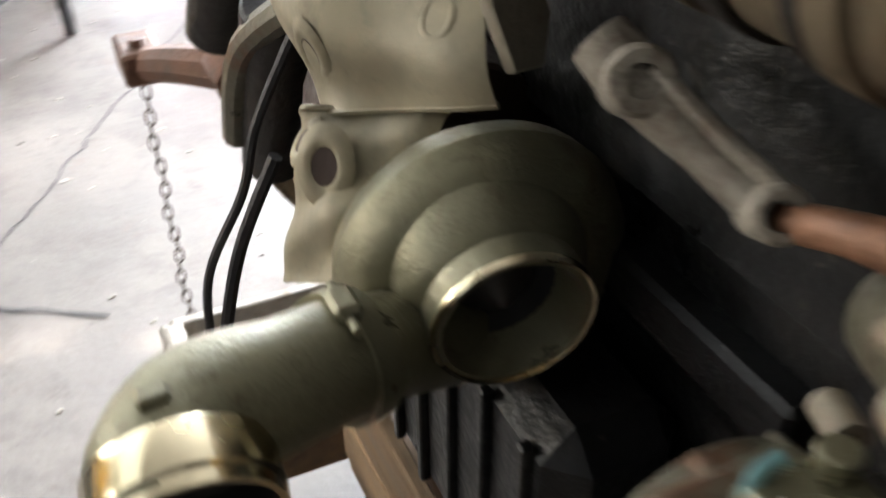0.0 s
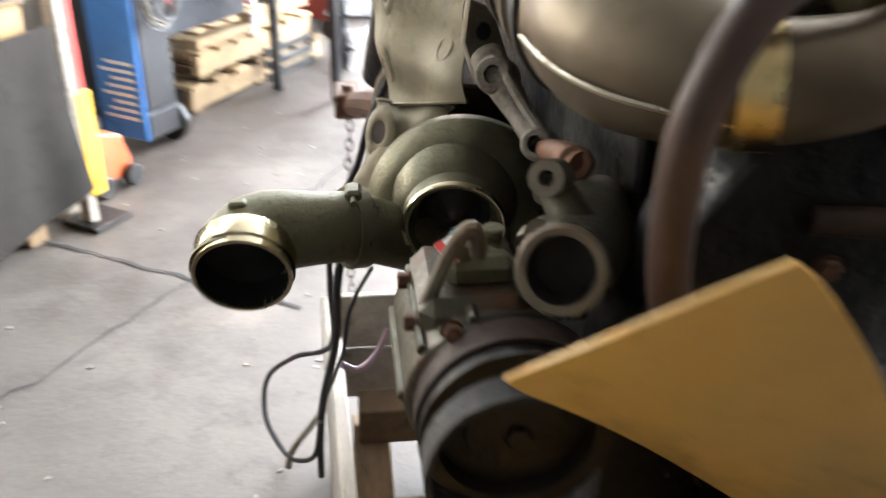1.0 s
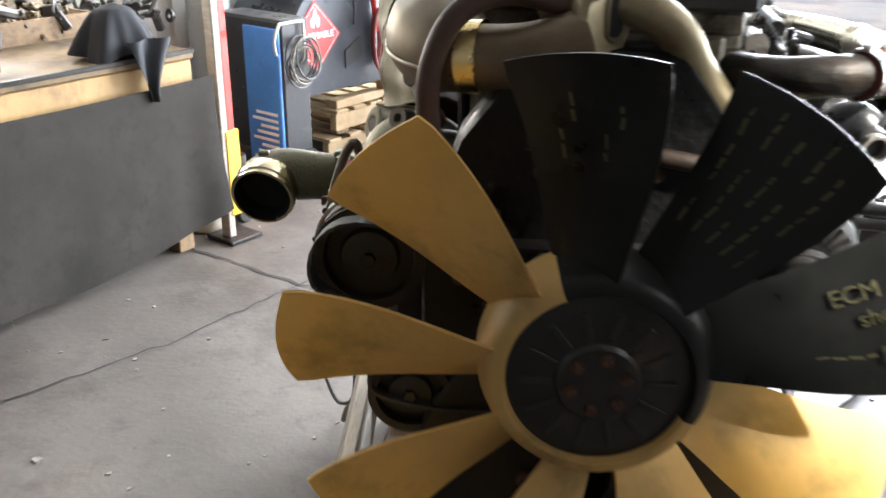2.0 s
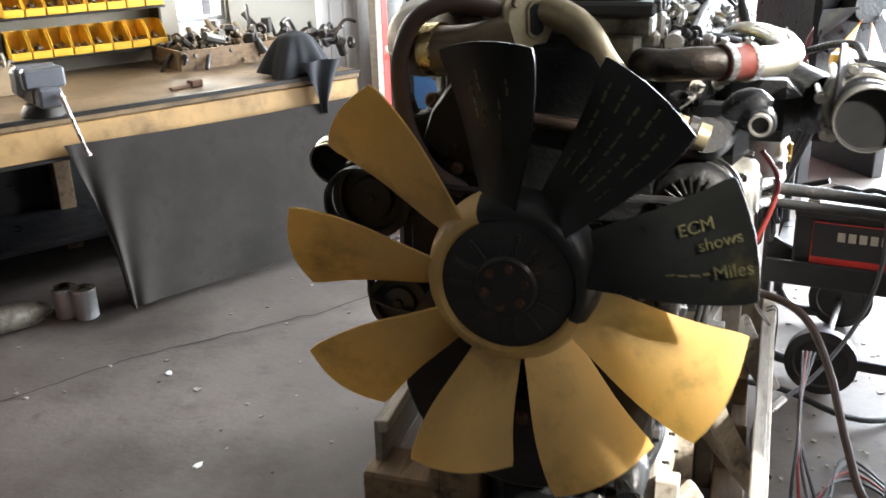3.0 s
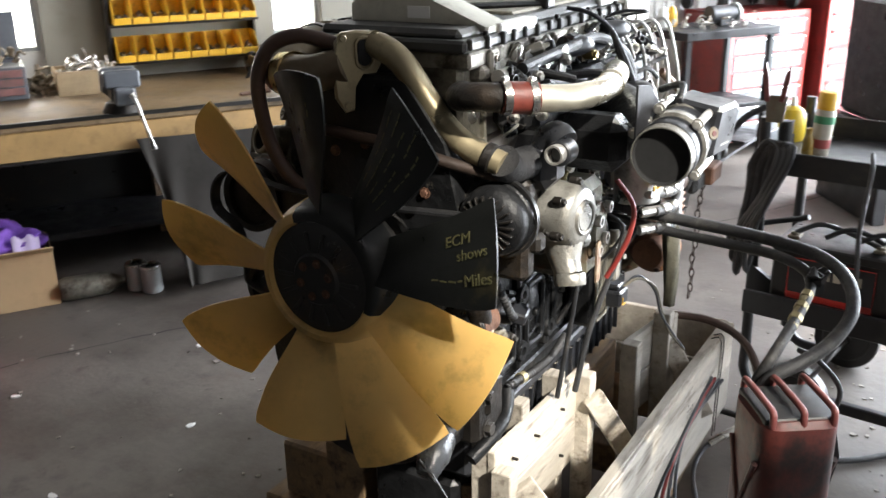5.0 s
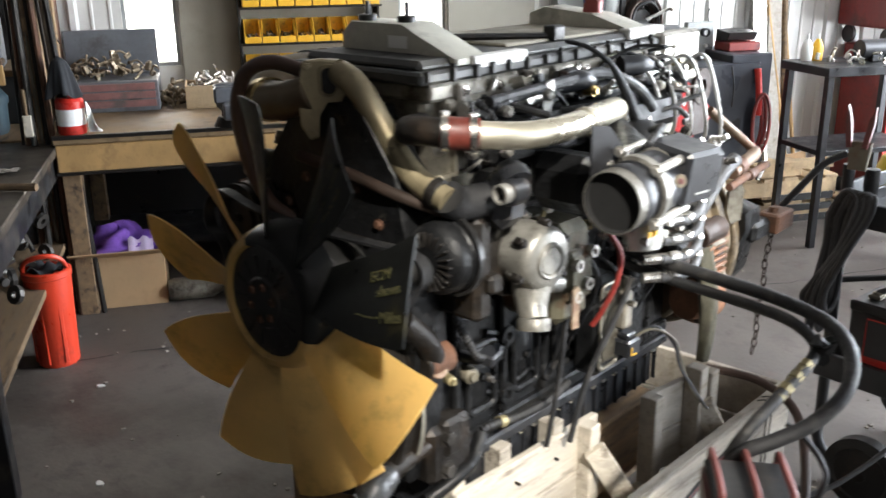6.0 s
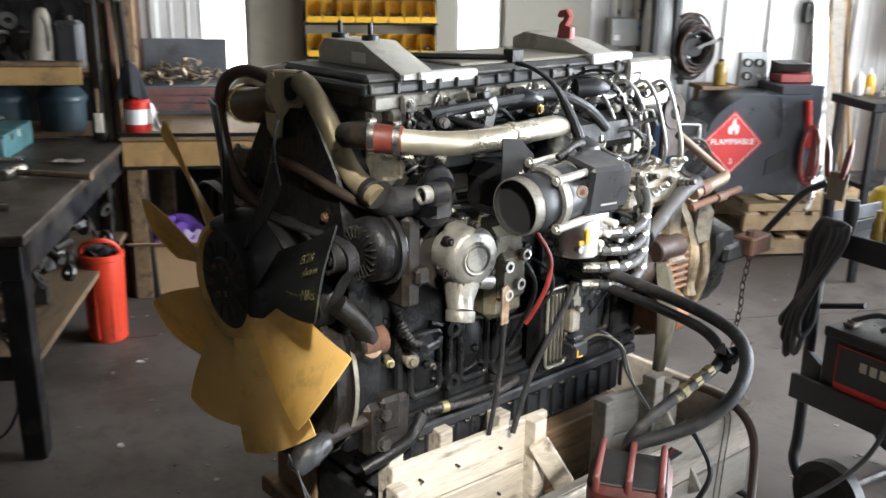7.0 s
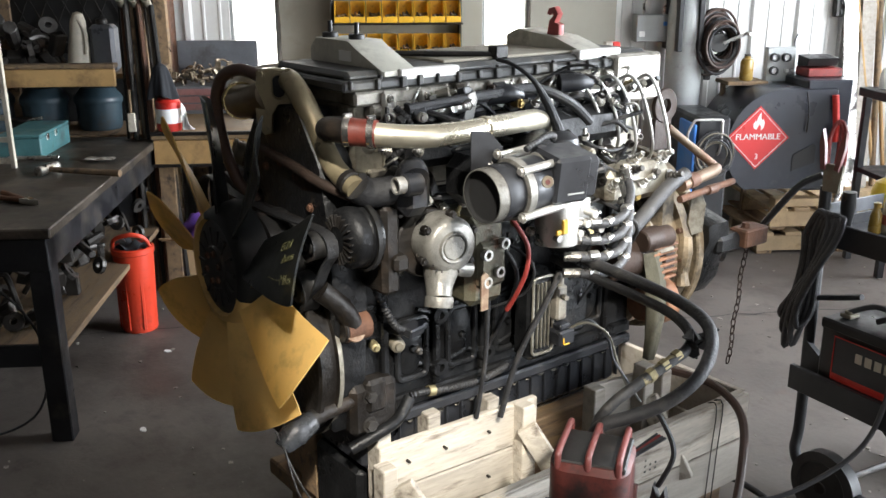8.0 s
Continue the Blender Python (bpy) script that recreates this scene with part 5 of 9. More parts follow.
# shade of the inlet throat, painted on a shallow black dish
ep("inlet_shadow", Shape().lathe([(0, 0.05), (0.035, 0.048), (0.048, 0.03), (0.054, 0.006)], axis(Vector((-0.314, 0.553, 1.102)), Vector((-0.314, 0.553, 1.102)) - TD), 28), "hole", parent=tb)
ep("compressor_wheel", Shape().lathe([(0, 0.02), (0.008, 0.024), (0.014, 0.035), (0.03, 0.045)], axis(Vector((-0.314, 0.553, 1.102)), Vector((-0.314, 0.553, 1.102)) - TD), 16), "scrapdark", "worn compressor wheel nose", tb)
ep("inlet_edge", Shape().lathe([(0.0585, -0.001), (0.0615, -0.002), (0.0632, 0.001), (0.0632, 0.004), (0.0585, 0.002)], axis(Vector((-0.314, 0.553, 1.102)), Vector((-0.314, 0.553, 1.102)) - TD), 48, True), "goldlip", "bright worn edge of the inlet", tb)


def scroll(u, v):
    a = 2 * math.pi * u
    big = 0.033 + 0.013 * (((u + 0.38) % 1.0))
    b = 2 * math.pi * v
    rr = 0.078 + 0.004 * ((u + 0.38) % 1.0) + big * math.cos(b)
    q = axis(TC, TC + TD) @ Vector((rr * math.cos(a), rr * math.sin(a), big * 1.1 * math.sin(b)))
    return q


ep("compressor_scroll", Shape().sheet(scroll, 48, 14).cyl(TC - TD * 0.03, TC + TD * 0.03, 0.075, n=32), "castgrey", "sand-cast compressor scroll", tb, 60)
ep("scroll_outlet", Shape().tube([(-0.24, 0.645, 1.032), (-0.31, 0.635, 1.036), (-0.385, 0.605, 1.07), (-0.428, 0.582, 1.094)], [0.045, 0.044, 0.041, 0.04], 20), "castgrey", "cast outlet neck", tb)
ep("centre_housing", Shape().cyl(TC - TD * 0.03, TC - TD * 0.13, 0.07, 0.06, 24), "rustdark", parent=tb)
ep("turbine_housing", Shape().cyl(TC - TD * 0.12, TC - TD * 0.26, 0.11, 0.1, 28), "rustdark", "rusty turbine housing", tb)
oe = ep("outlet_elbow", Shape().tube([(-0.42, 0.584, 1.094), (-0.478, 0.565, 1.103), (-0.532, 0.553, 1.106), (-0.557, 0.528, 1.097), (-0.562, 0.496, 1.086)], [0.042, 0.044, 0.05, 0.055, 0.0565], 28, 6, caps=False), "castgrey", "cast aluminium outlet elbow with an open end", sharp=50)
OD = Vector((-0.05, -1, -0.28)).normalized()
O0 = Vector((-0.557, 0.528, 1.096))
ep("elbow_lip", Shape().lathe([(0.052, 0.0), (0.0575, 0.0), (0.0585, 0.002), (0.0585, 0.03), (0.056, 0.033), (0.056, 0.042), (0.0515, 0.042)], axis(O0, O0 + OD), 40, True), "goldlip", "polished lip of the elbow", oe)
# black dish in the elbow mouth, coloured as the shade inside
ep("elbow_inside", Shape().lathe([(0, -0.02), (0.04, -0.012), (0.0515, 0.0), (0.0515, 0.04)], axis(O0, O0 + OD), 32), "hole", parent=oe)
ep("elbow_lug", Shape().box((-0.01, -0.008, 0.045), (0.01, 0.008, 0.06), 0.003, pose(-0.562, 0.533, 1.098)), "castgrey", parent=oe)
vc = ep("v_band_clamp", Shape().pipe((-0.422, 0.587, 1.091), (-0.442, 0.579, 1.094), 0.05, 0.006, 32).box((-0.442, 0.562, 1.129), (-0.422, 0.592, 1.15), 0.004), "castgrey", "V-band clamp with a bolt")
ep("clamp_bolt", Shape().cyl((-0.432, 0.547, 1.141), (-0.432, 0.602, 1.141), 0.004, n=10), "castgrey", parent=vc)


def shield(a, b, c, d, bulge):
    """A dented sheet between four corners, bulged towards the open side."""
    a, b, c, d = (Vector(p) for p in (a, b, c, d))
    out = (b - a).cross(c - a).normalized()
    if out.dot(Vector((-1, -1, 0.3))) < 0:
        out = -out

    def f(u, v):
        p = (a * (1 - u) + b * u) * (1 - v) + (c * (1 - u) + d * u) * v
        w = bulge * math.sin(math.pi * min(max(0.06 + 0.9 * u, 0), 1)) * (0.45 + 0.55 * math.sin(math.pi * v))
        w += 0.005 * math.sin(9 * u + 5 * v) + 0.004 * math.sin(15 * v - 4 * u)
        edge = 0.02 * (max(0, u - 0.9) / 0.1) ** 2
        return p + out * (w - edge)
    return f


shield_upper = shield((-0.289, 0.632, 1.232), (-0.374, 0.785, 1.176), (-0.275, 0.72, 1.42), (-0.42, 0.99, 1.36), 0.026)
shield_lower = shield((-0.296, 0.694, 1.203), (-0.395, 0.79, 1.182), (-0.372, 0.645, 1.09), (-0.44, 0.742, 1.05), 0.022)
su = ep("upper_heat_shield", Shape().sheet(shield_upper, 20, 28, 0.002), "shield", "dented tan heat shield over the manifold", sharp=70)
sl = ep("lower_heat_shield", Shape().sheet(shield_lower, 14, 24, 0.002), "shield", "dented tan heat shield beside the turbocharger", sharp=70)
for ob, f, u, v, r in ((su, shield_upper, 0.78, 0.2, 1.0), (su, shield_upper, 0.16, 0.3, 0.8), (su, shield_upper, 0.55, 0.62, 0.9), (sl, shield_lower, 0.62, 0.36, 1.1), (sl, shield_lower, 0.86, 0.2, 0.75)):
    q = Vector(f(u, v))
    d = (Vector(f(u + 0.02, v)) - q).cross(Vector(f(u, v + 0.02)) - q).normalized()
    d = -d if d.dot(Vector((-1, -1, 0.3))) < 0 else d
    m = axis(q + d * 0.001, q + d) @ Matrix.Diagonal((r, 1.35 * r, 1, 1))
    ep("shield_dimple", Shape().lathe([(0.0105, 0.0004), (0.012, 0.0016), (0.015, 0.0022), (0.019, 0.0014), (0.024, -0.002)], m, 20), "shield", "pressed bolt recess", ob)
    # dark disc on the uncut sheet paints the shade of the recess
    ep("bolt_recess", Shape().lathe([(0, 0.0003), (0.008, 0.0005), (0.0108, 0.0008)], m, 16), "rustdark", parent=ob)
ep("rolled_edge", Shape().tube([Vector(shield_upper(u / 10, 0.0)) for u in range(11)], 0.003, 6, 3), "shield", parent=su)
ep("rolled_edge", Shape().tube([Vector(shield_lower(u / 10, 0.02)) for u in range(11)], 0.003, 6, 3), "shield", parent=sl)
fl_ = ep("shield_flange", Shape().prism([(0, -0.01), (0.03, -0.014), (0.045, 0.02), (0.03, 0.075), (0.0, 0.09), (-0.012, 0.04)], 0.012, pose(-0.285, 0.64, 1.262, 75, 0, 20), 0.003), "castpale", "rough cast flange under the shield edge", su)
ep("flange_hole", Shape().lathe([(0, 0.0135), (0.009, 0.0135), (0.011, 0.012)], pose(-0.285, 0.64, 1.262, 75, 0, 20) @ pose(0.014, 0.05, 0), 16), "hole", parent=fl_)
# added black plate: paints the shade in the gap beside the head
ep("head_side_plate", Shape().box((-0.198, 0.27, 1.16), (-0.183, 1.27, 1.44), 0.005), "block", "black plate added to darken the side of the cylinder head")
ARM = [(-0.288, 0.522, 1.322), (-0.278, 0.497, 1.305), (-0.262, 0.452, 1.28), (-0.248, 0.412, 1.262)]
arm = ep("support_arm", Shape().tube(ARM, [0.018, 0.02, 0.0135, 0.015], 12, 6), "castlight", "pale cast support arm with two bolt holes")
AD = Vector((-0.42, -0.8, 0.42)).normalized()
for p, r, k in ((ARM[1], 0.0095, 2.1), (ARM[3], 0.0085, 1.9)):
    q = Vector(p) + AD * 0.0235
    ep("arm_boss", Shape().lathe([(r, 0.0), (r * k - 0.003, 0.0), (r * k, -0.003), (r * k * 1.08, -0.034), (r, -0.034)], axis(q, q + AD), 24, True), "castlight", parent=arm)
    ep("arm_hole", Shape().lathe([(0, -0.014), (r, -0.014), (r, -0.001)], axis(q, q + AD), 16), "hole", parent=arm)
ep("arm_rib", Shape().tube([Vector(p) + AD * 0.017 + Vector((0.008, 0, 0.006)) for p in ARM[1:]], [0.005, 0.006, 0.005], 8, 6), "castlight", parent=arm)
ol = ep("orange_link", Shape().tube([(-0.247, 0.4, 1.262), (-0.244, 0.365, 1.275), (-0.24, 0.33, 1.283), (-0.236, 0.305, 1.286)], [0.011, 0.0115, 0.014, 0.013], 14), "orangerust", "orange rusty link")
q = Vector((-0.237, 0.316, 1.284)) + AD * 0.012
ep("link_eye", Shape().lathe([(0.008, 0.0), (0.0145, 0.0), (0.0155, -0.003), (0.0155, -0.022), (0.008, -0.022)], axis(q, q + AD), 22, True), "orangerust", parent=ol)
ep("link_hole", Shape().lathe([(0, -0.012), (0.008, -0.012), (0.008, -0.001)], axis(q, q + AD), 16), "hole", parent=ol)
for p, r, d in (((-0.279, 0.246, 1.302), 0.0155, (-0.5, -0.75, 0.3)), ((-0.273, 0.28, 1.234), 0.014, (-0.5, -0.8, 0.25)), ((-0.268, 0.3, 1.262), 0.009, (-0.4, -0.8, 0.3)), ((-0.28, 0.31, 1.21), 0.01, (-0.4, -0.9, 0.1))):
    d = Vector(d).normalized()
    ep("spacer_ring", Shape().pipe(Vector(p) - d * 0.02, Vector(p) + d * 0.006, r, r * 0.55, 22), "castpale", "pale spacer ring")
RD = Vector((-0.38, -0.86, 0.33)).normalized()
R0 = Vector((-0.285, 0.163, 1.263))
cr = ep("coolant_flange", Shape().lathe([(0.027, 0.0), (0.033, 0.0), (0.0355, 0.003), (0.0355, 0.009), (0.032, 0.012), (0.0315, 0.04), (0.027, 0.045)], axis(R0, R0 - RD), 36, True), "castpale", "pale open coolant pipe")
ep("flange_inside", Shape().lathe([(0, 0.035), (0.024, 0.03), (0.0268, 0.004)], axis(R0, R0 - RD), 24), "hole", parent=cr)
ep("flange_body", Shape().tube([R0 - RD * 0.035, R0 - RD * 0.075 + Vector((0.01, 0.01, 0.0)), (-0.225, 0.29, 1.235), (-0.2, 0.35, 1.22)], [0.034, 0.038, 0.04, 0.034], 18).tube([(-0.255, 0.235, 1.262), (-0.27, 0.262, 1.29), (-0.272, 0.262, 1.305)], [0.02, 0.014, 0.011], 12).tube([(-0.25, 0.26, 1.235), (-0.265, 0.28, 1.232)], [0.02, 0.013], 12), "dirtycream", parent=cr)
comp = ep("air_compressor", Shape().cyl((-0.33, 0.19, 1.128), (-0.33, 0.34, 1.128), 0.07, n=32).box((-0.385, 0.215, 1.15), (-0.29, 0.33, 1.205), 0.012), "dirtycream", "grey-green oily refrigerant compressor")
for k in range(7):
    a = radians(20 + 40 * k)
    c = Vector((-0.33 + 0.07 * math.cos(a), 0.0, 1.128 + 0.07 * math.sin(a)))
    ep("compressor_rib", Shape().tube([c + Vector((0, 0.2, 0)), c + Vector((0, 0.335, 0))], 0.0055, 8, 2, smooth=False), "dirtycream", parent=comp)
ep("port_block", Shape().box((-0.36, 0.245, 1.2), (-0.3, 0.3, 1.228), 0.008).cyl((-0.345, 0.26, 1.225), (-0.345, 0.26, 1.242), 0.012, n=14).cyl((-0.315, 0.285, 1.225), (-0.315, 0.285, 1.24), 0.01, n=14), "castgrey", "small port block", comp)
for p, a in (((-0.385, 0.24, 1.175), (-1, 0, 0)), ((-0.385, 0.31, 1.175), (-1, 0, 0)), ((-0.36, 0.2, 1.19), (0, -1, 0.3)), ((-0.29, 0.2, 1.185), (0, -1, 0.3))):
    ep("compressor_bolt", Shape().hexbolt(p, a, 0.0075, 0.012), "rust", parent=comp)
lb = ep("warning_label", Shape().box((-0.012, -0.014, 0), (0.008, 0.014, 0.001), 0.0003, pose(-0.352, 0.262, 1.232, 15, -20, 20)), "white", "small red and white label", comp)
ep("label_stripe", Shape().box((-0.012, -0.014, 0.0012), (-0.004, 0.014, 0.002), 0.0003, pose(-0.352, 0.262, 1.232, 15, -20, 20)), "signred", parent=lb)
ep("green_clip", Shape().tube([(-0.36, 0.285, 1.21), (-0.348, 0.295, 1.228), (-0.335, 0.295, 1.235)], 0.004, 8), "teal", "green wire clip")
ep("wire_loop", Shape().tube([(-0.385, 0.24, 1.17), (-0.36, 0.23, 1.245), (-0.342, 0.225, 1.27), (-0.335, 0.235, 1.24)], 0.007, 8), "castpale", "stiff pale wire loop")
ep("left_accessory_bracket", Shape().box((-0.3, 0.24, 0.95), (-0.17, 0.36, 1.1), 0.015), "iron", "greasy accessory bracket")
ep("left_block_ribs", Shape().box((-0.2, 0.4, 0.66), (-0.165, 1.24, 0.7), 0.006).box((-0.2, 0.4, 1.05), (-0.165, 1.24, 1.1), 0.006), "block")
oc = ep("oil_cooler_module", Shape().box((-0.3, 0.5, 0.7), (-0.17, 1.1, 1.0), 0.03), "block", "black oil module on the side of the block")
for i in range(8):
    ep("module_rib", Shape().box((-0.31, 0.54 + 0.07 * i, 0.72), (-0.298, 0.552 + 0.07 * i, 0.98), 0.002), "block", parent=oc)
for p0, p1 in (((-0.32, 1.1, 1.15), (-0.33, 1.2, 0.9)), ((-0.33, 1.2, 1.25), (-0.36, 1.3, 1.05))):
    ep("vent_canister", Shape().cyl(p0, p1, 0.045, 0.04, 20), "iron", "greasy vent canister")
ep("rear_bracket", Shape().tube([(-0.3, 1.0, 1.2), (-0.36, 1.12, 1.1), (-0.37, 1.2, 0.95)], 0.02, 10), "dirtycream")

# cables and small fittings scattered over the right side
rnd = random.Random(5)
for i in range(46):
    y = rnd.uniform(0.3, 1.2)
    z = rnd.uniform(0.96, 1.42)
    x = 0.21 + 0.1 * rnd.random() * (1 if z > 0.95 else 0.3)
    kind = rnd.random()
    if kind < 0.35:
        m = pose(x, y, z, rnd.uniform(-30, 30), rnd.uniform(-30, 30), rnd.uniform(-40, 40))
        ep("connector", Shape().box((-0.014, -0.022, -0.012), (0.014, 0.022, 0.012), 0.004, m).box((-0.008, 0.02, -0.008), (0.008, 0.036, 0.008), 0.002, m), rnd.choice(["blackplastic", "blackplastic", "blackplastic", "iron"]), "small wiring connector")
    elif kind < 0.7:
        d = Vector((1, rnd.uniform(-0.6, 0.3), rnd.uniform(-0.4, 0.6))).normalized()
        s = Shape().cyl((x - 0.03, y, z), Vector((x - 0.03, y, z)) + d * 0.06, 0.012, n=12)
        s.hexbolt(Vector((x - 0.03, y, z)) + d * 0.06, d, 0.009, 0.008)
        ep("sensor", s, rnd.choice(["alubright", "brass", "steel", "dirtyalu"] if z > 1.0 else ["brassdull", "scrapdark", "iron", "block"]), "small threaded sensor")
    else:
        m = pose(x - 0.01, y, z, rnd.uniform(-30, 30), 0, rnd.uniform(-20, 20))
        ep("bracket_tab", Shape().prism([(-0.012, -0.035), (0.012, -0.035), (0.015, 0.02), (0.006, 0.04), (-0.012, 0.03)], 0.005, m @ pose(0, 0, 0, 90, 0, 90), 0.001).hexbolt(m @ Vector((0.004, 0, 0.015)), (1, 0, 0), 0.007, 0.006), rnd.choice(["alu", "dirtyalu", "iron", "alubright"] if z > 1.0 else ["iron", "scrapdark", "block"]), "small steel bracket tab")
for i in range(20):
    y = rnd.uniform(0.3, 1.0)
    z = rnd.uniform(1.2, 1.43)
    pts = [(0.2 + 0.02 * rnd.random(), y, z)]
    for k in range(4):
        y += rnd.uniform(0.03, 0.12)
        z += rnd.uniform(-0.06, 0.05)
        pts.append((0.24 + 0.1 * rnd.random(), y, z))
    ep("wire_loom", Shape().tube(pts, rnd.choice([0.004, 0.006, 0.008, 0.01]), 8, 5), rnd.choice(["rubber", "rubber", "rubber", "greyhose"]), "black wiring loom")
for i in range(5):
    y = rnd.uniform(0.4, 1.0)
    z = rnd.uniform(0.95, 1.15)
    pts = [(0.3, y, z), (0.36 + 0.05 * rnd.random(), y + 0.03, z - 0.05), (0.34, y + rnd.uniform(0, 0.1), z - 0.15), (0.24, y + rnd.uniform(-0.05, 0.12), z - rnd.uniform(0.2, 0.36))]
    ep("wire_loom", Shape().tube(pts, rnd.choice([0.004, 0.006, 0.007]), 8, 5), "rubber", "black hanging wire")
for i in range(70):
    y = rnd.uniform(0.3, 1.25)
    z = rnd.uniform(1.0, 1.43)
    x = 0.235 + 0.09 * rnd.random()
    d = Vector((rnd.uniform(0.2, 1), rnd.uniform(-0.8, 0.3), rnd.uniform(-0.5, 0.9))).normalized()
    q = Vector((x, y, z))
    pick = rnd.random()
    if pick < 0.4:
        ep("pipe_union", Shape().cyl(q, q + d * 0.03, 0.007, n=10).hexbolt(q + d * 0.012, d, 0.01, 0.01).cyl(q + d * 0.03, q + d * 0.045, 0.005, n=8), rnd.choice(["steel", "alubright", "brassdull", "alu"]), "small pipe union")
    elif pick < 0.7:
        w = Vector((rnd.uniform(-0.02, 0.02), rnd.uniform(0.03, 0.08), rnd.uniform(-0.06, 0.04)))
        ep("thin_line", Shape().tube([q, q + w * 0.4 + Vector((0.025, 0, 0.015)), q + w, q + w * 1.5 - Vector((0.02, 0, 0.02))], 0.0032, 6, 5), rnd.choice(["steel", "alu", "greyhose", "rubber"]), "thin bent line")
    else:
        ep("hose_clip", Shape().pipe(q, q + d * 0.012, 0.012, 0.003, 16).box(q + Vector((-0.004, -0.004, 0.01)), q + Vector((0.004, 0.004, 0.026)), 0.001), rnd.choice(["steel", "alu", "iron"]), "small steel clip")
for i in range(26):
    y = rnd.uniform(0.3, 1.0)
    z = rnd.uniform(1.37, 1.45)
    pts = [(0.205, y, z)]
    for k in range(3):
        y += rnd.uniform(0.02, 0.07)
        z += rnd.uniform(-0.05, 0.035)
        pts.append((0.225 + 0.05 * rnd.random(), y, z))
    ep("wire_loom", Shape().tube(pts, rnd.choice([0.003, 0.004, 0.006]), 7, 5), rnd.choice(["rubber", "rubber", "blackplastic"]), "thin black wiring")
for i in range(18):
    m = pose(rnd.uniform(0.215, 0.265), rnd.uniform(0.3, 1.1), rnd.uniform(1.36, 1.45), rnd.uniform(-40, 40), rnd.uniform(-40, 40), rnd.uniform(-40, 40))
    ep("connector", Shape().box((-0.011, -0.018, -0.01), (0.011, 0.018, 0.01), 0.003, m).cyl(m @ Vector((0, 0.016, 0)), m @ Vector((0, 0.034, 0)), 0.007, 0.005, 10), rnd.choice(["blackplastic", "blackplastic", "rubber", "rustdark", "dirtyalu"]), "small wiring connector")
for i in range(14):
    y = 0.36 + 0.055 * i
    # dark discs laid on the carrier as painted shade of bolt holes
    ep("carrier_hole", Shape().lathe([(0.0, 0.0005), (0.007, 0.0005), (0.0095, 0.0025), (0.011, 0.0)], pose(0.2005, y, 1.4115 + 0.004 * (i % 2), 0, 90, 0), 14), "rustdark" if i % 3 else "hole", "dark disc painted as a shaded bolt hole in the carrier", carrier)
ep("red_cable", Shape().tube([(0.4, 0.57, 1.15), (0.436, 0.588, 1.09), (0.43, 0.592, 1.02), (0.405, 0.58, 0.95), (0.385, 0.57, 0.91)], 0.006, 10), "redwire", "red insulated cable")
ep("loom_main", Shape().tube([(0.26, 0.36, 1.42), (0.265, 0.6, 1.435), (0.27, 0.75, 1.44), (0.3, 0.85, 1.4), (0.3, 0.93, 1.34)], 0.013, 10), "rubber", "thick black wiring loom")
for y, dz in ((0.62, 0.0), (0.87, 0.01), (0.74, -0.03)):
    ep("loom_boot", Shape().tube([(0.24, y, 1.43 + dz), (0.265, y + 0.05, 1.432 + dz), (0.27, y + 0.09, 1.425 + dz)], [0.026, 0.024, 0.012], 12), "blackplastic", "black rubber loom boot")
ep("dipstick_tube", Shape().tube([(0.33, 0.56, 0.99), (0.31, 0.57, 0.85), (0.29, 0.58, 0.72), (0.27, 0.57, 0.56)], 0.0065, 10), "rubber", "black drain hose")
ep("drain_hose", Shape().tube([(0.36, 0.78, 0.96), (0.34, 0.74, 0.86), (0.31, 0.68, 0.72), (0.29, 0.64, 0.55)], 0.008, 10), "rubber", "black drain hose")
ep("fuel_pump", Shape().box((0.22, 0.85, 0.72), (0.29, 0.98, 0.93), 0.02).cyl((0.3, 0.86, 0.93), (0.3, 0.86, 0.99), 0.03, n=16), "block", "black fuel pump")
plate = ep("side_cooler", Shape().box((0.22, 0.735, 0.685), (0.298, 0.825, 0.95), 0.016), "block", "black side cooler with worn ribs")
edge = []
for cy, cz, a0 in ((0.026, 0.1, 0), (-0.026, 0.1, 90), (-0.026, -0.1, 180), (0.026, -0.1, 270)):
    edge += [(0.3, 0.78 + cy + 0.012 * math.cos(radians(a0 + 30 * k)), 0.82 + cz + 0.012 * math.sin(radians(a0 + 30 * k))) for k in range(4)]
ep("cooler_edge", Shape().tube(edge + edge[:1], 0.0045, 8, 1, smooth=False), "dirtyalu", "worn pale edge", plate)
for i in range(4):
    ep("cooler_rib", Shape().box((0.296, 0.757 + 0.014 * i, 0.725), (0.305, 0.761 + 0.014 * i, 0.915), 0.0015), "dirtyalu", parent=plate)
cs = ep("module_plug", Shape().box((0.29, 0.805, 0.73), (0.345, 0.865, 0.775), 0.006).box((0.3, 0.815, 0.775), (0.335, 0.855, 0.79), 0.004), "blackplastic", "black module plug")
ep("plug_seal", Shape().box((0.346, 0.815, 0.738), (0.3485, 0.819, 0.758), 0.0008).box((0.346, 0.819, 0.735), (0.3485, 0.84, 0.739), 0.0008), "binyellow", "yellow plug seal", cs)
ep("pilot_valve", Shape().box((0.29, 0.81, 0.8), (0.325, 0.85, 0.9), 0.006).cyl((0.31, 0.83, 0.9), (0.31, 0.83, 0.94), 0.013, n=12).cyl((0.32, 0.83, 0.87), (0.345, 0.825, 0.872), 0.008, n=10), "castlight", "scraped pale pilot valve")
ep("front_mount", Shape().box((0.1, 0.2, 0.6), (0.235, 0.34, 0.74), 0.015).box((0.2, 0.24, 0.66), (0.245, 0.3, 0.75), 0.01), "iron", "cast front engine mount")
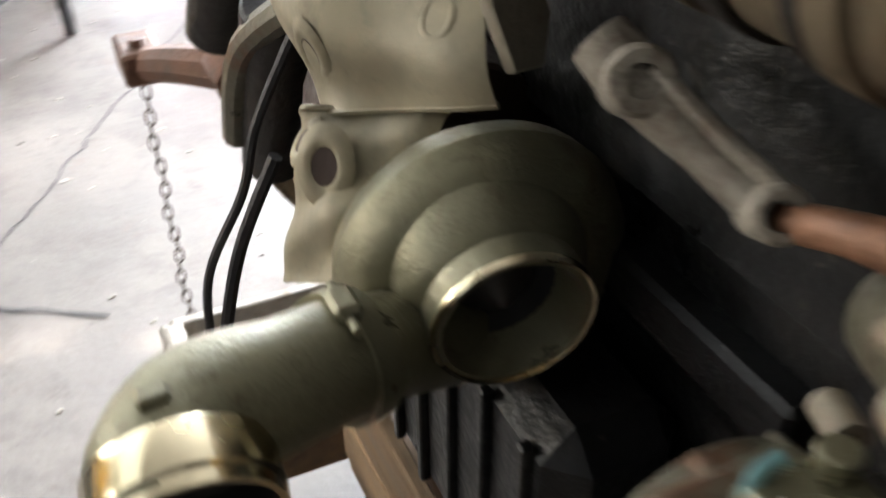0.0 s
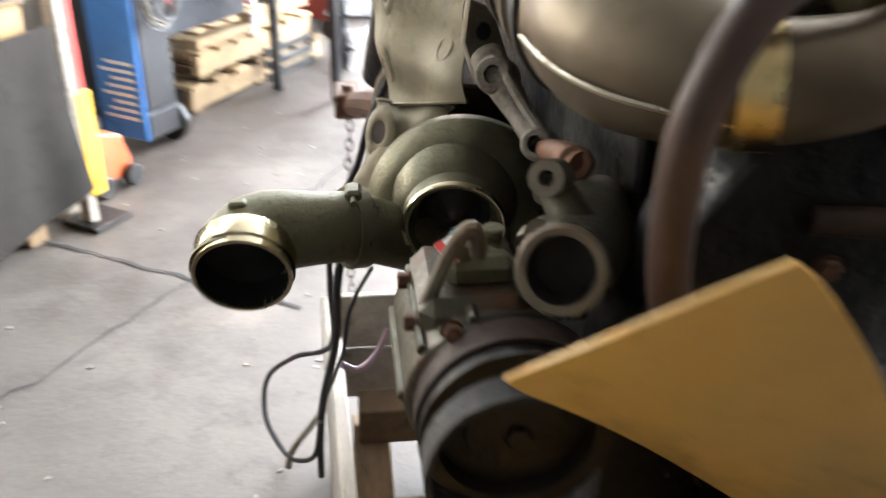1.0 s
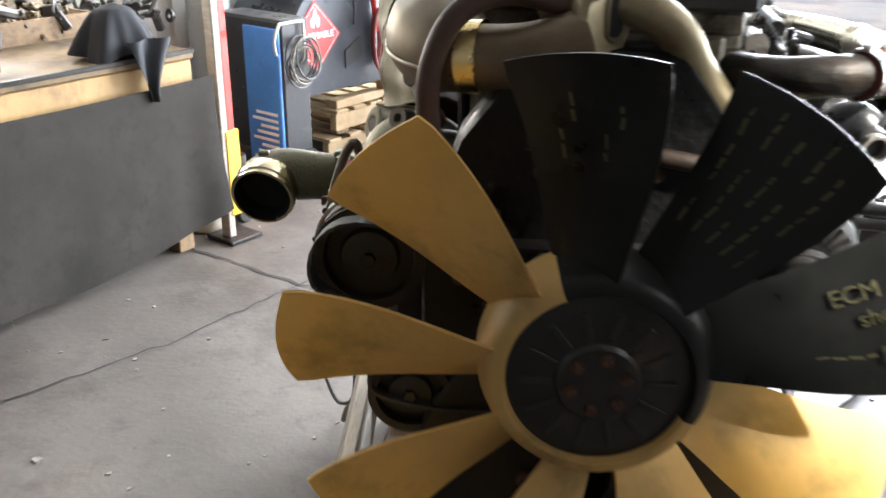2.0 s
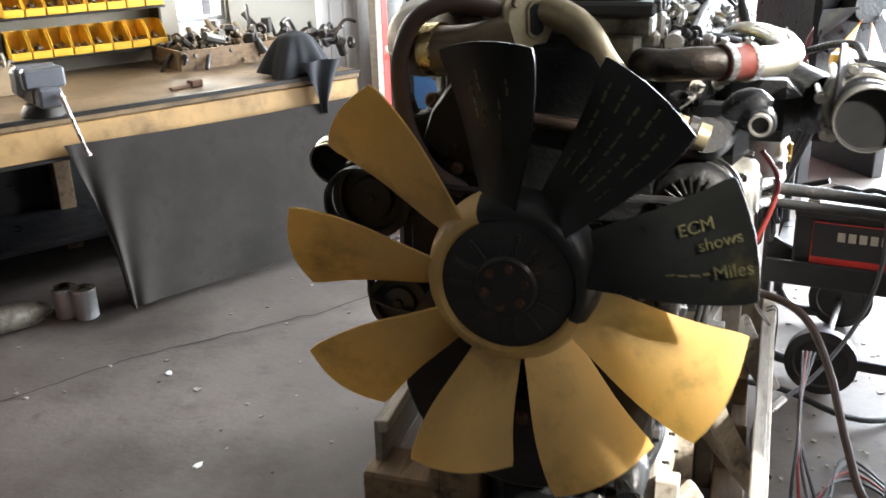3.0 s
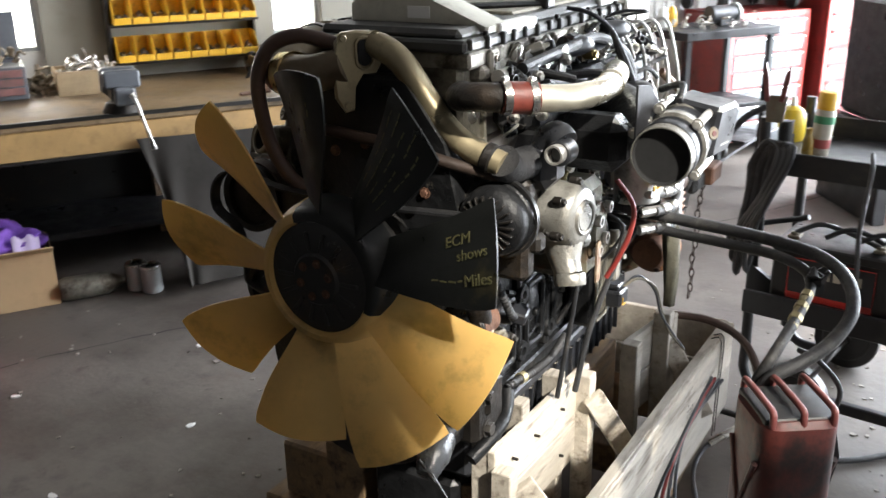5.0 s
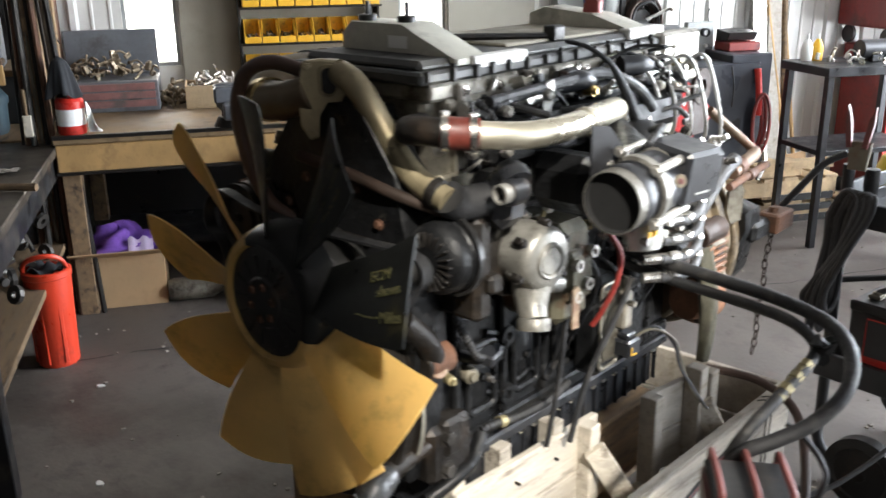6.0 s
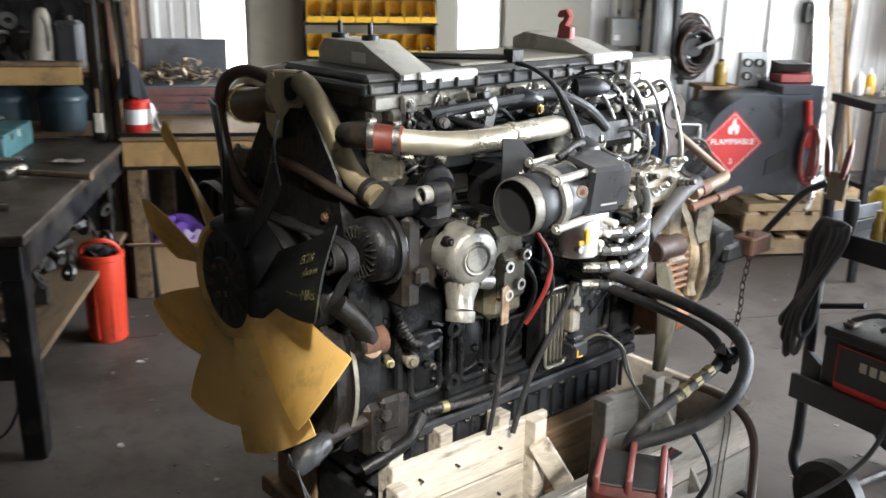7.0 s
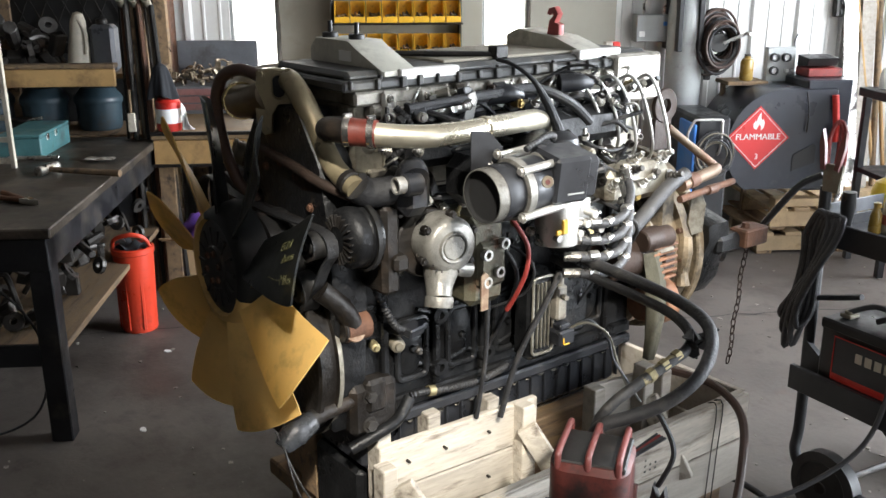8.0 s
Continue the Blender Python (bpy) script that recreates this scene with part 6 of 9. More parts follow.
for z in (0.63, 0.71):
    ep("mount_bolt", Shape().hexbolt((0.236, 0.25, z), (1, 0, 0), 0.016, 0.014), "scrapdark")
ep("mount_tube", Shape().tube([(0.21, 0.22, 0.7), (0.21, 0.12, 0.688), (0.213, 0.06, 0.675)], [0.02, 0.021, 0.022], 18), "iron", "dark steel tube at the front mount")
ep("torn_bag", Shape().tube([(0.213, 0.1, 0.682), (0.215, 0.05, 0.665), (0.22, 0.01, 0.64)], [0.026, 0.036, 0.022], 12, 5), "bag", "torn grey plastic wrap over the tube")
ep("hose_end_elbow", Shape().tube([(0.225, 0.38, 0.66), (0.24, 0.33, 0.62), (0.24, 0.27, 0.6), (0.22, 0.2, 0.57)], 0.016, 12), "block", "oily black lower pipe")

# writing in paint marker on the black blades: unreadable strokes as bars
rnd = random.Random(11)


def on_blade(k, u, v):
    base = PHASE + 40 * k
    r = 0.136 + 0.269 * u
    e = u ** 0.9
    start = base + 1.0 * (1 - e) - 2.5 * math.sin(math.pi * u)
    width = 26.5 * (0.9 + 0.1 * e) + 7.0 * (1 - e)
    a = radians(start + width * v)
    y = (2 * v - 1) * 0.045 * (0.75 + 0.25 * e) - 0.012 * math.sin(math.pi * v) * (0.4 + u) + 0.008 * (1 - u)
    return Vector((r * math.cos(a), y - 0.0012, HUB.z + r * math.sin(a)))


for k, lines in ((0, ((0.3, 0.48, 0.74),)),
                 (1, tuple((v, u, u + 0.13 + 0.07 * ((i + j) % 2)) for i, v in enumerate((0.86, 0.7, 0.54, 0.38, 0.22)) for j, u in enumerate((0.3, 0.53, 0.76)) if u + 0.2 < 1.0)),
                 (2, ((0.72, 0.55, 0.7), (0.62, 0.72, 0.86), (0.4, 0.55, 0.68), (0.3, 0.7, 0.8)))):
    for v, u0, u1 in lines:
        at = u0
        while at < u1 - 0.02:
            end = min(u1, at + rnd.uniform(0.035, 0.075))
            h = rnd.uniform(0.006, 0.013)
            tilt = rnd.uniform(-0.012, 0.012)
            bar = Shape().sheet(lambda a, c: on_blade(k, at + (end - at) * a, v + tilt * a + h * (2 * c - 1)), 4, 1, 0.0006)
            ep("marker_bar", bar, "marker", "dull yellow paint-marker bar", fan)
            at = end + rnd.uniform(0.012, 0.02)

# ---- crate, can, chain and cables round the engine ----
crate = thing("wooden_crate", "rough wooden shipping crate holding the engine, open on top", "crate", pose(0, 0, 0))


def cpart(name, shape, material="greywood", label="", parent=None):
    return part(name, shape, M[material], parent or crate, label)


def plank(a, b, width, thick, material="greywood", name="plank"):
    """A board standing on edge between two points in plan; a, b are its lower corners."""
    a, b = Vector(a), Vector(b)
    d = b - a
    m = Matrix.Translation(a) @ Matrix.Rotation(math.atan2(d.y, d.x), 4, "Z")
    return cpart(name, Shape().box((0, -thick / 2, 0), (Vector((d.x, d.y)).length, thick / 2, width), 0.003, m), material)


for z in (0.145, 0.298):
    plank((0.46, 0.17, z), (0.492, 1.5, z), 0.148, 0.022, "palewood" if z > 0.2 else "greywood", "side_board")
    plank((-0.45, 0.42, z), (-0.5, 1.5, z), 0.148, 0.022, "greywood", "side_board")
plank((0.447, 0.165, 0.415), (0.478, 1.49, 0.415), 0.034, 0.03, "palewood", "top_rail")
plank((-0.437, 0.42, 0.415), (-0.487, 1.49, 0.415), 0.034, 0.03, "palewood", "top_rail")
for z in (0.145, 0.298):
    plank((-0.49, 1.5, z), (0.48, 1.5, z), 0.148, 0.022, "greywood", "end_board")
plank((0.18, 0.4, 0.03), (0.45, 0.4, 0.03), 0.16, 0.024, "darkwood", "end_board")
plank((0.18, 0.385, 0.2), (0.45, 0.385, 0.2), 0.05, 0.05, "darkwood", "end_rail")
cpart("corner_post", Shape().box((0.43, 0.15, 0.02), (0.449, 0.22, 0.455), 0.003), "palewood")
# inner cradle boards with posts and slanting braces
for z, h in ((0.3, 0.12), (0.425, 0.13)):
    plank((0.235, 0.27, z), (0.258, 0.8, z), h, 0.022, "palewood", "cradle_board")
    plank((0.31, 0.98, z), (0.345, 1.2, z), h, 0.022, "greywood", "cradle_board")
    plank((-0.26, 0.3, z), (-0.26, 1.2, z), h, 0.022, "darkwood", "cradle_board")
for x, y, top in ((0.21, 0.295, 0.62), (0.275, 0.27, 0.52), (0.285, 0.735, 0.558), (0.22, 0.45, 0.6), (0.23, 0.65, 0.585), (0.335, 0.97, 0.56), (0.375, 1.14, 0.6), (0.36, 1.24, 0.55)):
    cpart("post", Shape().box((x - 0.03, y - 0.022, 0.04), (x + 0.02, y + 0.022, top), 0.003), "palewood" if y < 0.8 else "greywood")
for a, b in (((0.3, 0.3, 0.47), (0.42, 0.42, 0.2)), ((0.31, 0.72, 0.5), (0.42, 0.85, 0.22)), ((0.39, 1.14, 0.5), (0.5, 1.2, 0.25)), ((0.3, 0.95, 0.28), (0.48, 0.86, 0.12))):
    d = Vector(b) - Vector(a)
    cpart("brace", Shape().box((-0.012, -0.03, 0), (0.012, 0.03, d.length), 0.003, axis(a, b)), "palewood")
for y in (0.62, 1.02, 1.4):
    cpart("cross_beam", Shape().box((-0.43, y - 0.045, 0.1), (0.44, y + 0.045, 0.2), 0.004), "darkwood")
for x in (-0.2, 0.14):
    cpart("cradle_beam", Shape().box((x - 0.05, 0.3, 0.2), (x + 0.05, 1.25, 0.42), 0.004), "darkwood")
for x in (-0.4, 0.0, 0.4):
    cpart("skid", Shape().box((x - 0.045, 0.42, 0.0), (x + 0.045, 1.48, 0.1), 0.004), "darkwood")
cpart("front_block", Shape().box((-0.475, 0.36, 0.16), (-0.15, 0.5, 0.33), 0.008), "darkwood", "thick old timber block")
cpart("front_block", Shape().box((-0.46, 0.37, 0.02), (-0.2, 0.5, 0.1), 0.008), "darkwood")
cpart("front_plank", Shape().box((-0.53, 0.33, 0.1), (-0.1, 0.55, 0.158), 0.006), "darkwood", "old dark plank")
for y, z in ((0.35, 0.5), (0.47, 0.5), (0.62, 0.5), (0.35, 0.36), (0.62, 0.36)):
    cpart("nail", Shape().cyl((0.25 + 0.02 * (y - 0.3), y, z), (0.266 + 0.02 * (y - 0.3), y, z), 0.004, n=8), "iron")
for i in range(7):
    y = 1.02 + 0.022 * (i % 3)
    x = 0.46 + 0.032 * (y - 0.17) / 1.33 + 0.0116
    cpart("stencil_mark", Shape().box((x, y, 0.33 + 0.018 * (i // 3)), (x + 0.0012, y + 0.007, 0.336 + 0.018 * (i // 3)), 0.0003), "hub")
for y in (1.33, 1.36):
    x = 0.46 + 0.032 * (y - 0.17) / 1.33 + 0.0135
    cpart("binding_wire", Shape().tube([(x - 0.03, y, 0.452), (x + 0.002, y, 0.45), (x + 0.003, y - 0.01, 0.3), (x + 0.003, y - 0.02, 0.12)], 0.002, 6, 3), "iron", "thin dark binding wire")

strap = thing("packing_wire", "thin twisted packing wire round the crate", "wire", pose(0, 0, 0))
part("wire", Shape().tube([(0.21, 0.0, 0.68), (0.3, 0.02, 0.56), (0.4, 0.05, 0.5), (0.52, 0.12, 0.42), (0.56, 0.2, 0.3), (0.58, 0.25, 0.05), (0.6, 0.28, 0.012)], 0.0026, 6), M["scrapdark"], strap)
part("wire", Shape().tube([(0.215, 0.01, 0.675), (0.33, 0.0, 0.55), (0.41, 0.06, 0.49), (0.5, 0.13, 0.44), (0.57, 0.19, 0.3), (0.585, 0.25, 0.06), (0.59, 0.3, 0.012)], 0.0022, 6), M["scrapdark"], strap)

# chains at the rear arms
for sx in (1, -1):
    chain = thing("hanging_chain", "thin rusty chain hanging from the rear arm", "chain", pose(0.316, 1.684, 0.0) if sx > 0 else pose(-0.335, 1.72, 0.0), "chains at the rear of the engine")
    link = Shape().tube([(0, -0.006, -0.012), (0, -0.008, 0), (0, -0.006, 0.012), (0, 0, 0.017), (0, 0.006, 0.012), (0, 0.008, 0), (0, 0.006, -0.012), (0, 0, -0.017), (0, -0.006, -0.012)], 0.0021, 6, 3)
    me = mesh_of(link, "chain_link", M["rustdark"])
    top, foot = (Vector((0, 0, 0.875)), Vector((-0.01, -0.025, 0.45))) if sx > 0 else (Vector((-0.09, 0.034, 0.81)), Vector((-0.1, 0.0, 0.12)))
    count = int((top - foot).length / 0.0255)
    lean = (top - foot).normalized().to_track_quat("Z", "Y").to_matrix().to_4x4()
    for i in range(count + 1):
        ob = new("chain_link", me)
        ob.parent = chain
        ob.matrix_basis = Matrix.Translation(top.lerp(foot, i / count) + Vector((0.003 * math.sin(i), 0, 0))) @ lean @ pose(0, 0, 0, 0, 0, 90 * (i % 2) + 15)

# fluid can with three grip bars
CAN = pose(0.838, 0.419, 0.33, 0, 0, 124)
can = thing("jerry_can", "faded red jerry can with three grip bars, blackened by oil", "can", CAN)
outline = []
for cx, cy, a0 in ((0.042, 0.045, 0), (-0.042, 0.045, 90), (-0.042, -0.045, 180), (0.042, -0.045, 270)):
    for k in range(5):
        a = radians(a0 + 22.5 * k)
        outline.append((cx + 0.045 * math.cos(a), cy + 0.038 * math.sin(a)))
body = part("can_body", Shape().prism(outline, 0.44, pose(0, 0, 0.0), 0.012), M["redcan"], can)
for sy in (1, -1):
    part("pressed_cross", Shape().tube([(-0.06, sy * 0.083, 0.06), (0.06, sy * 0.083, 0.34)], 0.007, 8, smooth=False).tube([(0.06, sy * 0.083, 0.06), (-0.06, sy * 0.083, 0.34)], 0.007, 8, smooth=False), M["redcan"], body)
for y in (-0.062, 0.0, 0.062):
    part("grip_bar", Shape().tube([(-0.076, y, 0.43), (-0.075, y, 0.452), (-0.066, y, 0.462), (0.0, y, 0.464), (0.066, y, 0.462), (0.075, y, 0.452), (0.076, y, 0.43)], 0.0072, 12, 4), M["redgrip"], can, "worn pinkish-red grip bar")
part("oily_top", Shape().box((-0.07, -0.075, 0.43), (0.07, 0.075, 0.444), 0.003), M["hub"], can, "black oily hollow between the bars")
stand = thing("wooden_box", "plain dark wooden box under the can", "box", CAN @ pose(0, 0, -0.33))
for z in (0.0, 0.157):
    for y in (-0.095, 0.095):
        part("slat", Shape().box((-0.11, y - 0.01, z), (0.11, y + 0.01, z + 0.153), 0.003), M["darkwood"], stand)
    for x in (-0.1, 0.1):
        part("slat", Shape().box((x - 0.01, -0.084, z), (x + 0.01, 0.084, z + 0.153), 0.003), M["darkwood"], stand)
part("lid", Shape().box((-0.112, -0.108, 0.315), (0.112, 0.108, 0.33), 0.003), M["darkwood"], stand)
cl = thing("jumper_clamp", "black spring clamp hanging beside the can", "clamp", pose(0.9, 0.56, 0.5))
part("jaw", Shape().prism([(0, 0), (0.02, 0.01), (0.035, 0.1), (0.02, 0.17), (0.0, 0.12)], 0.02, pose(0, 0, 0, 90, 0, 20), 0.004), M["hub"], cl)
part("jaw", Shape().prism([(0, 0), (-0.02, 0.01), (-0.03, 0.1), (-0.02, 0.17), (0.0, 0.12)], 0.02, pose(0.01, 0.01, 0, 90, 0, 20), 0.004), M["hub"], cl)
part("spring", Shape().tube([(-0.02, 0, 0.06), (0.0, 0.015, 0.07), (0.03, 0, 0.06)], 0.006, 8), M["steel"], cl)
part("cable_tail", Shape().tube([(0.0, 0, 0.16), (0.02, 0.02, 0.24), (-0.03, 0.04, 0.29), (-0.08, 0.06, 0.3)], 0.006, 8), M["rubber"], cl)

# thick oil hoses looping out of the right side
hose = thing("oil_hose", "thick black rubber oil hose looping out of the engine", "hose", pose(0.37, 0.82, 1.0))
HP = Vector((0.37, 0.82, 1.0))
part("hose_run", Shape().tube([Vector(p) - HP for p in ((0.3, 0.8, 1.02), (0.42, 0.82, 1.0), (0.58, 0.83, 0.985), (0.72, 0.82, 0.975), (0.83, 0.78, 0.965), (0.895, 0.715, 0.94), (0.915, 0.645, 0.895), (0.885, 0.58, 0.845), (0.835, 0.525, 0.81), (0.785, 0.49, 0.775), (0.75, 0.49, 0.68), (0.74, 0.5, 0.5), (0.73, 0.52, 0.06))], 0.015, 16), M["rubber"], hose)
part("hose_run", Shape().tube([Vector(p) - HP for p in ((0.31, 0.8, 0.985), (0.45, 0.81, 0.965), (0.6, 0.81, 0.955), (0.73, 0.79, 0.95), (0.8, 0.765, 0.93), (0.815, 0.735, 0.905), (0.81, 0.66, 0.88), (0.8, 0.59, 0.855), (0.78, 0.52, 0.81), (0.755, 0.51, 0.74), (0.755, 0.525, 0.6), (0.755, 0.54, 0.06))], 0.0125, 14), M["rubber"], hose)
C0, C1 = Vector((0.8135, 0.715, 0.9)) - HP, Vector((0.8025, 0.6, 0.859)) - HP
for k, r in enumerate((0.0145, 0.012, 0.0155, 0.0125, 0.016, 0.013)):
    part("hose_coupling", Shape().cyl(C0.lerp(C1, k / 6), C0.lerp(C1, (k + 1) / 6), r, n=6 if r > 0.014 else 16), M["brassdull"], hose, "dull brass hose coupling")
rnd = random.Random(3)
for i in range(9):
    c = Vector((0.822, 0.755, 0.92)) - HP + Vector((rnd.uniform(-0.012, 0.012), rnd.uniform(-0.02, 0.02), rnd.uniform(-0.02, 0.015)))
    part("tape_strand", Shape().tube([c, c + Vector((rnd.uniform(-0.035, 0.035), rnd.uniform(-0.035, 0.035), rnd.uniform(-0.04, 0.03)))], [0.016, 0.003], 6, 2, smooth=False), M["hub"], hose, "frayed black tape strand")
glove = thing("work_glove", "grey-brown canvas glove hanging beside the housing", "glove", pose(0.36, 1.14, 0.62))


def glove_f(u, v):
    a = 2 * math.pi * v
    r = 0.035 + 0.015 * math.sin(math.pi * u) + 0.006 * math.sin(5 * a + 7 * u)
    return (0.02 * u + r * 0.45 * math.cos(a), 0.03 * math.sin(3 * u) + r * math.sin(a) * (1 - 0.55 * u), 0.33 - 0.33 * u)


part("glove_body", Shape().sheet(glove_f, 12, 16), M["canvas"], glove, sharp=80)
wires = thing("wiring_harness", "loose twisted bundle of black and grey wires", "wire", pose(0.37, 0.82, 0.0))


def wire(pts, r=0.005, material="rubber"):
    part("wire", Shape().tube([Vector(p) - Vector((0.37, 0.82, 0.0)) for p in pts], r, 6, 5), M[material], wires)


for k in range(2):
    wire([(0.33, 0.85 + 0.006 * k, 0.77), (0.36, 0.89 + 0.008 * k, 0.79 + 0.006 * k), (0.395, 0.94, 0.755 - 0.01 * k), (0.41, 0.965 - 0.012 * k, 0.68), (0.43, 0.985, 0.61 + 0.01 * k), (0.47, 1.01, 0.553)], 0.0038, ("castpale", "greyhose")[k])
for k in range(4):
    o = 0.02 * k
    wire([(0.56 + o * 0.5, 0.98, 0.5), (0.55, 0.7 + o, 0.42), (0.54 + o, 0.55, 0.3), (0.6 + o, 0.6, 0.12), (0.68, 0.75 - o, 0.03), (0.8 + o, 0.9, 0.012 + 0.006 * k), (0.86, 1.05 + o, 0.012), (0.74, 1.15 + 2 * o, 0.012), (0.62 + o, 1.0, 0.012)], 0.0045, ("rubber", "redwire", "greyhose", "rubber")[k])

hoses_floor = thing("floor_hose", "long brown rubber hose curving over the crate to the floor", "hose", pose(0.5, 1.3, 0))


def fh_(pts, r, material):
    part("hose_run", Shape().tube([Vector(p) - Vector((0.5, 1.3, 0)) for p in pts], r, 10, 6), M[material], hoses_floor)


fh_([(0.3, 1.34, 0.5), (0.45, 1.38, 0.49), (0.58, 1.35, 0.44), (0.66, 1.25, 0.32), (0.72, 1.12, 0.15), (0.78, 1.02, 0.03), (0.9, 0.98, 0.014), (1.05, 1.05, 0.014), (1.2, 1.2, 0.014)], 0.013, "brownhose")
fh_([(0.35, 1.6, 0.06), (0.55, 1.58, 0.06), (0.75, 1.5, 0.03), (0.9, 1.55, 0.014), (1.1, 1.75, 0.014), (1.4, 2.1, 0.014)], 0.011, "rubber")

# cables on the turbocharger side
lc = thing("loose_cable", "black rubber cables looping from the turbocharger side to the crate", "cable", pose(-0.5, 1.0, 0))


def lcab(pts, r=0.007, material="rubber"):
    part("cable", Shape().tube([Vector(p) - Vector((-0.5, 1.0, 0)) for p in pts], r, 8, 6), M[material], lc)


lcab([(-0.36, 0.9, 1.2), (-0.4, 0.93, 1.1), (-0.42, 0.945, 1.02), (-0.467, 0.979, 0.9), (-0.475, 1.02, 0.75), (-0.48, 1.06, 0.6), (-0.56, 1.2, 0.48), (-0.63, 1.3, 0.36), (-0.647, 1.319, 0.244), (-0.62, 1.27, 0.2), (-0.581, 1.208, 0.196), (-0.53, 1.14, 0.26), (-0.51, 1.08, 0.4)], 0.0055)
lcab([(-0.38, 0.95, 1.05), (-0.43, 0.97, 0.93), (-0.46, 1.0, 0.78), (-0.47, 1.04, 0.62), (-0.5, 1.1, 0.45), (-0.515, 1.16, 0.3), (-0.52, 1.2, 0.15)], 0.008)
lcab([(-0.4, 1.0, 0.8), (-0.44, 1.03, 0.7), (-0.46, 1.08, 0.56), (-0.5, 1.1, 0.44)], 0.004)
lcab([(-0.37, 1.02, 0.66), (-0.396, 1.05, 0.576), (-0.43, 1.06, 0.54), (-0.46, 1.05, 0.56)], 0.007, "purplehose")
grab = thing("metal_hook", "pale steel rod lying against the crate", "rod", pose(-0.5, 1.515, 0))
part("hook_bar", Shape().tube([(0.0, 0.0, 0.12), (-0.05, -0.06, 0.09), (-0.096, -0.111, 0.058), (-0.11, -0.125, 0.012)], 0.009, 8), M["castpale"], grab)

# ---- workbench along the wall ----
bench = thing("workbench", "long heavy wooden workbench with an oil-darkened top", "workbench", room(-0.85, -0.6) @ Matrix.Diagonal((0.92, 1.04, 1.0588, 1)))
part("bench_top", Shape().box((0, 0.0, 0.815), (2.5, 1.1, 0.85), 0.006), M["benchtop"], bench)
part("front_skirt", Shape().box((0.01, 0.012, 0.69), (2.49, 0.05, 0.812), 0.004), M["benchedge"], bench, "ochre-stained wooden front board")
part("steel_edge", Shape().box((0.0, -0.006, 0.838), (2.5, 0.012, 0.856), 0.002).box((0.0, 0.0, 0.678), (2.5, 0.02, 0.692), 0.002), M["iron"], bench, "worn steel edging")
for x in (0.06, 1.2, 2.4):
    for y in (0.1, 1.0):
        part("leg", Shape().box((x - 0.045, y - 0.045, 0), (x + 0.045, y + 0.045, 0.815), 0.004), M["darkwood"], bench)
# shelf and rear panel coloured black to paint the shade under the bench
part("lower_shelf", Shape().box((0.02, 0.5, 0.18), (2.48, 1.05, 0.21), 0.003), M["blacksteel"], bench)
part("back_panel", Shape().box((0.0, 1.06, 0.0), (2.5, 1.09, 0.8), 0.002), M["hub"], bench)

cloth = thing("hanging_cloth", "grey cloth hung along the bench front, bunched at one end", "cloth", room(0.04, -0.6) @ Matrix.Diagonal((0.92, 1, 1.07, 1)))


def cloth_f(u, v):
    # u along the bench, v downwards
    left = -0.045 + 0.17 * v + 0.03 * math.sin(math.pi * v)
    x = left + (1.6 - left) * (u ** (1.0 + 0.9 * v))
    sag = 0.012 * math.sin(math.pi * u) * (1 - v)
    z = 0.735 - sag - v * (0.69 - sag - 0.16 * max(0.0, u - 0.62) ** 2 * 6)
    bunch = math.exp(-6 * u)
    y = -0.03 - 0.04 * v * v - 0.03 * math.sin(30 * u ** 0.6 + 3 * v) * (0.2 + v) * (0.05 + 0.95 * bunch ** 2) - 0.022 * math.sin(40 * u) * v * max(0.0, u - 0.86) * 7 - 0.02 * math.sin(5 * u + 2 * v) * v - 0.012 * math.sin(7 * v + 4 * u) * math.sin(math.pi * u) * v
    return (x, y, z)


part("cloth_sheet", Shape().sheet(cloth_f, 90, 30, 0.002), M["cloth"], cloth, sharp=80)

vise = thing("bench_vise", "grey steel bench vise with a long handle bar", "vise", room(-0.03, -0.54, 0.9))
part("vise_base", Shape().cyl((0, 0, 0), (0, 0, 0.05), 0.09, 0.07, 24).box((-0.05, -0.09, 0.05), (0.06, 0.12, 0.13), 0.015), M["iron"], vise)
part("fixed_jaw", Shape().box((-0.08, 0.0, 0.12), (0.08, 0.05, 0.2), 0.01).box((-0.07, 0.04, 0.06), (0.07, 0.16, 0.19), 0.025), M["greyblue"], vise)
part("moving_jaw", Shape().box((-0.08, -0.1, 0.12), (0.08, -0.05, 0.2), 0.01).box((-0.045, -0.15, 0.05), (0.045, 0.0, 0.13), 0.01), M["greyblue"], vise)
part("handle_bar", Shape().tube([(0.03, -0.17, 0.1), (0.09, -0.18, -0.14)], 0.008, 10, smooth=False).cyl((0.022, -0.168, 0.105), (0.036, -0.172, 0.085), 0.013, n=12).cyl((0.09, -0.18, -0.13), (0.092, -0.18, -0.15), 0.012, n=12), M["steel"], vise)


def drape(name, label, m, w, h, material, seed):
    t = thing(name, label, "cloth", m)

    def f(u, v):
        a = 2 * math.pi * u
        r = w * (0.35 + 0.65 * v) * (1 + 0.16 * math.sin(5 * a + seed) * v + 0.07 * math.sin(11 * a + 2 * seed) * v)
        return (r * math.cos(a), r * 0.8 * math.sin(a), h * (1 - v ** 1.6) + 0.015 * math.sin(3 * a) * v + 0.012)
    part("folds", Shape().sheet(f, 60, 14).sheet(lambda u, v: (w * 0.35 * v * math.cos(2 * math.pi * u), w * 0.28 * v * math.sin(2 * math.pi * u), h + 0.012 + 0.02 * (1 - v)), 20, 4), M[material], t, sharp=80)
    return t


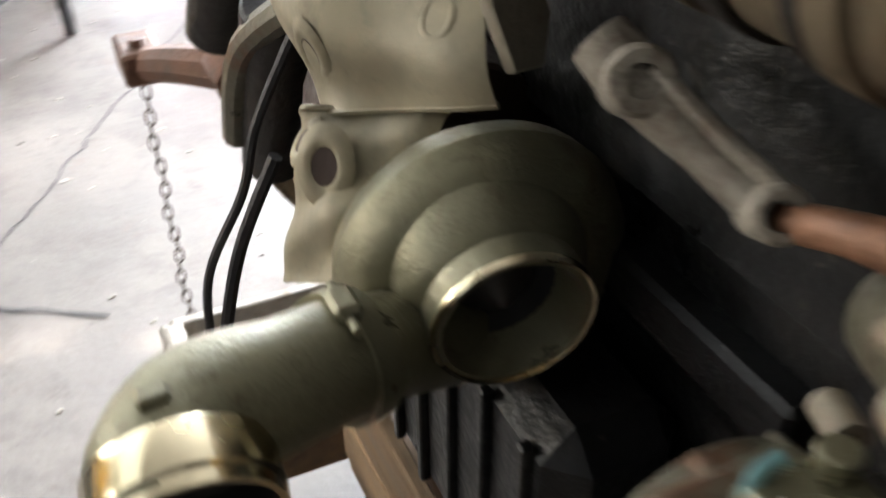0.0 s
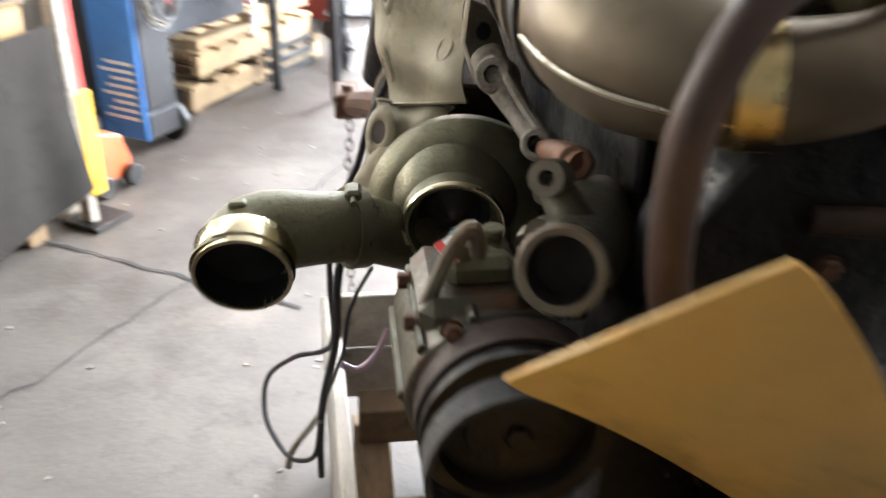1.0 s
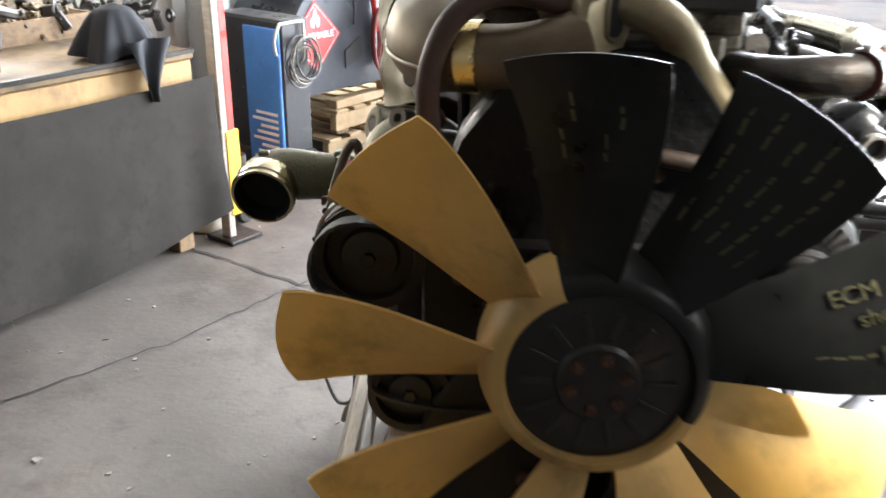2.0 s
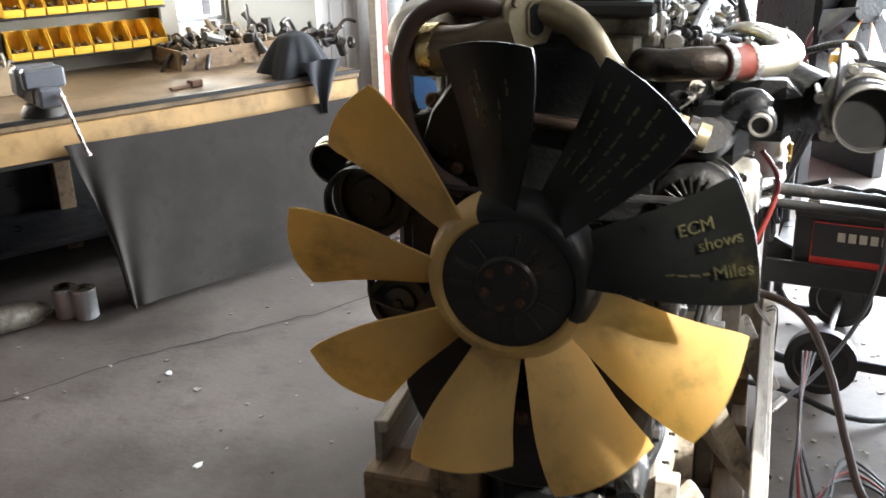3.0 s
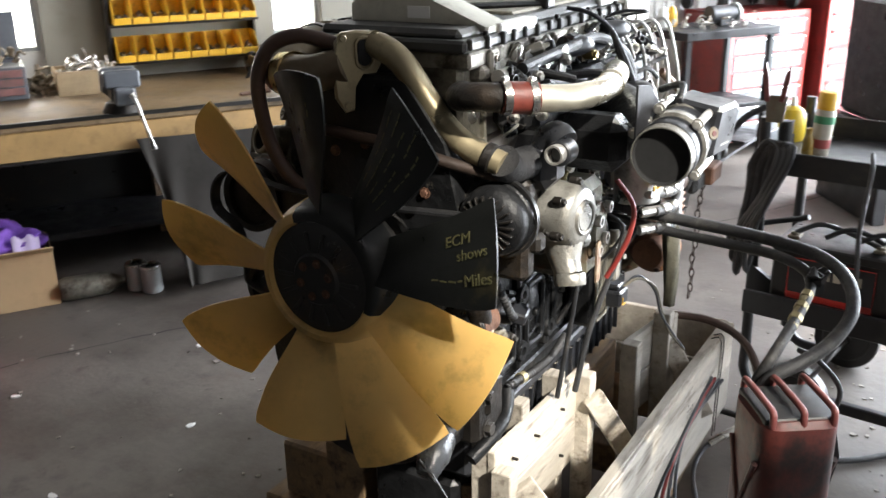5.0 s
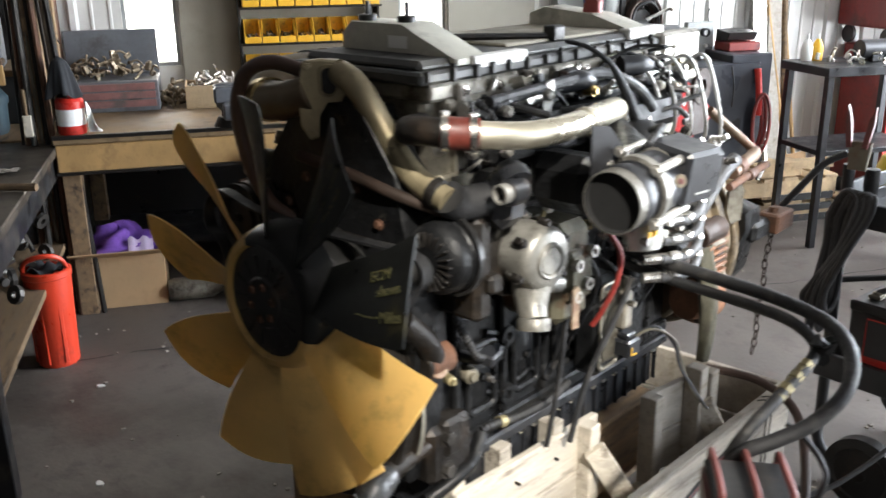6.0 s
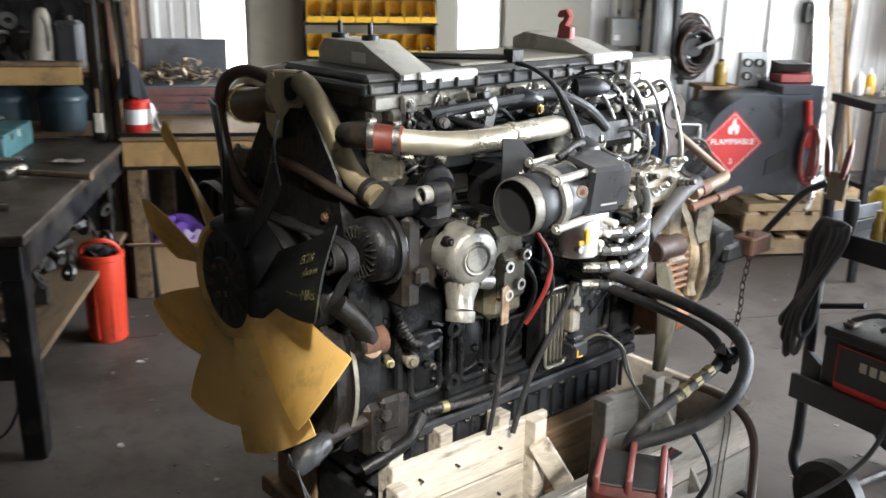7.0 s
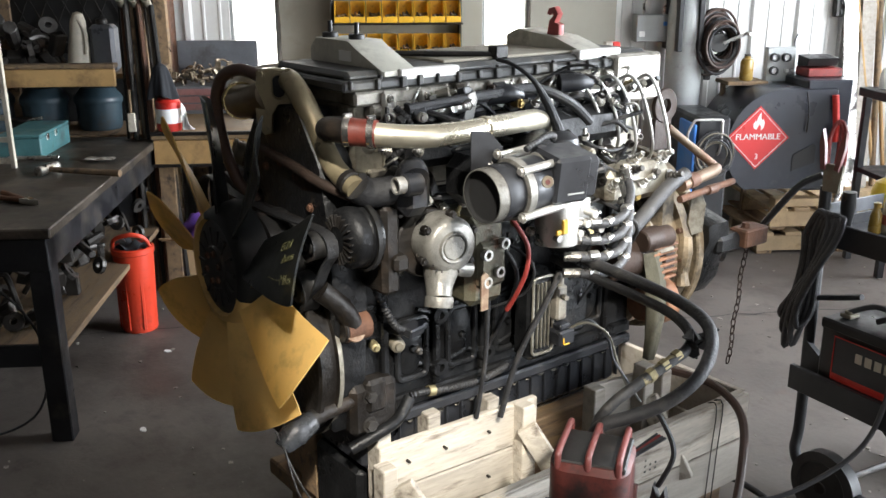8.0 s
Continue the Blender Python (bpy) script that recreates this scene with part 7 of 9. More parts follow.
dr = drape("draped_cloth", "dark cloth thrown over a tool on the bench", room(1.17, -0.48, 0.9), 0.17, 0.18, "darkcloth", 1.0)
part("hanging_corner", Shape().sheet(lambda u, v: (-0.06 + 0.2 * u * (1 - 0.85 * v) + 0.09 * v, -0.16 - 0.018 * math.sin(9 * u + 3 * v), 0.08 - 0.25 * v), 14, 14, 0.002), M["darkcloth"], dr, sharp=80)
wr = thing("pipe_wrench", "small rusty tool lying on the bench", "tool", room(0.614, -0.42, 0.902, 15))
part("shank", Shape().box((-0.07, -0.012, 0), (0.05, 0.012, 0.015), 0.004), M["rust"], wr)
part("tool_jaw", Shape().prism([(0.04, -0.02), (0.09, -0.03), (0.1, 0.0), (0.08, 0.03), (0.06, 0.01), (0.04, 0.02)], 0.03, pose(0, 0, 0), 0.003), M["rust"], wr)

# bins on the wall
rack = thing("bin_rack", "steel rack of yellow plastic parts bins above the bench", "rack", room(0.09, 0.39, 1.0) @ Matrix.Diagonal((0.85, 1, 0.95, 1)))
for z in (0.0, 0.21, 0.42, 0.63):
    part("rack_shelf", Shape().box((-0.02, -0.06, z - 0.012), (0.94, 0.16, z), 0.002), M["iron"], rack)
for x in (-0.02, 0.92):
    part("rack_side", Shape().box((x, 0.0, -0.05), (x + 0.015, 0.16, 0.85), 0.002), M["iron"], rack)


def bin_shape():
    s = Shape()
    w, d = 0.106, 0.17
    s.box((0, 0, 0), (w, d, 0.006), 0.001)
    s.box((0, d - 0.005, 0.006), (w, d, 0.13), 0.001)
    s.box((0, 0, 0.006), (w, 0.006, 0.038), 0.002)
    for x in (0, w - 0.004):
        s.prism([(0.006, 0.006), (d - 0.005, 0.006), (d - 0.005, 0.13), (0.08, 0.13), (0.035, 0.085), (0.006, 0.04)], 0.004, pose(x, 0, 0) @ Matrix(((0, 0, 1, 0), (1, 0, 0, 0), (0, 1, 0, 0), (0, 0, 0, 1))))
    return s


bin_mesh = mesh_of(bin_shape(), "parts_bin", M["binyellow"])
rnd = random.Random(8)
heap_meshes = []
for k in range(3):
    s = Shape()
    for i in range(16):
        p = Vector((rnd.uniform(0.015, 0.09), rnd.uniform(0.02, 0.14), rnd.uniform(0.01, 0.05)))
        d = Vector((rnd.uniform(-1, 1), rnd.uniform(-1, 1), rnd.uniform(-0.4, 0.6))).normalized()
        s.cyl(p, p + d * 0.03, 0.007, n=6)
    heap_meshes.append(mesh_of(s, "hardware", M["scrap"]))
for row in range(4):
    for i in range(8):
        b = new("parts_bin", bin_mesh)
        b.parent = rack
        b.matrix_basis = pose(0.01 + i * 0.115, -0.075, 0.004 + 0.21 * row)
        h = new("hardware", heap_meshes[(row * 3 + i * 5) % 3])
        h.parent = b


def heap(name, label, m, size, n, r, materials, seed, category="scrap"):
    """A jumble of small metal parts."""
    rr = random.Random(seed)
    s = Shape()
    for i in range(n):
        x, y = rr.uniform(0, size[0]), rr.uniform(0, size[1])
        z = rr.uniform(0, 1) ** 1.5 * size[2] * (1 - 0.6 * abs(2 * x / size[0] - 1))
        p = Vector((x, y, z + r))
        d = Vector((rr.uniform(-1, 1), rr.uniform(-1, 1), rr.uniform(-0.5, 0.7))).normalized()
        k = rr.random()
        if k < 0.45:
            s.cyl(p, p + d * rr.uniform(1.5, 6) * r, r * rr.uniform(0.4, 1), n=8)
        elif k < 0.7:
            s.lathe([(r * 0.5, 0), (r * 1.3, 0), (r * 1.3, r * 0.6), (r * 0.5, r * 0.6)], axis(p, p + d), 10, True)
        elif k < 0.85:
            s.tube([p, p + d * 3 * r + Vector((0, 0, 2 * r)), p + d * 6 * r], r * 0.4, 6, 4)
        else:
            s.box((-r, -r * 1.6, -r * 0.7), (r, r * 1.6, r * 0.7), r * 0.2, axis(p, p + d))
    return solid(name, s, M[materials], label, category, m, kind="stuff")


def open_box(name, label, m, size, material, category="box"):
    t = thing(name, label, category, m)
    a, b, c = size
    part("base", Shape().box((0, 0, 0), (a, b, 0.01), 0.001), M[material], t)
    for y in (0, b - 0.012):
        part("long_side", Shape().box((0, y, 0.01), (a, y + 0.012, c), 0.002), M[material], t)
    for x in (0, a - 0.012):
        part("short_side", Shape().box((x, 0.012, 0.01), (x + 0.012, b - 0.012, c), 0.002), M[material], t)
    return t


open_box("parts_box", "small wooden box full of metal parts on the bench", room(-0.25, 0.03, 0.9), (0.3, 0.26, 0.12), "wood")
heap("bench_scrap", "long low heap of brown used parts at the back of the bench", room(0.8, 0.02, 0.9), (1.05, 0.36, 0.16), 110, 0.026, "scrapdark", 61)
heap("small_parts", "jumble of bright small metal parts in the box", room(-0.22, 0.06, 0.95), (0.24, 0.2, 0.14), 60, 0.014, "scrapbright", 4)
open_box("parts_tray", "grimy wooden tray on the bench", room(0.8, 0.02, 0.9), (0.6, 0.36, 0.1), "darkwood", "tray")
heap("small_parts", "heap of oily small metal parts in the tray", room(0.83, 0.05, 0.92), (0.52, 0.3, 0.16), 150, 0.015, "scrap", 6)
heap("small_parts", "scattered metal parts at the back of the bench", room(-0.37, 0.1, 0.9), (0.11, 0.25, 0.1), 50, 0.014, "scrap", 9)
ch = thing("tool_chest", "grey steel tool chest with red drawer lines and open lid", "tool chest", room(-0.87, 0.05, 0.9) @ Matrix.Diagonal((0.87, 1, 0.8, 1)))
part("chest_body", Shape().box((0, 0, 0), (0.56, 0.35, 0.2), 0.006), M["greyblue"], ch)
part("open_lid", Shape().box((0, 0.33, 0.2), (0.56, 0.35, 0.5), 0.004), M["greyblue"], ch)
for z in (0.03, 0.085, 0.14):
    part("drawer", Shape().box((0.02, -0.008, z), (0.54, 0.002, z + 0.045), 0.002), M["redgrey"], ch)
heap("hand_tools", "jumble of hand tools heaped in the open chest", room(-0.85, 0.09, 1.06), (0.44, 0.22, 0.12), 70, 0.014, "scrap", 12, "tools")
ex = thing("cleaner_tub", "red and white plastic tub with a dark cloth over it", "tub", room(-0.765, -0.5, 0.9) @ Matrix.Diagonal((0.85, 0.85, 0.85, 1)))
part("tub_body", Shape().lathe([(0, 0), (0.07, 0), (0.075, 0.01), (0.075, 0.18), (0.06, 0.2), (0, 0.2)], pose(0, 0, 0), 24), M["red"], ex)
part("tub_label", Shape().lathe([(0.0765, 0.05), (0.0765, 0.14)], pose(0, 0, 0), 24), M["white"], ex)
part("paper_wad", Shape().sheet(lambda u, v: (0.09 + 0.07 * u, -0.05 + 0.05 * math.sin(7 * u) * v, 0.01 + 0.16 * (1 - u) * (1 + 0.2 * math.sin(9 * v + 3 * u)) * v), 10, 8), M["white"], ex, "crumpled white paper")
drape("shop_rag", "dark rag hanging over the tub", room(-0.785, -0.52, 1.07), 0.075, 0.16, "darkcloth", 2.0)
for k, (u, v) in enumerate(((-0.06, -0.46), (0.0, -0.53))):
    tin = thing("paint_tin", "dented pale paint tin under the bench", "tin", room(u, v, 0.0), "tins under the bench")
    part("tin_body", Shape().cyl((0, 0, 0), (0, 0, 0.13), 0.05, n=20), M["greybox"], tin)
    part("tin_lid", Shape().lathe([(0.0, 0.132), (0.044, 0.132), (0.052, 0.138), (0.052, 0.126)], None, 20), M["steel"], tin)
fl = thing("steel_flask", "greasy cylinder lying on the floor under the bench", "cylinder", room(-0.42, -0.46, 0.06))
part("flask_body", Shape().lathe([(0, 0), (0.05, 0.004), (0.058, 0.03), (0.058, 0.22), (0.03, 0.27), (0.018, 0.3), (0, 0.3)], pose(0, 0, 0, 0, 90, 0), 20), M["dirtyalu"], fl)

# windows in the back wall
for k, u in enumerate(WINDOWS):
    w = thing(f"window_{k + 1}", "narrow white-framed workshop window, blown out by daylight", "window", room(u, WALL_V), kind="structure")
    for x in (-0.15, 0.13):
        part("window_frame", Shape().box((x, 0.02, 1.07), (x + 0.02, 0.12, 2.2), 0.002), M["greybox"], w)
    for z in (1.07, 2.18):
        part("window_frame", Shape().box((-0.13, 0.02, z), (0.13, 0.12, z + 0.02), 0.002), M["greybox"], w)
# raised ribs of the wall sheet
rib = Shape().prism([(-0.03, 0), (-0.015, -0.022), (0.015, -0.022), (0.03, 0)], WALL_H, pose(0, 0, 0))
rib_mesh = mesh_of(rib, "wall_rib", M["wall"])
flat = mesh_of(Shape().prism([(-0.012, 0), (-0.006, -0.006), (0.006, -0.006), (0.012, 0)], WALL_H, pose(0, 0, 0)), "wall_rib", M["wall"])
for i in range(47):
    u = U0 + 0.1 + 0.305 * i
    for du, me in ((0, rib_mesh), (0.1, flat), (0.2, flat)):
        if any(abs(u + du - c) < 0.18 for c in WINDOWS):
            continue
        ob = new("wall_rib", me)
        ob.parent = wall_back
        ob.matrix_basis = pose(u + du - (U0 - 0.2), 0, 0)
# darker inner panels behind the bench
for u0_, u1_, z0_ in ((-0.25, 1.03, 0.85), (1.34, 1.9, 0.6)):
    solid("lining_board", Shape().box((u0_, WALL_V - 0.035, z0_), (u1_, WALL_V - 0.024, 2.6), 0.001), M["wallinner"], "tan inner lining board behind the bench", "wall", ROOM, kind="structure")

# ---- tank on its pallets ----
pal = thing("wooden_pallet", "rough wooden pallets stacked under the tank", "pallet", room(2.7, -0.13))
for z0, x0, x1 in ((0.0, 0.0, 1.15), (0.155, 0.07, 1.05)):
    for y in (0.0, 0.42, 0.84):
        part("runner", Shape().box((x0, y, z0 + 0.018), (x1, y + 0.05, z0 + 0.115), 0.003), M["wood"], pal)
    for i in range(7):
        x = x0 + (x1 - x0 - 0.1) * i / 6
        part("deck_board", Shape().box((x, -0.01, z0 + 0.117), (x + 0.1, 0.9, z0 + 0.138), 0.003), M["wood"], pal)
    for x in (x0, (x0 + x1) / 2 - 0.05, x1 - 0.1):
        part("bottom_board", Shape().box((x, -0.005, z0), (x + 0.1, 0.895, z0 + 0.018), 0.003), M["darkwood"], pal)
for i, (x, y, l, z) in enumerate(((0.1, 0.02, 0.7, 0.294), (0.5, -0.02, 0.5, 0.345))):
    part("loose_board", Shape().box((x, y, z), (x + l, y + 0.09, z + 0.05), 0.004), M["wood"], pal)
tank = thing("fuel_tank", "black round-ended steel fuel tank with a red hazard sign", "tank", room(2.45, -0.12, 0.395) @ Matrix.Diagonal((0.78, 1, 0.83, 1)))
prof = [(0.86, 0.02), (0.86, 0.76)] + [(0.42 + 0.42 * math.cos(radians(a)) - 0.0, 0.345 + 0.415 * math.sin(radians(a))) for a in range(90, 271, 12)] + [(0.5, 0.02)]
prof = [(x, max(0.02, z)) for x, z in prof]
part("tank_shell", Shape().prism(prof, 0.5, pose(0, 0.5, 0, 90, 0, 0), 0.01), M["tank"], tank)
part("tank_cabinet", Shape().box((0.62, 0.02, 0.0), (0.98, 0.52, 0.82), 0.01), M["tank"], tank, "flat dark side cabinet")
part("tank_lid_handle", Shape().tube([(0.6, -0.012, 0.74), (0.62, -0.025, 0.6), (0.62, -0.02, 0.45)], 0.006, 8), M["hub"], tank)
part("vent_slot", Shape().prism([(0.54, 0.28), (0.7, 0.36), (0.72, 0.34), (0.72, 0.22), (0.54, 0.16)], 0.006, pose(0, 0.0, 0, 90, 0, 0)), M["hub"], tank)
sign = thing("hazard_sign", "red diamond hazard sign with a white flame and letters", "sign", room(2.64, -0.123, 0.735))
side = 0.152
part("sign_plate", Shape().prism([(0, -side * 1.28), (side * 1.28, 0), (0, side * 1.28), (-side * 1.28, 0)], 0.002, pose(0, 0, 0, 90, 0, 0)), M["signred"], sign)
part("sign_border", Shape().tube([(x, -0.0026, z) for x, z in ((0, -0.178), (0.178, 0), (0, 0.178), (-0.178, 0), (0, -0.178))], 0.0025, 6, smooth=False), M["white"], sign, "thin white border line")
part("flame", Shape().prism([(-0.032, 0.06), (-0.035, 0.085), (-0.022, 0.11), (-0.018, 0.095), (-0.008, 0.13), (0.008, 0.155), (0.01, 0.12), (0.02, 0.105), (0.024, 0.118), (0.034, 0.09), (0.03, 0.062), (0.015, 0.048), (0.012, 0.07), (0.0, 0.085), (-0.006, 0.068), (-0.015, 0.05)], 0.0015, pose(0, -0.002, 0, 90, 0, 0)), M["white"], sign, "white flame symbol")


def lettering(text, size, m, parent, material, name="lettering", label=""):
    cu = bpy.data.curves.new(name, "FONT")
    cu.body, cu.size, cu.extrude, cu.align_x, cu.align_y = text, size, 0.0008, "CENTER", "CENTER"
    tmp = bpy.data.objects.new("tmp_text", cu)
    scene.collection.objects.link(tmp)
    dg = bpy.context.evaluated_depsgraph_get()
    me = bpy.data.meshes.new_from_object(tmp.evaluated_get(dg))
    bpy.data.objects.remove(tmp)
    me.materials.clear()
    me.materials.append(M[material])
    ob = new(name, me)
    ob.parent = parent
    ob.matrix_basis = m
    return tagged(ob, label)


for dx in (-0.0008, 0.0008):
    lettering("FLAMMABLE", 0.052, pose(dx, -0.0035 - dx, 0.006, 90, 0, 0), sign, "white", "lettering", "white capital letters")
lettering("3", 0.05, pose(0, -0.0035, -0.115, 90, 0, 0), sign, "white", "class_number", "white class number")
for text, u, v, size in (("ECM", 0.7, 0.72, 0.03), ("shows", 0.82, 0.56, 0.028), ("Miles", 0.87, 0.3, 0.03)):
    o = on_blade(0, u, v)
    ax = (on_blade(0, u + 0.05, v) - o).normalized()
    up = on_blade(0, u, v + 0.05) - o
    nz = ax.cross(up).normalized()
    up = nz.cross(ax)
    o = o + nz * 0.003
    lettering(text, size, Matrix(((ax.x, up.x, nz.x, o.x), (ax.y, up.y, nz.y, o.y), (ax.z, up.z, nz.z, o.z), (0, 0, 0, 1))), fan, "marker", "marker_word", "dull yellow paint-marker word")
pump = thing("hand_pump", "red hand pump hose hanging on the tank", "pump", room(3.09, -0.14, 0.21))
part("pump_body", Shape().tube([(0, 0, 0.78), (0.02, -0.01, 0.6), (0.03, 0, 0.5)], 0.02, 10), M["red"], pump)
for k in range(3):
    part("hose_loop", Shape().tube([(0.03 * math.cos(a) * (1 + 0.5 * k) + 0.03, -0.02 * k, 0.45 + (0.14 + 0.02 * k) * math.sin(a)) for a in [2 * math.pi * i / 12 for i in range(13)]], 0.011, 8, 3), M["darkred"], pump)
part("nozzle", Shape().tube([(0.06, -0.03, 0.32), (0.08, -0.04, 0.2), (0.03, -0.06, 0.1)], 0.014, 8), M["steel"], pump)
hb = thing("tool_case", "open dark red metal case lying on the tank", "case", room(2.98, 0.02, 1.077) @ Matrix.Diagonal((0.65, 0.8, 0.6, 1)))
part("case_body", Shape().box((0, 0, 0), (0.34, 0.22, 0.09), 0.01), M["darkred"], hb)
part("case_lid", Shape().prism([(0, 0), (0.16, 0.02), (0.2, 0.1), (0.0, 0.12)], 0.3, pose(0.3, 0.2, 0.09, 90, 0, -90), 0.004), M["hub"], hb)
gp = thing("gauge_panel", "grey panel with four round gauges leaning on the wall", "panel", room(2.8, 0.22, 1.03) @ Matrix.Diagonal((0.63, 1, 0.63, 1)))
part("panel_plate", Shape().box((0, 0, 0), (0.3, 0.05, 0.34), 0.008), M["greybox"], gp)
for x, z in ((0.07, 0.24), (0.19, 0.24), (0.07, 0.11)):
    part("gauge_rim", Shape().lathe([(0.03, 0), (0.042, 0), (0.042, 0.03), (0.03, 0.03)], pose(x, 0, z, 90, 0, 0), 24, True), M["blacksteel"], gp)
    part("gauge_face", Shape().cyl((x, 0.0, z), (x, -0.016, z), 0.03, n=20), M["white"], gp)
part("gauge_knob", Shape().cyl((0.2, 0, 0.11), (0.2, -0.03, 0.11), 0.018, n=14).cyl((0.265, 0, 0.11), (0.265, -0.03, 0.11), 0.012, n=12), M["white"], gp)
part("power_lead", Shape().tube([(0.29, 0.02, 0.25), (0.5, 0.3, 0.4), (0.72, 0.36, 0.62), (0.86, 0.37, 0.8)], 0.006, 6), M["rubber"], gp)
ob_ = thing("oil_jug", "amber plastic oil jug half full of oil", "jug", room(2.665, 0.2, 1.045) @ Matrix.Diagonal((0.55, 0.55, 0.55, 1)))
part("jug_body", Shape().lathe([(0, 0), (0.07, 0), (0.075, 0.015), (0.075, 0.2), (0.06, 0.235), (0.035, 0.25), (0.035, 0.27), (0, 0.27)], None, 20), M["amber"], ob_)
part("jug_cap", Shape().cyl((0, 0, 0.265), (0, 0, 0.29), 0.036, n=16), M["hub"], ob_)
rs = thing("wall_bracket_shelf", "narrow plank shelf beside the tank", "shelf", room(2.35, 0.12, 0) @ Matrix.Diagonal((0.68, 0.9, 0.985, 1)))
part("shelf_board", Shape().box((0.28, 0.05, 1.03), (0.66, 0.3, 1.055), 0.003), M["darkwood"], rs)
for x in (0.3, 0.6):
    part("shelf_post", Shape().box((x, 0.2, 0), (x + 0.04, 0.24, 1.03), 0.003), M["darkwood"], rs)
reel = thing("hose_reel", "wall-mounted reel of dark red air hose", "hose reel", room(2.48, 0.27, 1.275))
rnd = random.Random(29)
for k in range(26):
    rx = rnd.uniform(0.06, 0.145)
    rz = rx * rnd.uniform(1.25, 1.45)
    ox, oz, lean = rnd.uniform(-0.012, 0.012), rnd.uniform(-0.015, 0.01), rnd.uniform(-0.05, 0.05)
    loop = [(ox + rx * math.cos(a), -0.1 + 0.0075 * k + lean * math.sin(a), oz + rz * math.sin(a) * (1 + 0.05 * math.sin(2 * a + k))) for a in [2 * math.pi * q / 18 for q in range(19)]]
    part("hose_coil", Shape().tube(loop, 0.0085, 8, 2), M[("brownhose", "rubber", "iron", "brownhose", "rustdark")[k % 5]], reel)
part("reel_drum", Shape().cyl((0, -0.06, 0), (0, 0.11, 0), 0.06, n=20), M["hub"], reel)
part("reel_arm", Shape().box((-0.02, 0.1, -0.25), (0.02, 0.13, 0.15), 0.004).box((-0.03, 0.1, -0.02), (0.03, 0.4, 0.02), 0.004), M["blacksteel"], reel)
part("reel_crank", Shape().tube([(0.0, -0.12, 0), (0.14, -0.13, 0.06), (0.14, -0.2, 0.06)], 0.012, 8, smooth=False), M["steel"], reel)
eb = thing("switch_box", "grey electrical switch box with conduit", "switch box", room(2.01, 0.42, 1.265) @ Matrix.Diagonal((0.9, 1, 0.85, 1)))
part("box_body", Shape().box((0, 0, 0), (0.26, 0.12, 0.2), 0.006), M["greybox"], eb)
part("box_switch", Shape().box((0.19, -0.012, 0.12), (0.215, 0, 0.15), 0.002), M["blue"], eb)
part("box_label", Shape().box((0.02, -0.003, 0.04), (0.06, 0, 0.08), 0.0005), M["white"], eb)
for x in (0.06, 0.21):
    part("conduit", Shape().tube([(x, 0.05, 0.2), (x, 0.05, 0.3), (x + 0.02, 0.1, 0.5), (x + 0.02, 0.12, 1.2)], 0.012, 8), M["steel"], eb)
cyl_ = thing("gas_cylinder", "tall dull grey gas cylinder standing by the wall", "gas cylinder", room(2.31, 0.36, 0) @ Matrix.Diagonal((1, 1, 1.2, 1)))
part("cylinder_body", Shape().lathe([(0, 0), (0.11, 0), (0.115, 0.02), (0.115, 1.2), (0.1, 1.3), (0.05, 1.38), (0.03, 1.42), (0, 1.42)], None, 28), M["greybox"], cyl_)
part("cylinder_valve", Shape().cyl((0, 0, 1.4), (0, 0, 1.5), 0.02, n=12).cyl((-0.04, 0, 1.47), (0.04, 0, 1.47), 0.015, n=10), M["brassdull"], cyl_)
cyl2 = thing("air_tank", "dark rounded air tank high beside the wall", "tank", room(2.3, 0.28, 1.72))
part("tank_body", Shape().lathe([(0, 0), (0.1, 0.01), (0.14, 0.06), (0.14, 0.5), (0.1, 0.56), (0, 0.57)], None, 28), M["greyblue"], cyl2)
part("tank_foot", Shape().box((-0.08, -0.05, -0.5), (-0.05, 0.3, 0.02), 0.003).box((0.05, -0.05, -0.5), (0.08, 0.3, 0.02), 0.003), M["blacksteel"], cyl2)
for k, (u, z) in enumerate(((3.35, 1.41), (3.58, 1.41))):
    sk = thing("wall_socket", "dark double socket box on the ribbed wall", "socket", room(u, WALL_V - 0.065, z), "sockets on the wall")
    part("socket_plate", Shape().box((0, 0, 0), (0.1, 0.05, 0.13), 0.006), M["iron"], sk)
    for z2 in (0.035, 0.095):
        part("socket_face", Shape().cyl((0.05, 0, z2), (0.05, -0.01, z2), 0.022, n=14), M["hub"], sk)
    part("socket_conduit", Shape().cyl((0.05, 0.03, 0.13), (0.05, 0.03, 1.6), 0.014, n=8), M["steel"], sk)
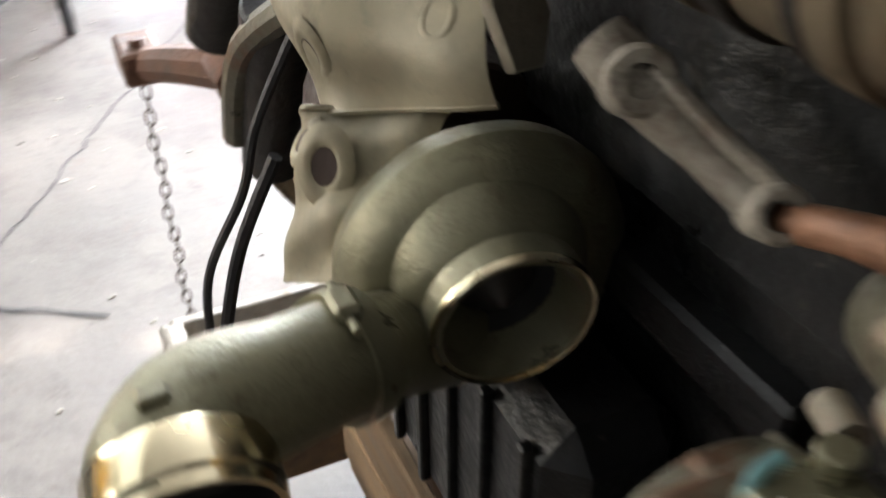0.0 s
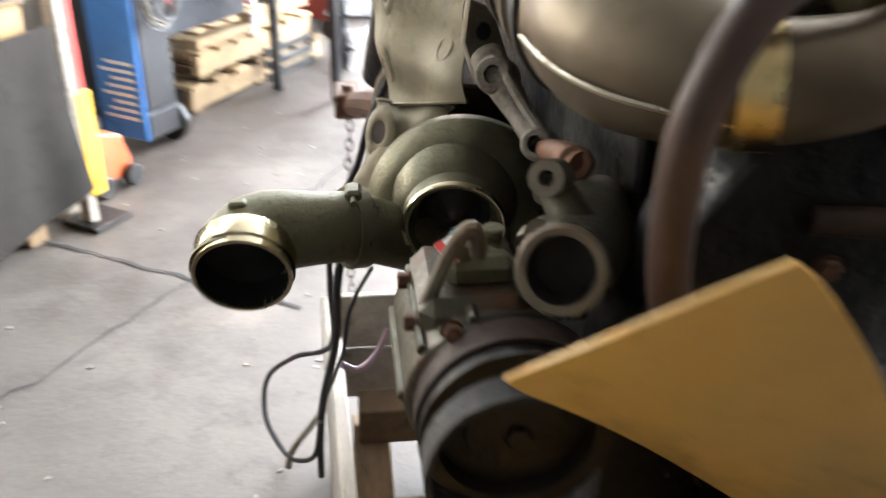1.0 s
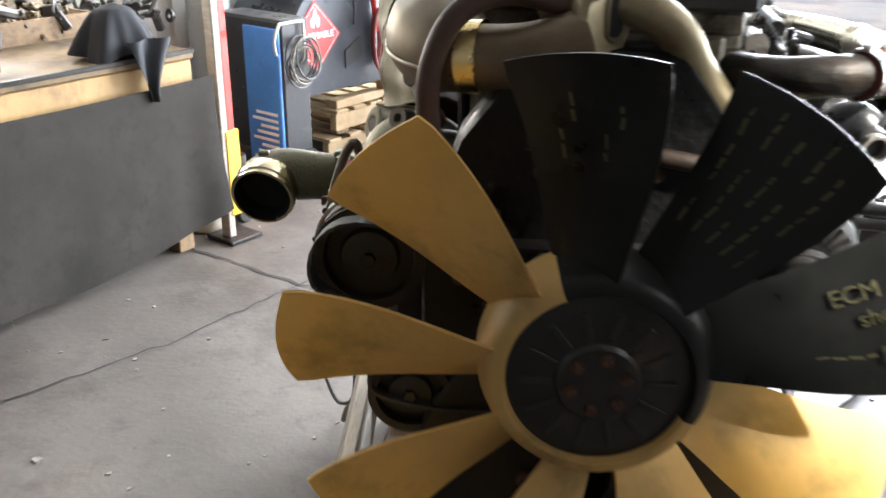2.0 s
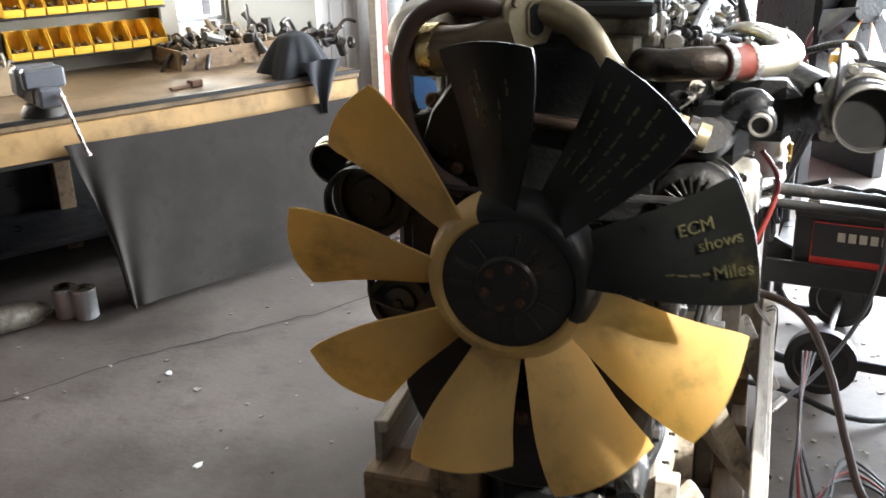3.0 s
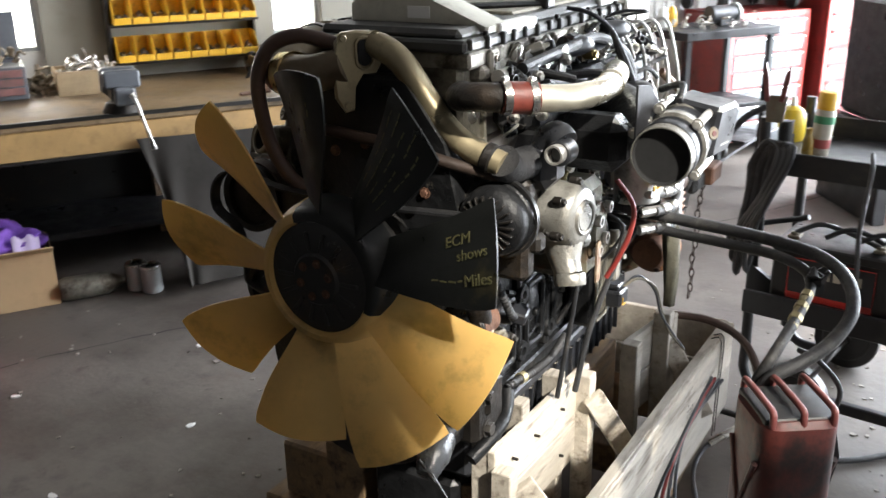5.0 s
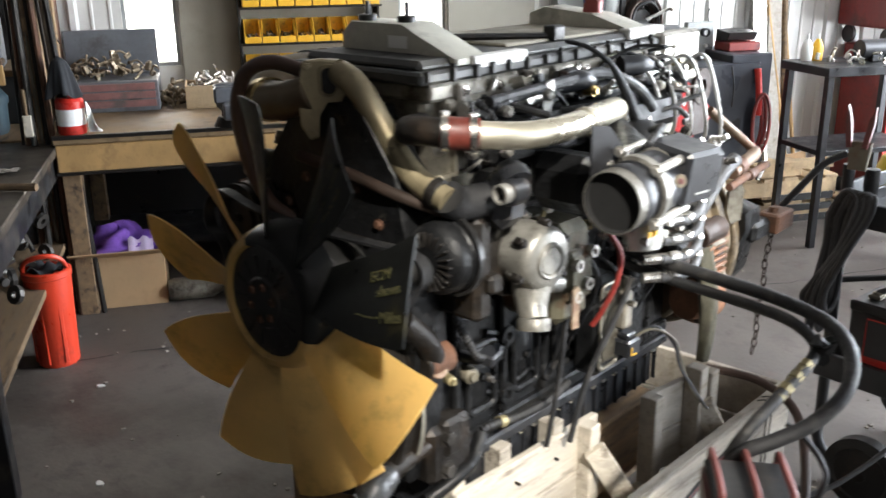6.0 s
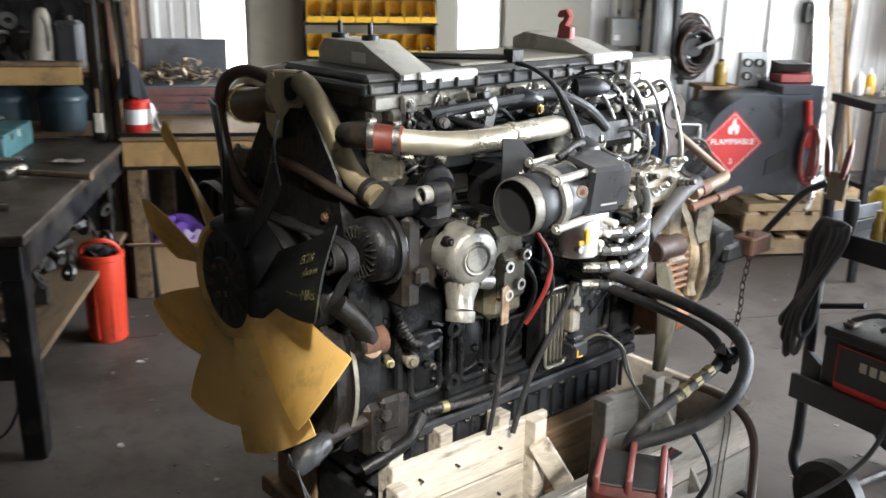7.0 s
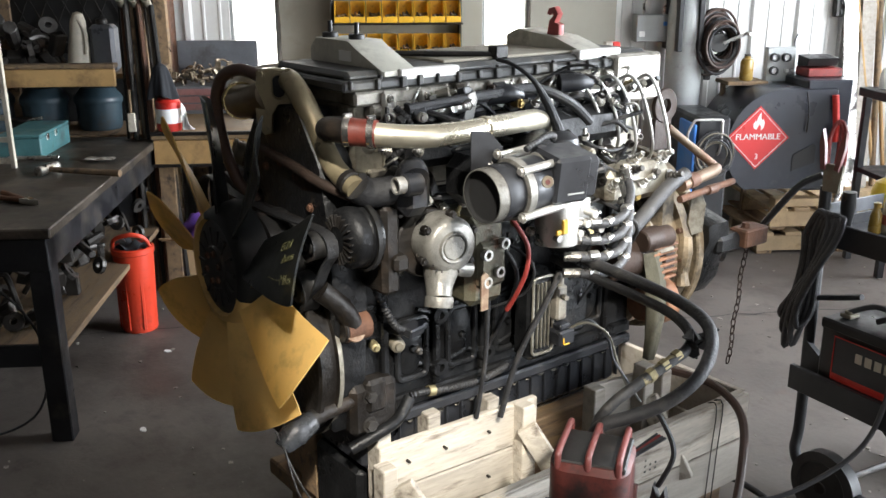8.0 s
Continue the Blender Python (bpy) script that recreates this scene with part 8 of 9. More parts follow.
for k, (u, lean, mat_, w) in enumerate(((3.78, -11, "benchedge", 0.014), (3.83, -8, "benchedge", 0.014), (3.62, -2, "greywood", 0.03), (3.55, -4, "steel", 0.02), (3.72, -3, "darkwood", 0.02))):
    br = thing(("broom", "shovel", "plank_offcut", "steel_strip", "broom")[k], ("long-handled broom leaning on the wall", "long-handled shovel leaning on the wall", "grey plank leaning on the wall", "bright steel strip leaning on the wall", "old broom leaning on the wall")[k], ("broom", "shovel", "plank", "steel strip", "broom")[k], room(u, 0.38, 0.0, 0) @ pose(0, 0, 0, -4, lean, 0))
    part("handle", Shape().cyl((0, 0, 0.02), (0, 0, 1.9), w, n=10) if k in (0, 1, 4) else Shape().box((-0.05, -0.01, 0.0), (0.05, 0.01, 2.0), 0.003), M[mat_], br)
    if k in (0, 4):
        part("broom_head", Shape().box((-0.15, -0.03, 0.06), (0.15, 0.03, 0.1), 0.006).box((-0.14, -0.025, 0.0), (0.14, 0.025, 0.07), 0.004), M["cardboard"], br)
    if k == 1:
        part("blade", Shape().sheet(lambda u_, v_: (-0.1 + 0.2 * u_, -0.02 * math.sin(math.pi * u_), 0.02 + 0.3 * v_), 8, 6, 0.003), M["cardboard"], br)
bk = thing("plastic_crate", "black slatted plastic crate on the floor", "crate", room(3.3, -0.15))
for z in (0.0, 0.07, 0.14):
    for y in (0, 0.3):
        part("slat", Shape().box((0, y, z), (0.42, y + 0.012, z + 0.045), 0.002), M["hub"], bk)
    for x in (0, 0.408):
        part("slat", Shape().box((x, 0.012, z), (x + 0.012, 0.3, z + 0.045), 0.002), M["hub"], bk)

# ---- rolling tool cabinets, steel stand and a second engine in the far corner ----
def cabinet(u, v, w, rows, h0, turn=0, z=0.0):
    t = thing("tool_cabinet", "red rolling tool cabinet with dark drawers and bright pulls", "tool cabinet", room(u, v, z, turn), "rolling tool cabinets")
    part("cabinet_body", Shape().box((0, 0, 0.12), (w, 0.5, h0), 0.01), M["darkred"], t)
    part("front_frame", Shape().box((0, -0.012, 0.12), (0.036, 0.0, h0), 0.003).box((w - 0.036, -0.012, 0.12), (w, 0.0, h0), 0.003).box((0.036, -0.012, h0 - 0.035), (w - 0.036, 0.0, h0), 0.003), M["red"], t, "bright red front frame")
    dz = (h0 - 0.2) / rows
    for i in range(rows):
        d = part("drawer", Shape().box((0.04, -0.014, 0.16 + i * dz), (w - 0.04, 0.0, 0.16 + i * dz + dz - 0.014), 0.004), M["greyblue" if rows < 9 else "darkred"], t)
        part("drawer_pull", Shape().box((0.05, -0.03, 0.16 + (i + 1) * dz - 0.034), (w - 0.05, -0.014, 0.16 + (i + 1) * dz - 0.02), 0.003), M["steel" if rows < 9 else "darkred"], d)
    for x in (0.06, w - 0.06):
        for y in (0.06, 0.44):
            part("castor", Shape().cyl((x - 0.015, y, 0.06), (x + 0.015, y, 0.06), 0.06, n=14), M["hub"], t)
    return t


cabinet(4.17, 0.0, 0.75, 7, 1.05)
cabinet(4.13, 0.05, 0.78, 6, 0.75, 0, 1.05)
cabinet(5.0, -0.1, 0.8, 12, 1.7)
# added sheet that stands in for the red side of a tool cabinet
hoist = thing("red_upright_sheet", "faded red upright sheet in place of a tool cabinet's side", "guard", room(5.95, -0.1, 0))
part("sheet", Shape().box((0, 0, 0), (0.5, 0.04, 1.25), 0.004), M["redpale"], hoist)
part("foot", Shape().box((0.05, -0.1, 0), (0.45, 0.14, 0.05), 0.004), M["redpale"], hoist)
st = thing("steel_stand", "black steel work stand with tools on it", "stand", pose(-0.45, 4.15, 0, 0, 0, 57))
part("stand_top", Shape().box((0, 0, 1.0), (0.75, 0.45, 1.05), 0.004), M["blacksteel"], st)
part("stand_shelf", Shape().box((0.02, 0.02, 0.55), (0.73, 0.43, 0.58), 0.004), M["blacksteel"], st)
for x in (0.02, 0.69):
    for y in (0.02, 0.39):
        part("stand_leg", Shape().box((x, y, 0), (x + 0.04, y + 0.04, 1.0), 0.003), M["blacksteel"], st)
heap("hand_tools", "tools scattered on the steel stand", pose(-0.45, 4.15, 1.05, 0, 0, 57) @ pose(0.1, 0.05, 0), (0.55, 0.3, 0.06), 35, 0.013, "scrapbright", 21, "tools")
for k, (x, mat_) in enumerate(((0.1, "white"), (0.17, "binyellow"))):
    bt = thing("spray_bottle", ("white", "yellow")[k] + " plastic squeeze bottle on the steel stand", "bottle", pose(-0.45, 4.15, 1.05, 0, 0, 57) @ pose(x, 0.35, 0))
    part("bottle_body", Shape().lathe([(0, 0), (0.03, 0), (0.032, 0.01), (0.032, 0.08), (0.02, 0.11), (0.01, 0.125), (0, 0.125)], None, 16), M[mat_], bt)
    part("bottle_tip", Shape().cyl((0, 0, 0.12), (0, 0, 0.155), 0.008, 0.004, 10), M["white"], bt)
bx = thing("grinder", "dark bench grinder on the steel stand", "grinder", pose(-0.45, 4.15, 1.05, 0, 0, 57) @ pose(0.45, 0.22, 0))
part("grinder_body", Shape().cyl((-0.1, 0, 0.07), (0.1, 0, 0.07), 0.055, n=18).box((-0.04, -0.05, 0), (0.04, 0.05, 0.04), 0.005), M["blacksteel"], bx)
part("grinder_wheel", Shape().cyl((0.1, 0, 0.07), (0.13, 0, 0.07), 0.065, n=20), M["greybox"], bx)
e2 = thing("spare_engine", "second dark engine with a yellow fan in the corner", "engine", pose(0.95, 4.35, 0, 0, 0, 35))
part("engine_core", Shape().box((-0.25, 0.1, 0.55), (0.3, 0.7, 1.25), 0.03).cyl((0, 0.1, 1.05), (0, -0.02, 1.05), 0.1, n=24), M["block"], e2)
part("stand_frame", Shape().box((-0.3, 0.05, 0.0), (-0.22, 0.75, 0.55), 0.006).box((0.24, 0.05, 0.0), (0.32, 0.75, 0.55), 0.006).box((-0.3, 0.3, 0.45), (0.32, 0.4, 0.55), 0.006), M["blacksteel"], e2)
for k in range(8):
    b = part("fan_blade", Shape().sheet(lambda u, v: ((0.1 + 0.24 * u) * math.cos(radians(30 * v)), -0.03 + 0.07 * v - 0.03, (0.1 + 0.24 * u) * math.sin(radians(30 * v))), 6, 5, 0.004), M["orange" if k in (2, 3) else "blackblade"], e2, sharp=60)
    b.matrix_basis = pose(0, 0, 1.05, 0, 45 * k, 0)


# small barrow standing behind the pallets
bw = thing("parts_barrow", "small black barrow with a spoked wheel by the pallets", "barrow", room(3.7, -0.4, 0, 25))
wheel = part("barrow_wheel", Shape().lathe([(0.1, -0.014), (0.115, -0.016), (0.12, 0), (0.115, 0.016), (0.1, 0.014)], pose(0, 0, 0.12, 90, 0, 0), 32, True), M["rubber"], bw)
part("wheel_hub", Shape().cyl((0, -0.03, 0.12), (0, 0.03, 0.12), 0.018, n=14), M["blacksteel"], wheel)
for k in range(5):
    a = 2 * math.pi * k / 5
    part("wheel_spoke", Shape().cyl((0.015 * math.cos(a), 0, 0.12 + 0.015 * math.sin(a)), (0.104 * math.cos(a), 0, 0.12 + 0.104 * math.sin(a)), 0.007, n=8), M["blacksteel"], wheel)
for sy in (-0.035, 0.035):
    part("barrow_rail", Shape().tube([(0, sy, 0.12), (0.25, sy * 3, 0.2), (0.6, sy * 5, 0.24), (0.66, sy * 5, 0.02)], 0.011, 8), M["blacksteel"], bw)
part("barrow_bed", Shape().box((0.2, -0.15, 0.245), (0.62, 0.15, 0.26), 0.004), M["blacksteel"], bw)

# ---- steel table, shelving and drums at the left ----
tab = thing("steel_table", "heavy black steel work table with a worn top", "table", room(-1.7, -2.25) @ Matrix.Diagonal((1, 1, 0.945, 1)))
part("table_top", Shape().box((0, 0, 0.86), (0.86, 1.86, 0.9), 0.005), M["tabletop"], tab)
part("table_apron", Shape().box((0.02, 0.01, 0.73), (0.84, 0.03, 0.858), 0.003).box((0.82, 0.03, 0.73), (0.84, 1.83, 0.858), 0.003).box((0.02, 0.03, 0.73), (0.04, 1.83, 0.858), 0.003), M["blacksteel"], tab)
for x, ys in ((0.02, (0.02, 1.76)), (0.76, (0.02,)), (0.62, (1.76,))):
    for y in ys:
        part("table_leg", Shape().box((x, y, 0), (x + 0.08, y + 0.08, 0.858), 0.004), M["blacksteel"], tab)
part("lower_shelf", Shape().box((0.03, 0.05, 0.36), (0.83, 1.8, 0.39), 0.003), M["darkwood"], tab)
part("shelf_rail", Shape().box((0.02, 0.025, 0.33), (0.84, 0.048, 0.42), 0.003), M["blacksteel"], tab)
heap("engine_parts", "heap of greasy engine parts on the table shelf", room(-1.62, -2.18, 0.37), (0.7, 1.6, 0.28), 120, 0.03, "scrapdark", 31, "scrap")
vs = thing("drill_vise", "small machine vise clamped to the table", "vise", room(-1.53, -0.48, 0.85))
part("vise_bed", Shape().box((-0.09, -0.07, 0), (0.09, 0.07, 0.05), 0.008).cyl((0, 0, 0.05), (0, 0, 0.12), 0.05, 0.06, 18), M["iron"], vs)
part("vise_screw", Shape().tube([(-0.02, 0, 0.1), (0.12, -0.05, 0.13)], 0.008, 8, smooth=False), M["steel"], vs)
tb_ = thing("parts_case", "teal steel parts case on the table", "case", room(-1.28, -0.97, 0.85, 90))
part("case_body", Shape().box((0, 0, 0), (0.44, 0.2, 0.1), 0.005), M["teal"], tb_)
part("case_lid", Shape().box((-0.003, -0.003, 0.1), (0.443, 0.203, 0.115), 0.004), M["teal"], tb_)
for x in (0.08, 0.2):
    part("case_latch", Shape().box((x, -0.008, 0.075), (x + 0.03, -0.002, 0.108), 0.001), M["steel"], tb_)
hm = thing("ball_hammer", "hammer with a wooden handle lying on the table", "hammer", room(-1.144, -1.33, 0.85, -16))
part("hammer_head", Shape().cyl((0, -0.06, 0.025), (0, 0.05, 0.025), 0.022, n=14).lathe([(0, 0), (0.018, 0.006), (0.022, 0.02), (0.018, 0.034), (0, 0.04)], pose(0, 0.05, 0.025, -90, 0, 0), 14), M["steel"], hm)
part("hammer_handle", Shape().tube([(-0.01, 0, 0.025), (0.15, 0, 0.022), (0.36, 0, 0.02)], [0.011, 0.013, 0.016], 10), M["darkwood"], hm)
pl = thing("hand_pliers", "orange-handled pliers lying on the table", "pliers", room(-1.06, -1.86, 0.85, -35))
for sx in (1, -1):
    part("grip", Shape().tube([(0, 0, 0.015), (-0.08, sx * 0.02, 0.015), (-0.18, sx * 0.035, 0.015)], 0.011, 8), M["orangerust"], pl)
part("pliers_jaw", Shape().prism([(0, -0.02), (0.05, -0.014), (0.09, 0), (0.05, 0.014), (0, 0.02)], 0.02, pose(0, 0, 0.004), 0.002), M["steel"], pl)
rod = thing("steel_rod", "short steel rod lying on the table", "rod", room(-1.47, -1.02, 0.85, 4))
part("rod_bar", Shape().cyl((0, 0, 0.012), (0.28, 0, 0.012), 0.011, n=10), M["steel"], rod)
pp = thing("paper_scrap", "crumpled scrap of paper on the table", "paper", room(-1.06, -1.08, 0.852, -5))
part("sheet", Shape().sheet(lambda u, v: (0.14 * u, 0.06 * v, 0.01 + 0.008 * math.sin(9 * u) * math.sin(7 * v)), 10, 6), M["greywood"], pp, sharp=80)
cab = thing("coiled_cable", "thin grey cable hanging from the table", "cable", room(-1.3, -2.16, 0.0))
part("cable_run", Shape().tube([(-0.3, 0.0, 0.7), (0.0, -0.01, 0.7), (0.25, -0.02, 0.58), (0.36, -0.02, 0.35), (0.3, -0.05, 0.1), (0.0, -0.1, 0.012), (-0.3, -0.15, 0.012)], 0.005, 6), M["greyhose"], cab)
rc = thing("plastic_bucket", "red plastic bucket with a wire handle, standing on the floor", "bucket", room(-0.875, -1.07, 0) @ Matrix.Diagonal((0.72, 0.72, 0.95, 1)))
part("bucket_body", Shape().lathe([(0, 0), (0.115, 0), (0.12, 0.008), (0.135, 0.42), (0.142, 0.425), (0.142, 0.45), (0.128, 0.455), (0.12, 0.44), (0, 0.43)], None, 32), M["redplastic"], rc)
for k in range(3):
    a = radians(200 + 50 * k)
    part("bucket_rib", Shape().box((-0.012, -0.006, 0.02), (0.012, 0.01, 0.42), 0.004, pose(0.124 * math.cos(a), 0.124 * math.sin(a), 0, 0, 0, math.degrees(a) + 90)), M["redplastic"], rc)
part("bucket_handle", Shape().tube([(-0.13, 0, 0.42), (-0.1, -0.06, 0.5), (0.02, -0.09, 0.53), (0.1, -0.05, 0.5), (0.13, 0, 0.42)], 0.012, 8), M["redplastic"], rc)
part("bucket_rag", Shape().sheet(lambda u, v: (-0.1 + 0.2 * u, -0.1 + 0.2 * v, 0.455 + 0.03 * math.sin(8 * u) * math.cos(6 * v)), 12, 12), M["darkcloth"], rc, sharp=80)
cb_ = thing("cardboard_box", "plain brown cardboard box on the floor under the bench", "box", room(-0.86, -0.48, 0, 0) @ Matrix.Diagonal((0.93, 1, 1, 1)))
for a, c in (((0, 0, 0), (0.47, 0.33, 0.006)), ((0, 0, 0.006), (0.47, 0.006, 0.27)), ((0, 0.324, 0.006), (0.47, 0.33, 0.27)), ((0, 0.006, 0.006), (0.006, 0.324, 0.27)), ((0.464, 0.006, 0.006), (0.47, 0.324, 0.27))):
    part("box_panel", Shape().box(a, c, 0.001), M["cardboard"], cb_)
part("box_flap", Shape().box((0, -0.003, 0), (0.47, 0.003, 0.13), 0.001, pose(0, 0, 0.27, 65, 0, 0)), M["cardboard"], cb_)
part("box_fill", Shape().box((0.01, 0.01, 0.1), (0.46, 0.32, 0.2), 0.01), M["cardboard"], cb_)
pr = thing("purple_rag", "crumpled purple cloth lying in the box", "cloth", room(-0.64, -0.32, 0.2))


def rag_f(u, v):
    a, b = 2 * math.pi * u, math.pi * v
    r = 0.14 * (1 + 0.2 * math.sin(5 * a + 4 * b) + 0.16 * math.sin(9 * b + 3 * a))
    return (1.25 * r * math.sin(b) * math.cos(a), 0.9 * r * math.sin(b) * math.sin(a), 0.07 + 0.75 * r * math.cos(b))


part("folds", Shape().sheet(rag_f, 40, 24), M["purple"], pr, sharp=80)
part("white_lining", Shape().sheet(lambda u, v: (0.05 + 0.12 * u, -0.15 + 0.05 * v, 0.02 + 0.12 * v + 0.012 * math.sin(12 * u)), 8, 6), M["lilac"], pr, "pale lilac lining")

sh = thing("shelving_unit", "tall dark shelving unit crowded with drums and tools", "shelving", room(-2.65, -0.45) @ Matrix.Diagonal((1, 1, 0.967, 1)))
for x in (0.0, 0.85, 1.72):
    for y in (0.0, 0.55):
        part("upright", Shape().box((x, y, 0), (x + 0.07, y + 0.06, 2.4), 0.004), M["darkwood"], sh)
for z in (0.3, 0.86, 1.2, 1.75):
    part("shelf_board", Shape().box((0, 0.062, z), (1.79, 0.548, z + 0.03), 0.003), M["darkwood"], sh)
part("shelf_lip", Shape().box((0.0, -0.03, 1.17), (1.62, -0.002, 1.265), 0.004), M["benchedge"], sh, "ochre wooden shelf edge")
part("shelf_lip_cap", Shape().box((0.0, -0.035, 1.267), (1.62, 0.06, 1.29), 0.004), M["darkwood"], sh)
part("mesh_back", Shape().box((0, 0.57, 0.3), (1.79, 0.58, 2.4), 0.001), M["hub"], sh)
for i in range(16):
    part("mesh_wire", Shape().tube([(0.0 + 0.11 * i, 0.56, 1.3), (0.0 + 0.11 * i + 0.45, 0.56, 2.3)], 0.004, 4, smooth=False), M["iron"], sh)
    part("mesh_wire", Shape().tube([(0.45 + 0.09 * i, 0.558, 1.3), (0.09 * i, 0.558, 2.3)], 0.004, 4, smooth=False), M["iron"], sh)
for k, u in enumerate((1.18, 1.52, 0.84, 0.5)):
    d = thing("small_drum", "blue-grey plastic drum with a domed lid on the shelf", "drum", room(-2.54 + u * 0.87, -0.16, 0.86) @ Matrix.Diagonal((0.87, 0.87, 0.95, 1)), "drums on the shelf")
    part("drum_body", Shape().lathe([(0, 0), (0.125, 0), (0.135, 0.02), (0.14, 0.16), (0, 0.16)], None, 28), M["drum"], d)
    part("drum_lid", Shape().lathe([(0.148, 0.155), (0.15, 0.16), (0.15, 0.185), (0.14, 0.2), (0.1, 0.245), (0.05, 0.255), (0, 0.258)], None, 28), M["drum"], d)
bo = thing("oil_bottle", "dirty cream plastic oil bottle on the shelf", "bottle", room(-1.25, -0.33, 1.19))
part("bottle_body", Shape().lathe([(0, 0), (0.052, 0), (0.06, 0.01), (0.055, 0.12), (0.045, 0.2), (0.04, 0.27), (0.025, 0.31), (0, 0.32)], pose(0, 0, 0, 0, 4, 0), 18), M["dirtywhite"], bo)
part("bottle_grip", Shape().tube([(0.03, -0.03, 0.28), (0.06, -0.035, 0.2), (0.055, -0.04, 0.1)], 0.012, 8), M["dirtywhite"], bo)
bu = thing("steel_canister", "dark dented metal canister on the shelf", "canister", room(-1.12, -0.29, 1.19))
part("canister_body", Shape().box((-0.06, -0.06, 0), (0.07, 0.07, 0.25), 0.02), M["greyblue"], bu)
part("canister_cap", Shape().cyl((0, 0, 0.25), (0, 0, 0.28), 0.03, n=14), M["iron"], bu)
heap("machine_parts", "dark heap of pumps and fittings on the shelf", room(-2.2, -0.35, 1.19), (0.85, 0.4, 0.3), 60, 0.04, "scrapdark", 41, "scrap")
heap("machine_parts", "dark heap of parts on the lower shelf", room(-2.55, -0.35, 0.32), (1.5, 0.4, 0.35), 70, 0.045, "scrapdark", 44, "scrap")
for k in range(9):
    x = -1.01 + 0.035 * k
    t = thing(("long_bar", "pipe_length", "tie_rod")[k % 3], ("long steel bar leaning on the shelf post", "length of rusty pipe leaning on the post", "bent tie rod leaning on the post")[k % 3], ("bar", "pipe", "rod")[k % 3], room(x, -0.49 - 0.02 * (k % 3), 0) @ pose(0, 0, 0, -2, 1 - 0.5 * k, 0))
    part("shaft", Shape().cyl((0, 0, 0), (0, 0, 1.55 + 0.07 * (k % 4)), 0.008 + 0.003 * (k % 3), n=8), M[("iron", "rust", "scrapdark", "castpale")[k % 4]], t)
    if k == 2:
        part("ring_end", Shape().lathe([(0.025, 0), (0.037, 0), (0.037, 0.03), (0.025, 0.03)], pose(0, 0.015, 1.62, 90, 0, 0), 18, True), M["teal"], t)
    elif k % 3 == 1:
        part("joint_end", Shape().cyl((0, 0, 1.55), (0, -0.05, 1.58), 0.022, n=12), M["castpale"], t)
bp = thing("paint_brush", "pale-bristled brush hanging on the post", "brush", room(-0.95, -0.54, 1.0))
part("brush_head", Shape().box((-0.02, -0.01, -0.1), (0.02, 0.01, 0), 0.004), M["dirtywhite"], bp)
part("brush_handle", Shape().tube([(0, 0, 0), (0, 0, 0.12)], 0.008, 8), M["darkwood"], bp)
# stands in for a dark reddish post; no locker belongs here
rt = thing("reddish_upright", "narrow rust-red upright block against the wall", "locker", room(-0.93, 0.22, 0.9) @ Matrix.Diagonal((0.45, 1, 1, 1)))
part("locker_body", Shape().box((-0.22, 0.0, 0), (0.08, 0.3, 1.2), 0.005), M["rust"], rt)
part("locker_door", Shape().box((-0.21, -0.015, 0.02), (0.07, 0.0, 1.18), 0.004), M["rust"], rt)

# ---- far end: red post, welder trolley, jack and cylinder by the bench end ----
po = thing("jack_stand_post", "upright steel post painted red and yellow at the bench end", "post", room(1.6, -0.58, 0))
part("post_core", Shape().box((-0.05, -0.03, 0.0), (-0.012, 0.03, 1.35), 0.004), M["greywood"], po, "pale grey rear upright")
part("post_red", Shape().box((-0.01, -0.025, 0.52), (0.03, 0.025, 1.35), 0.004), M["red"], po, "red upper upright")
part("post_yellow", Shape().box((-0.03, -0.035, 0.12), (0.045, 0.035, 0.52), 0.004), M["binyellow"], po, "yellow worn lower sleeve")
part("post_base", Shape().box((-0.09, -0.09, 0), (0.09, 0.09, 0.02), 0.004), M["iron"], po)
ca = thing("grease_keg", "pale dented keg standing behind the post", "keg", room(1.62, -0.38, 0))
part("keg_body", Shape().lathe([(0, 0), (0.1, 0), (0.11, 0.02), (0.11, 0.3), (0.09, 0.33), (0, 0.34)], None, 22), M["dirtywhite"], ca)
we = thing("welder_trolley", "dark welding machine on a trolley with a blue side panel", "welder", room(2.18, -0.34, 0))
part("welder_case", Shape().box((0.0, 0.0, 0.2), (0.2, 0.5, 0.9), 0.015), M["blacksteel"], we)
bpn = part("blue_panel", Shape().box((-0.02, 0.0, 0.08), (0.0, 0.26, 0.86), 0.006), M["blue"], we, "bright blue side panel")
for i in range(8):
    part("panel_text_bar", Shape().box((-0.023, 0.03, 0.17 + 0.035 * i), (-0.02, 0.22 - 0.03 * (i % 3), 0.185 + 0.035 * i), 0.0005), M["white"], bpn, "white unreadable print bar")
for y in (0.08, 0.42):
    part("trolley_wheel", Shape().cyl((0.205, y, 0.1), (0.24, y, 0.1), 0.1, n=24), M["hub"], we)
part("trolley_base", Shape().box((0.0, 0.0, 0.08), (0.2, 0.5, 0.2), 0.008), M["blacksteel"], we)
part("push_handle", Shape().tube([(-0.05, -0.02, 0.74), (-0.06, -0.02, 0.81), (-0.025, -0.02, 0.882), (0.0, -0.02, 0.888), (0.12, -0.02, 0.888), (0.14, -0.02, 0.87), (0.138, -0.02, 0.72), (0.13, -0.0, 0.68)], 0.008, 10, 3), M["alu"], we, "bare tube push handle")
rnd = random.Random(19)
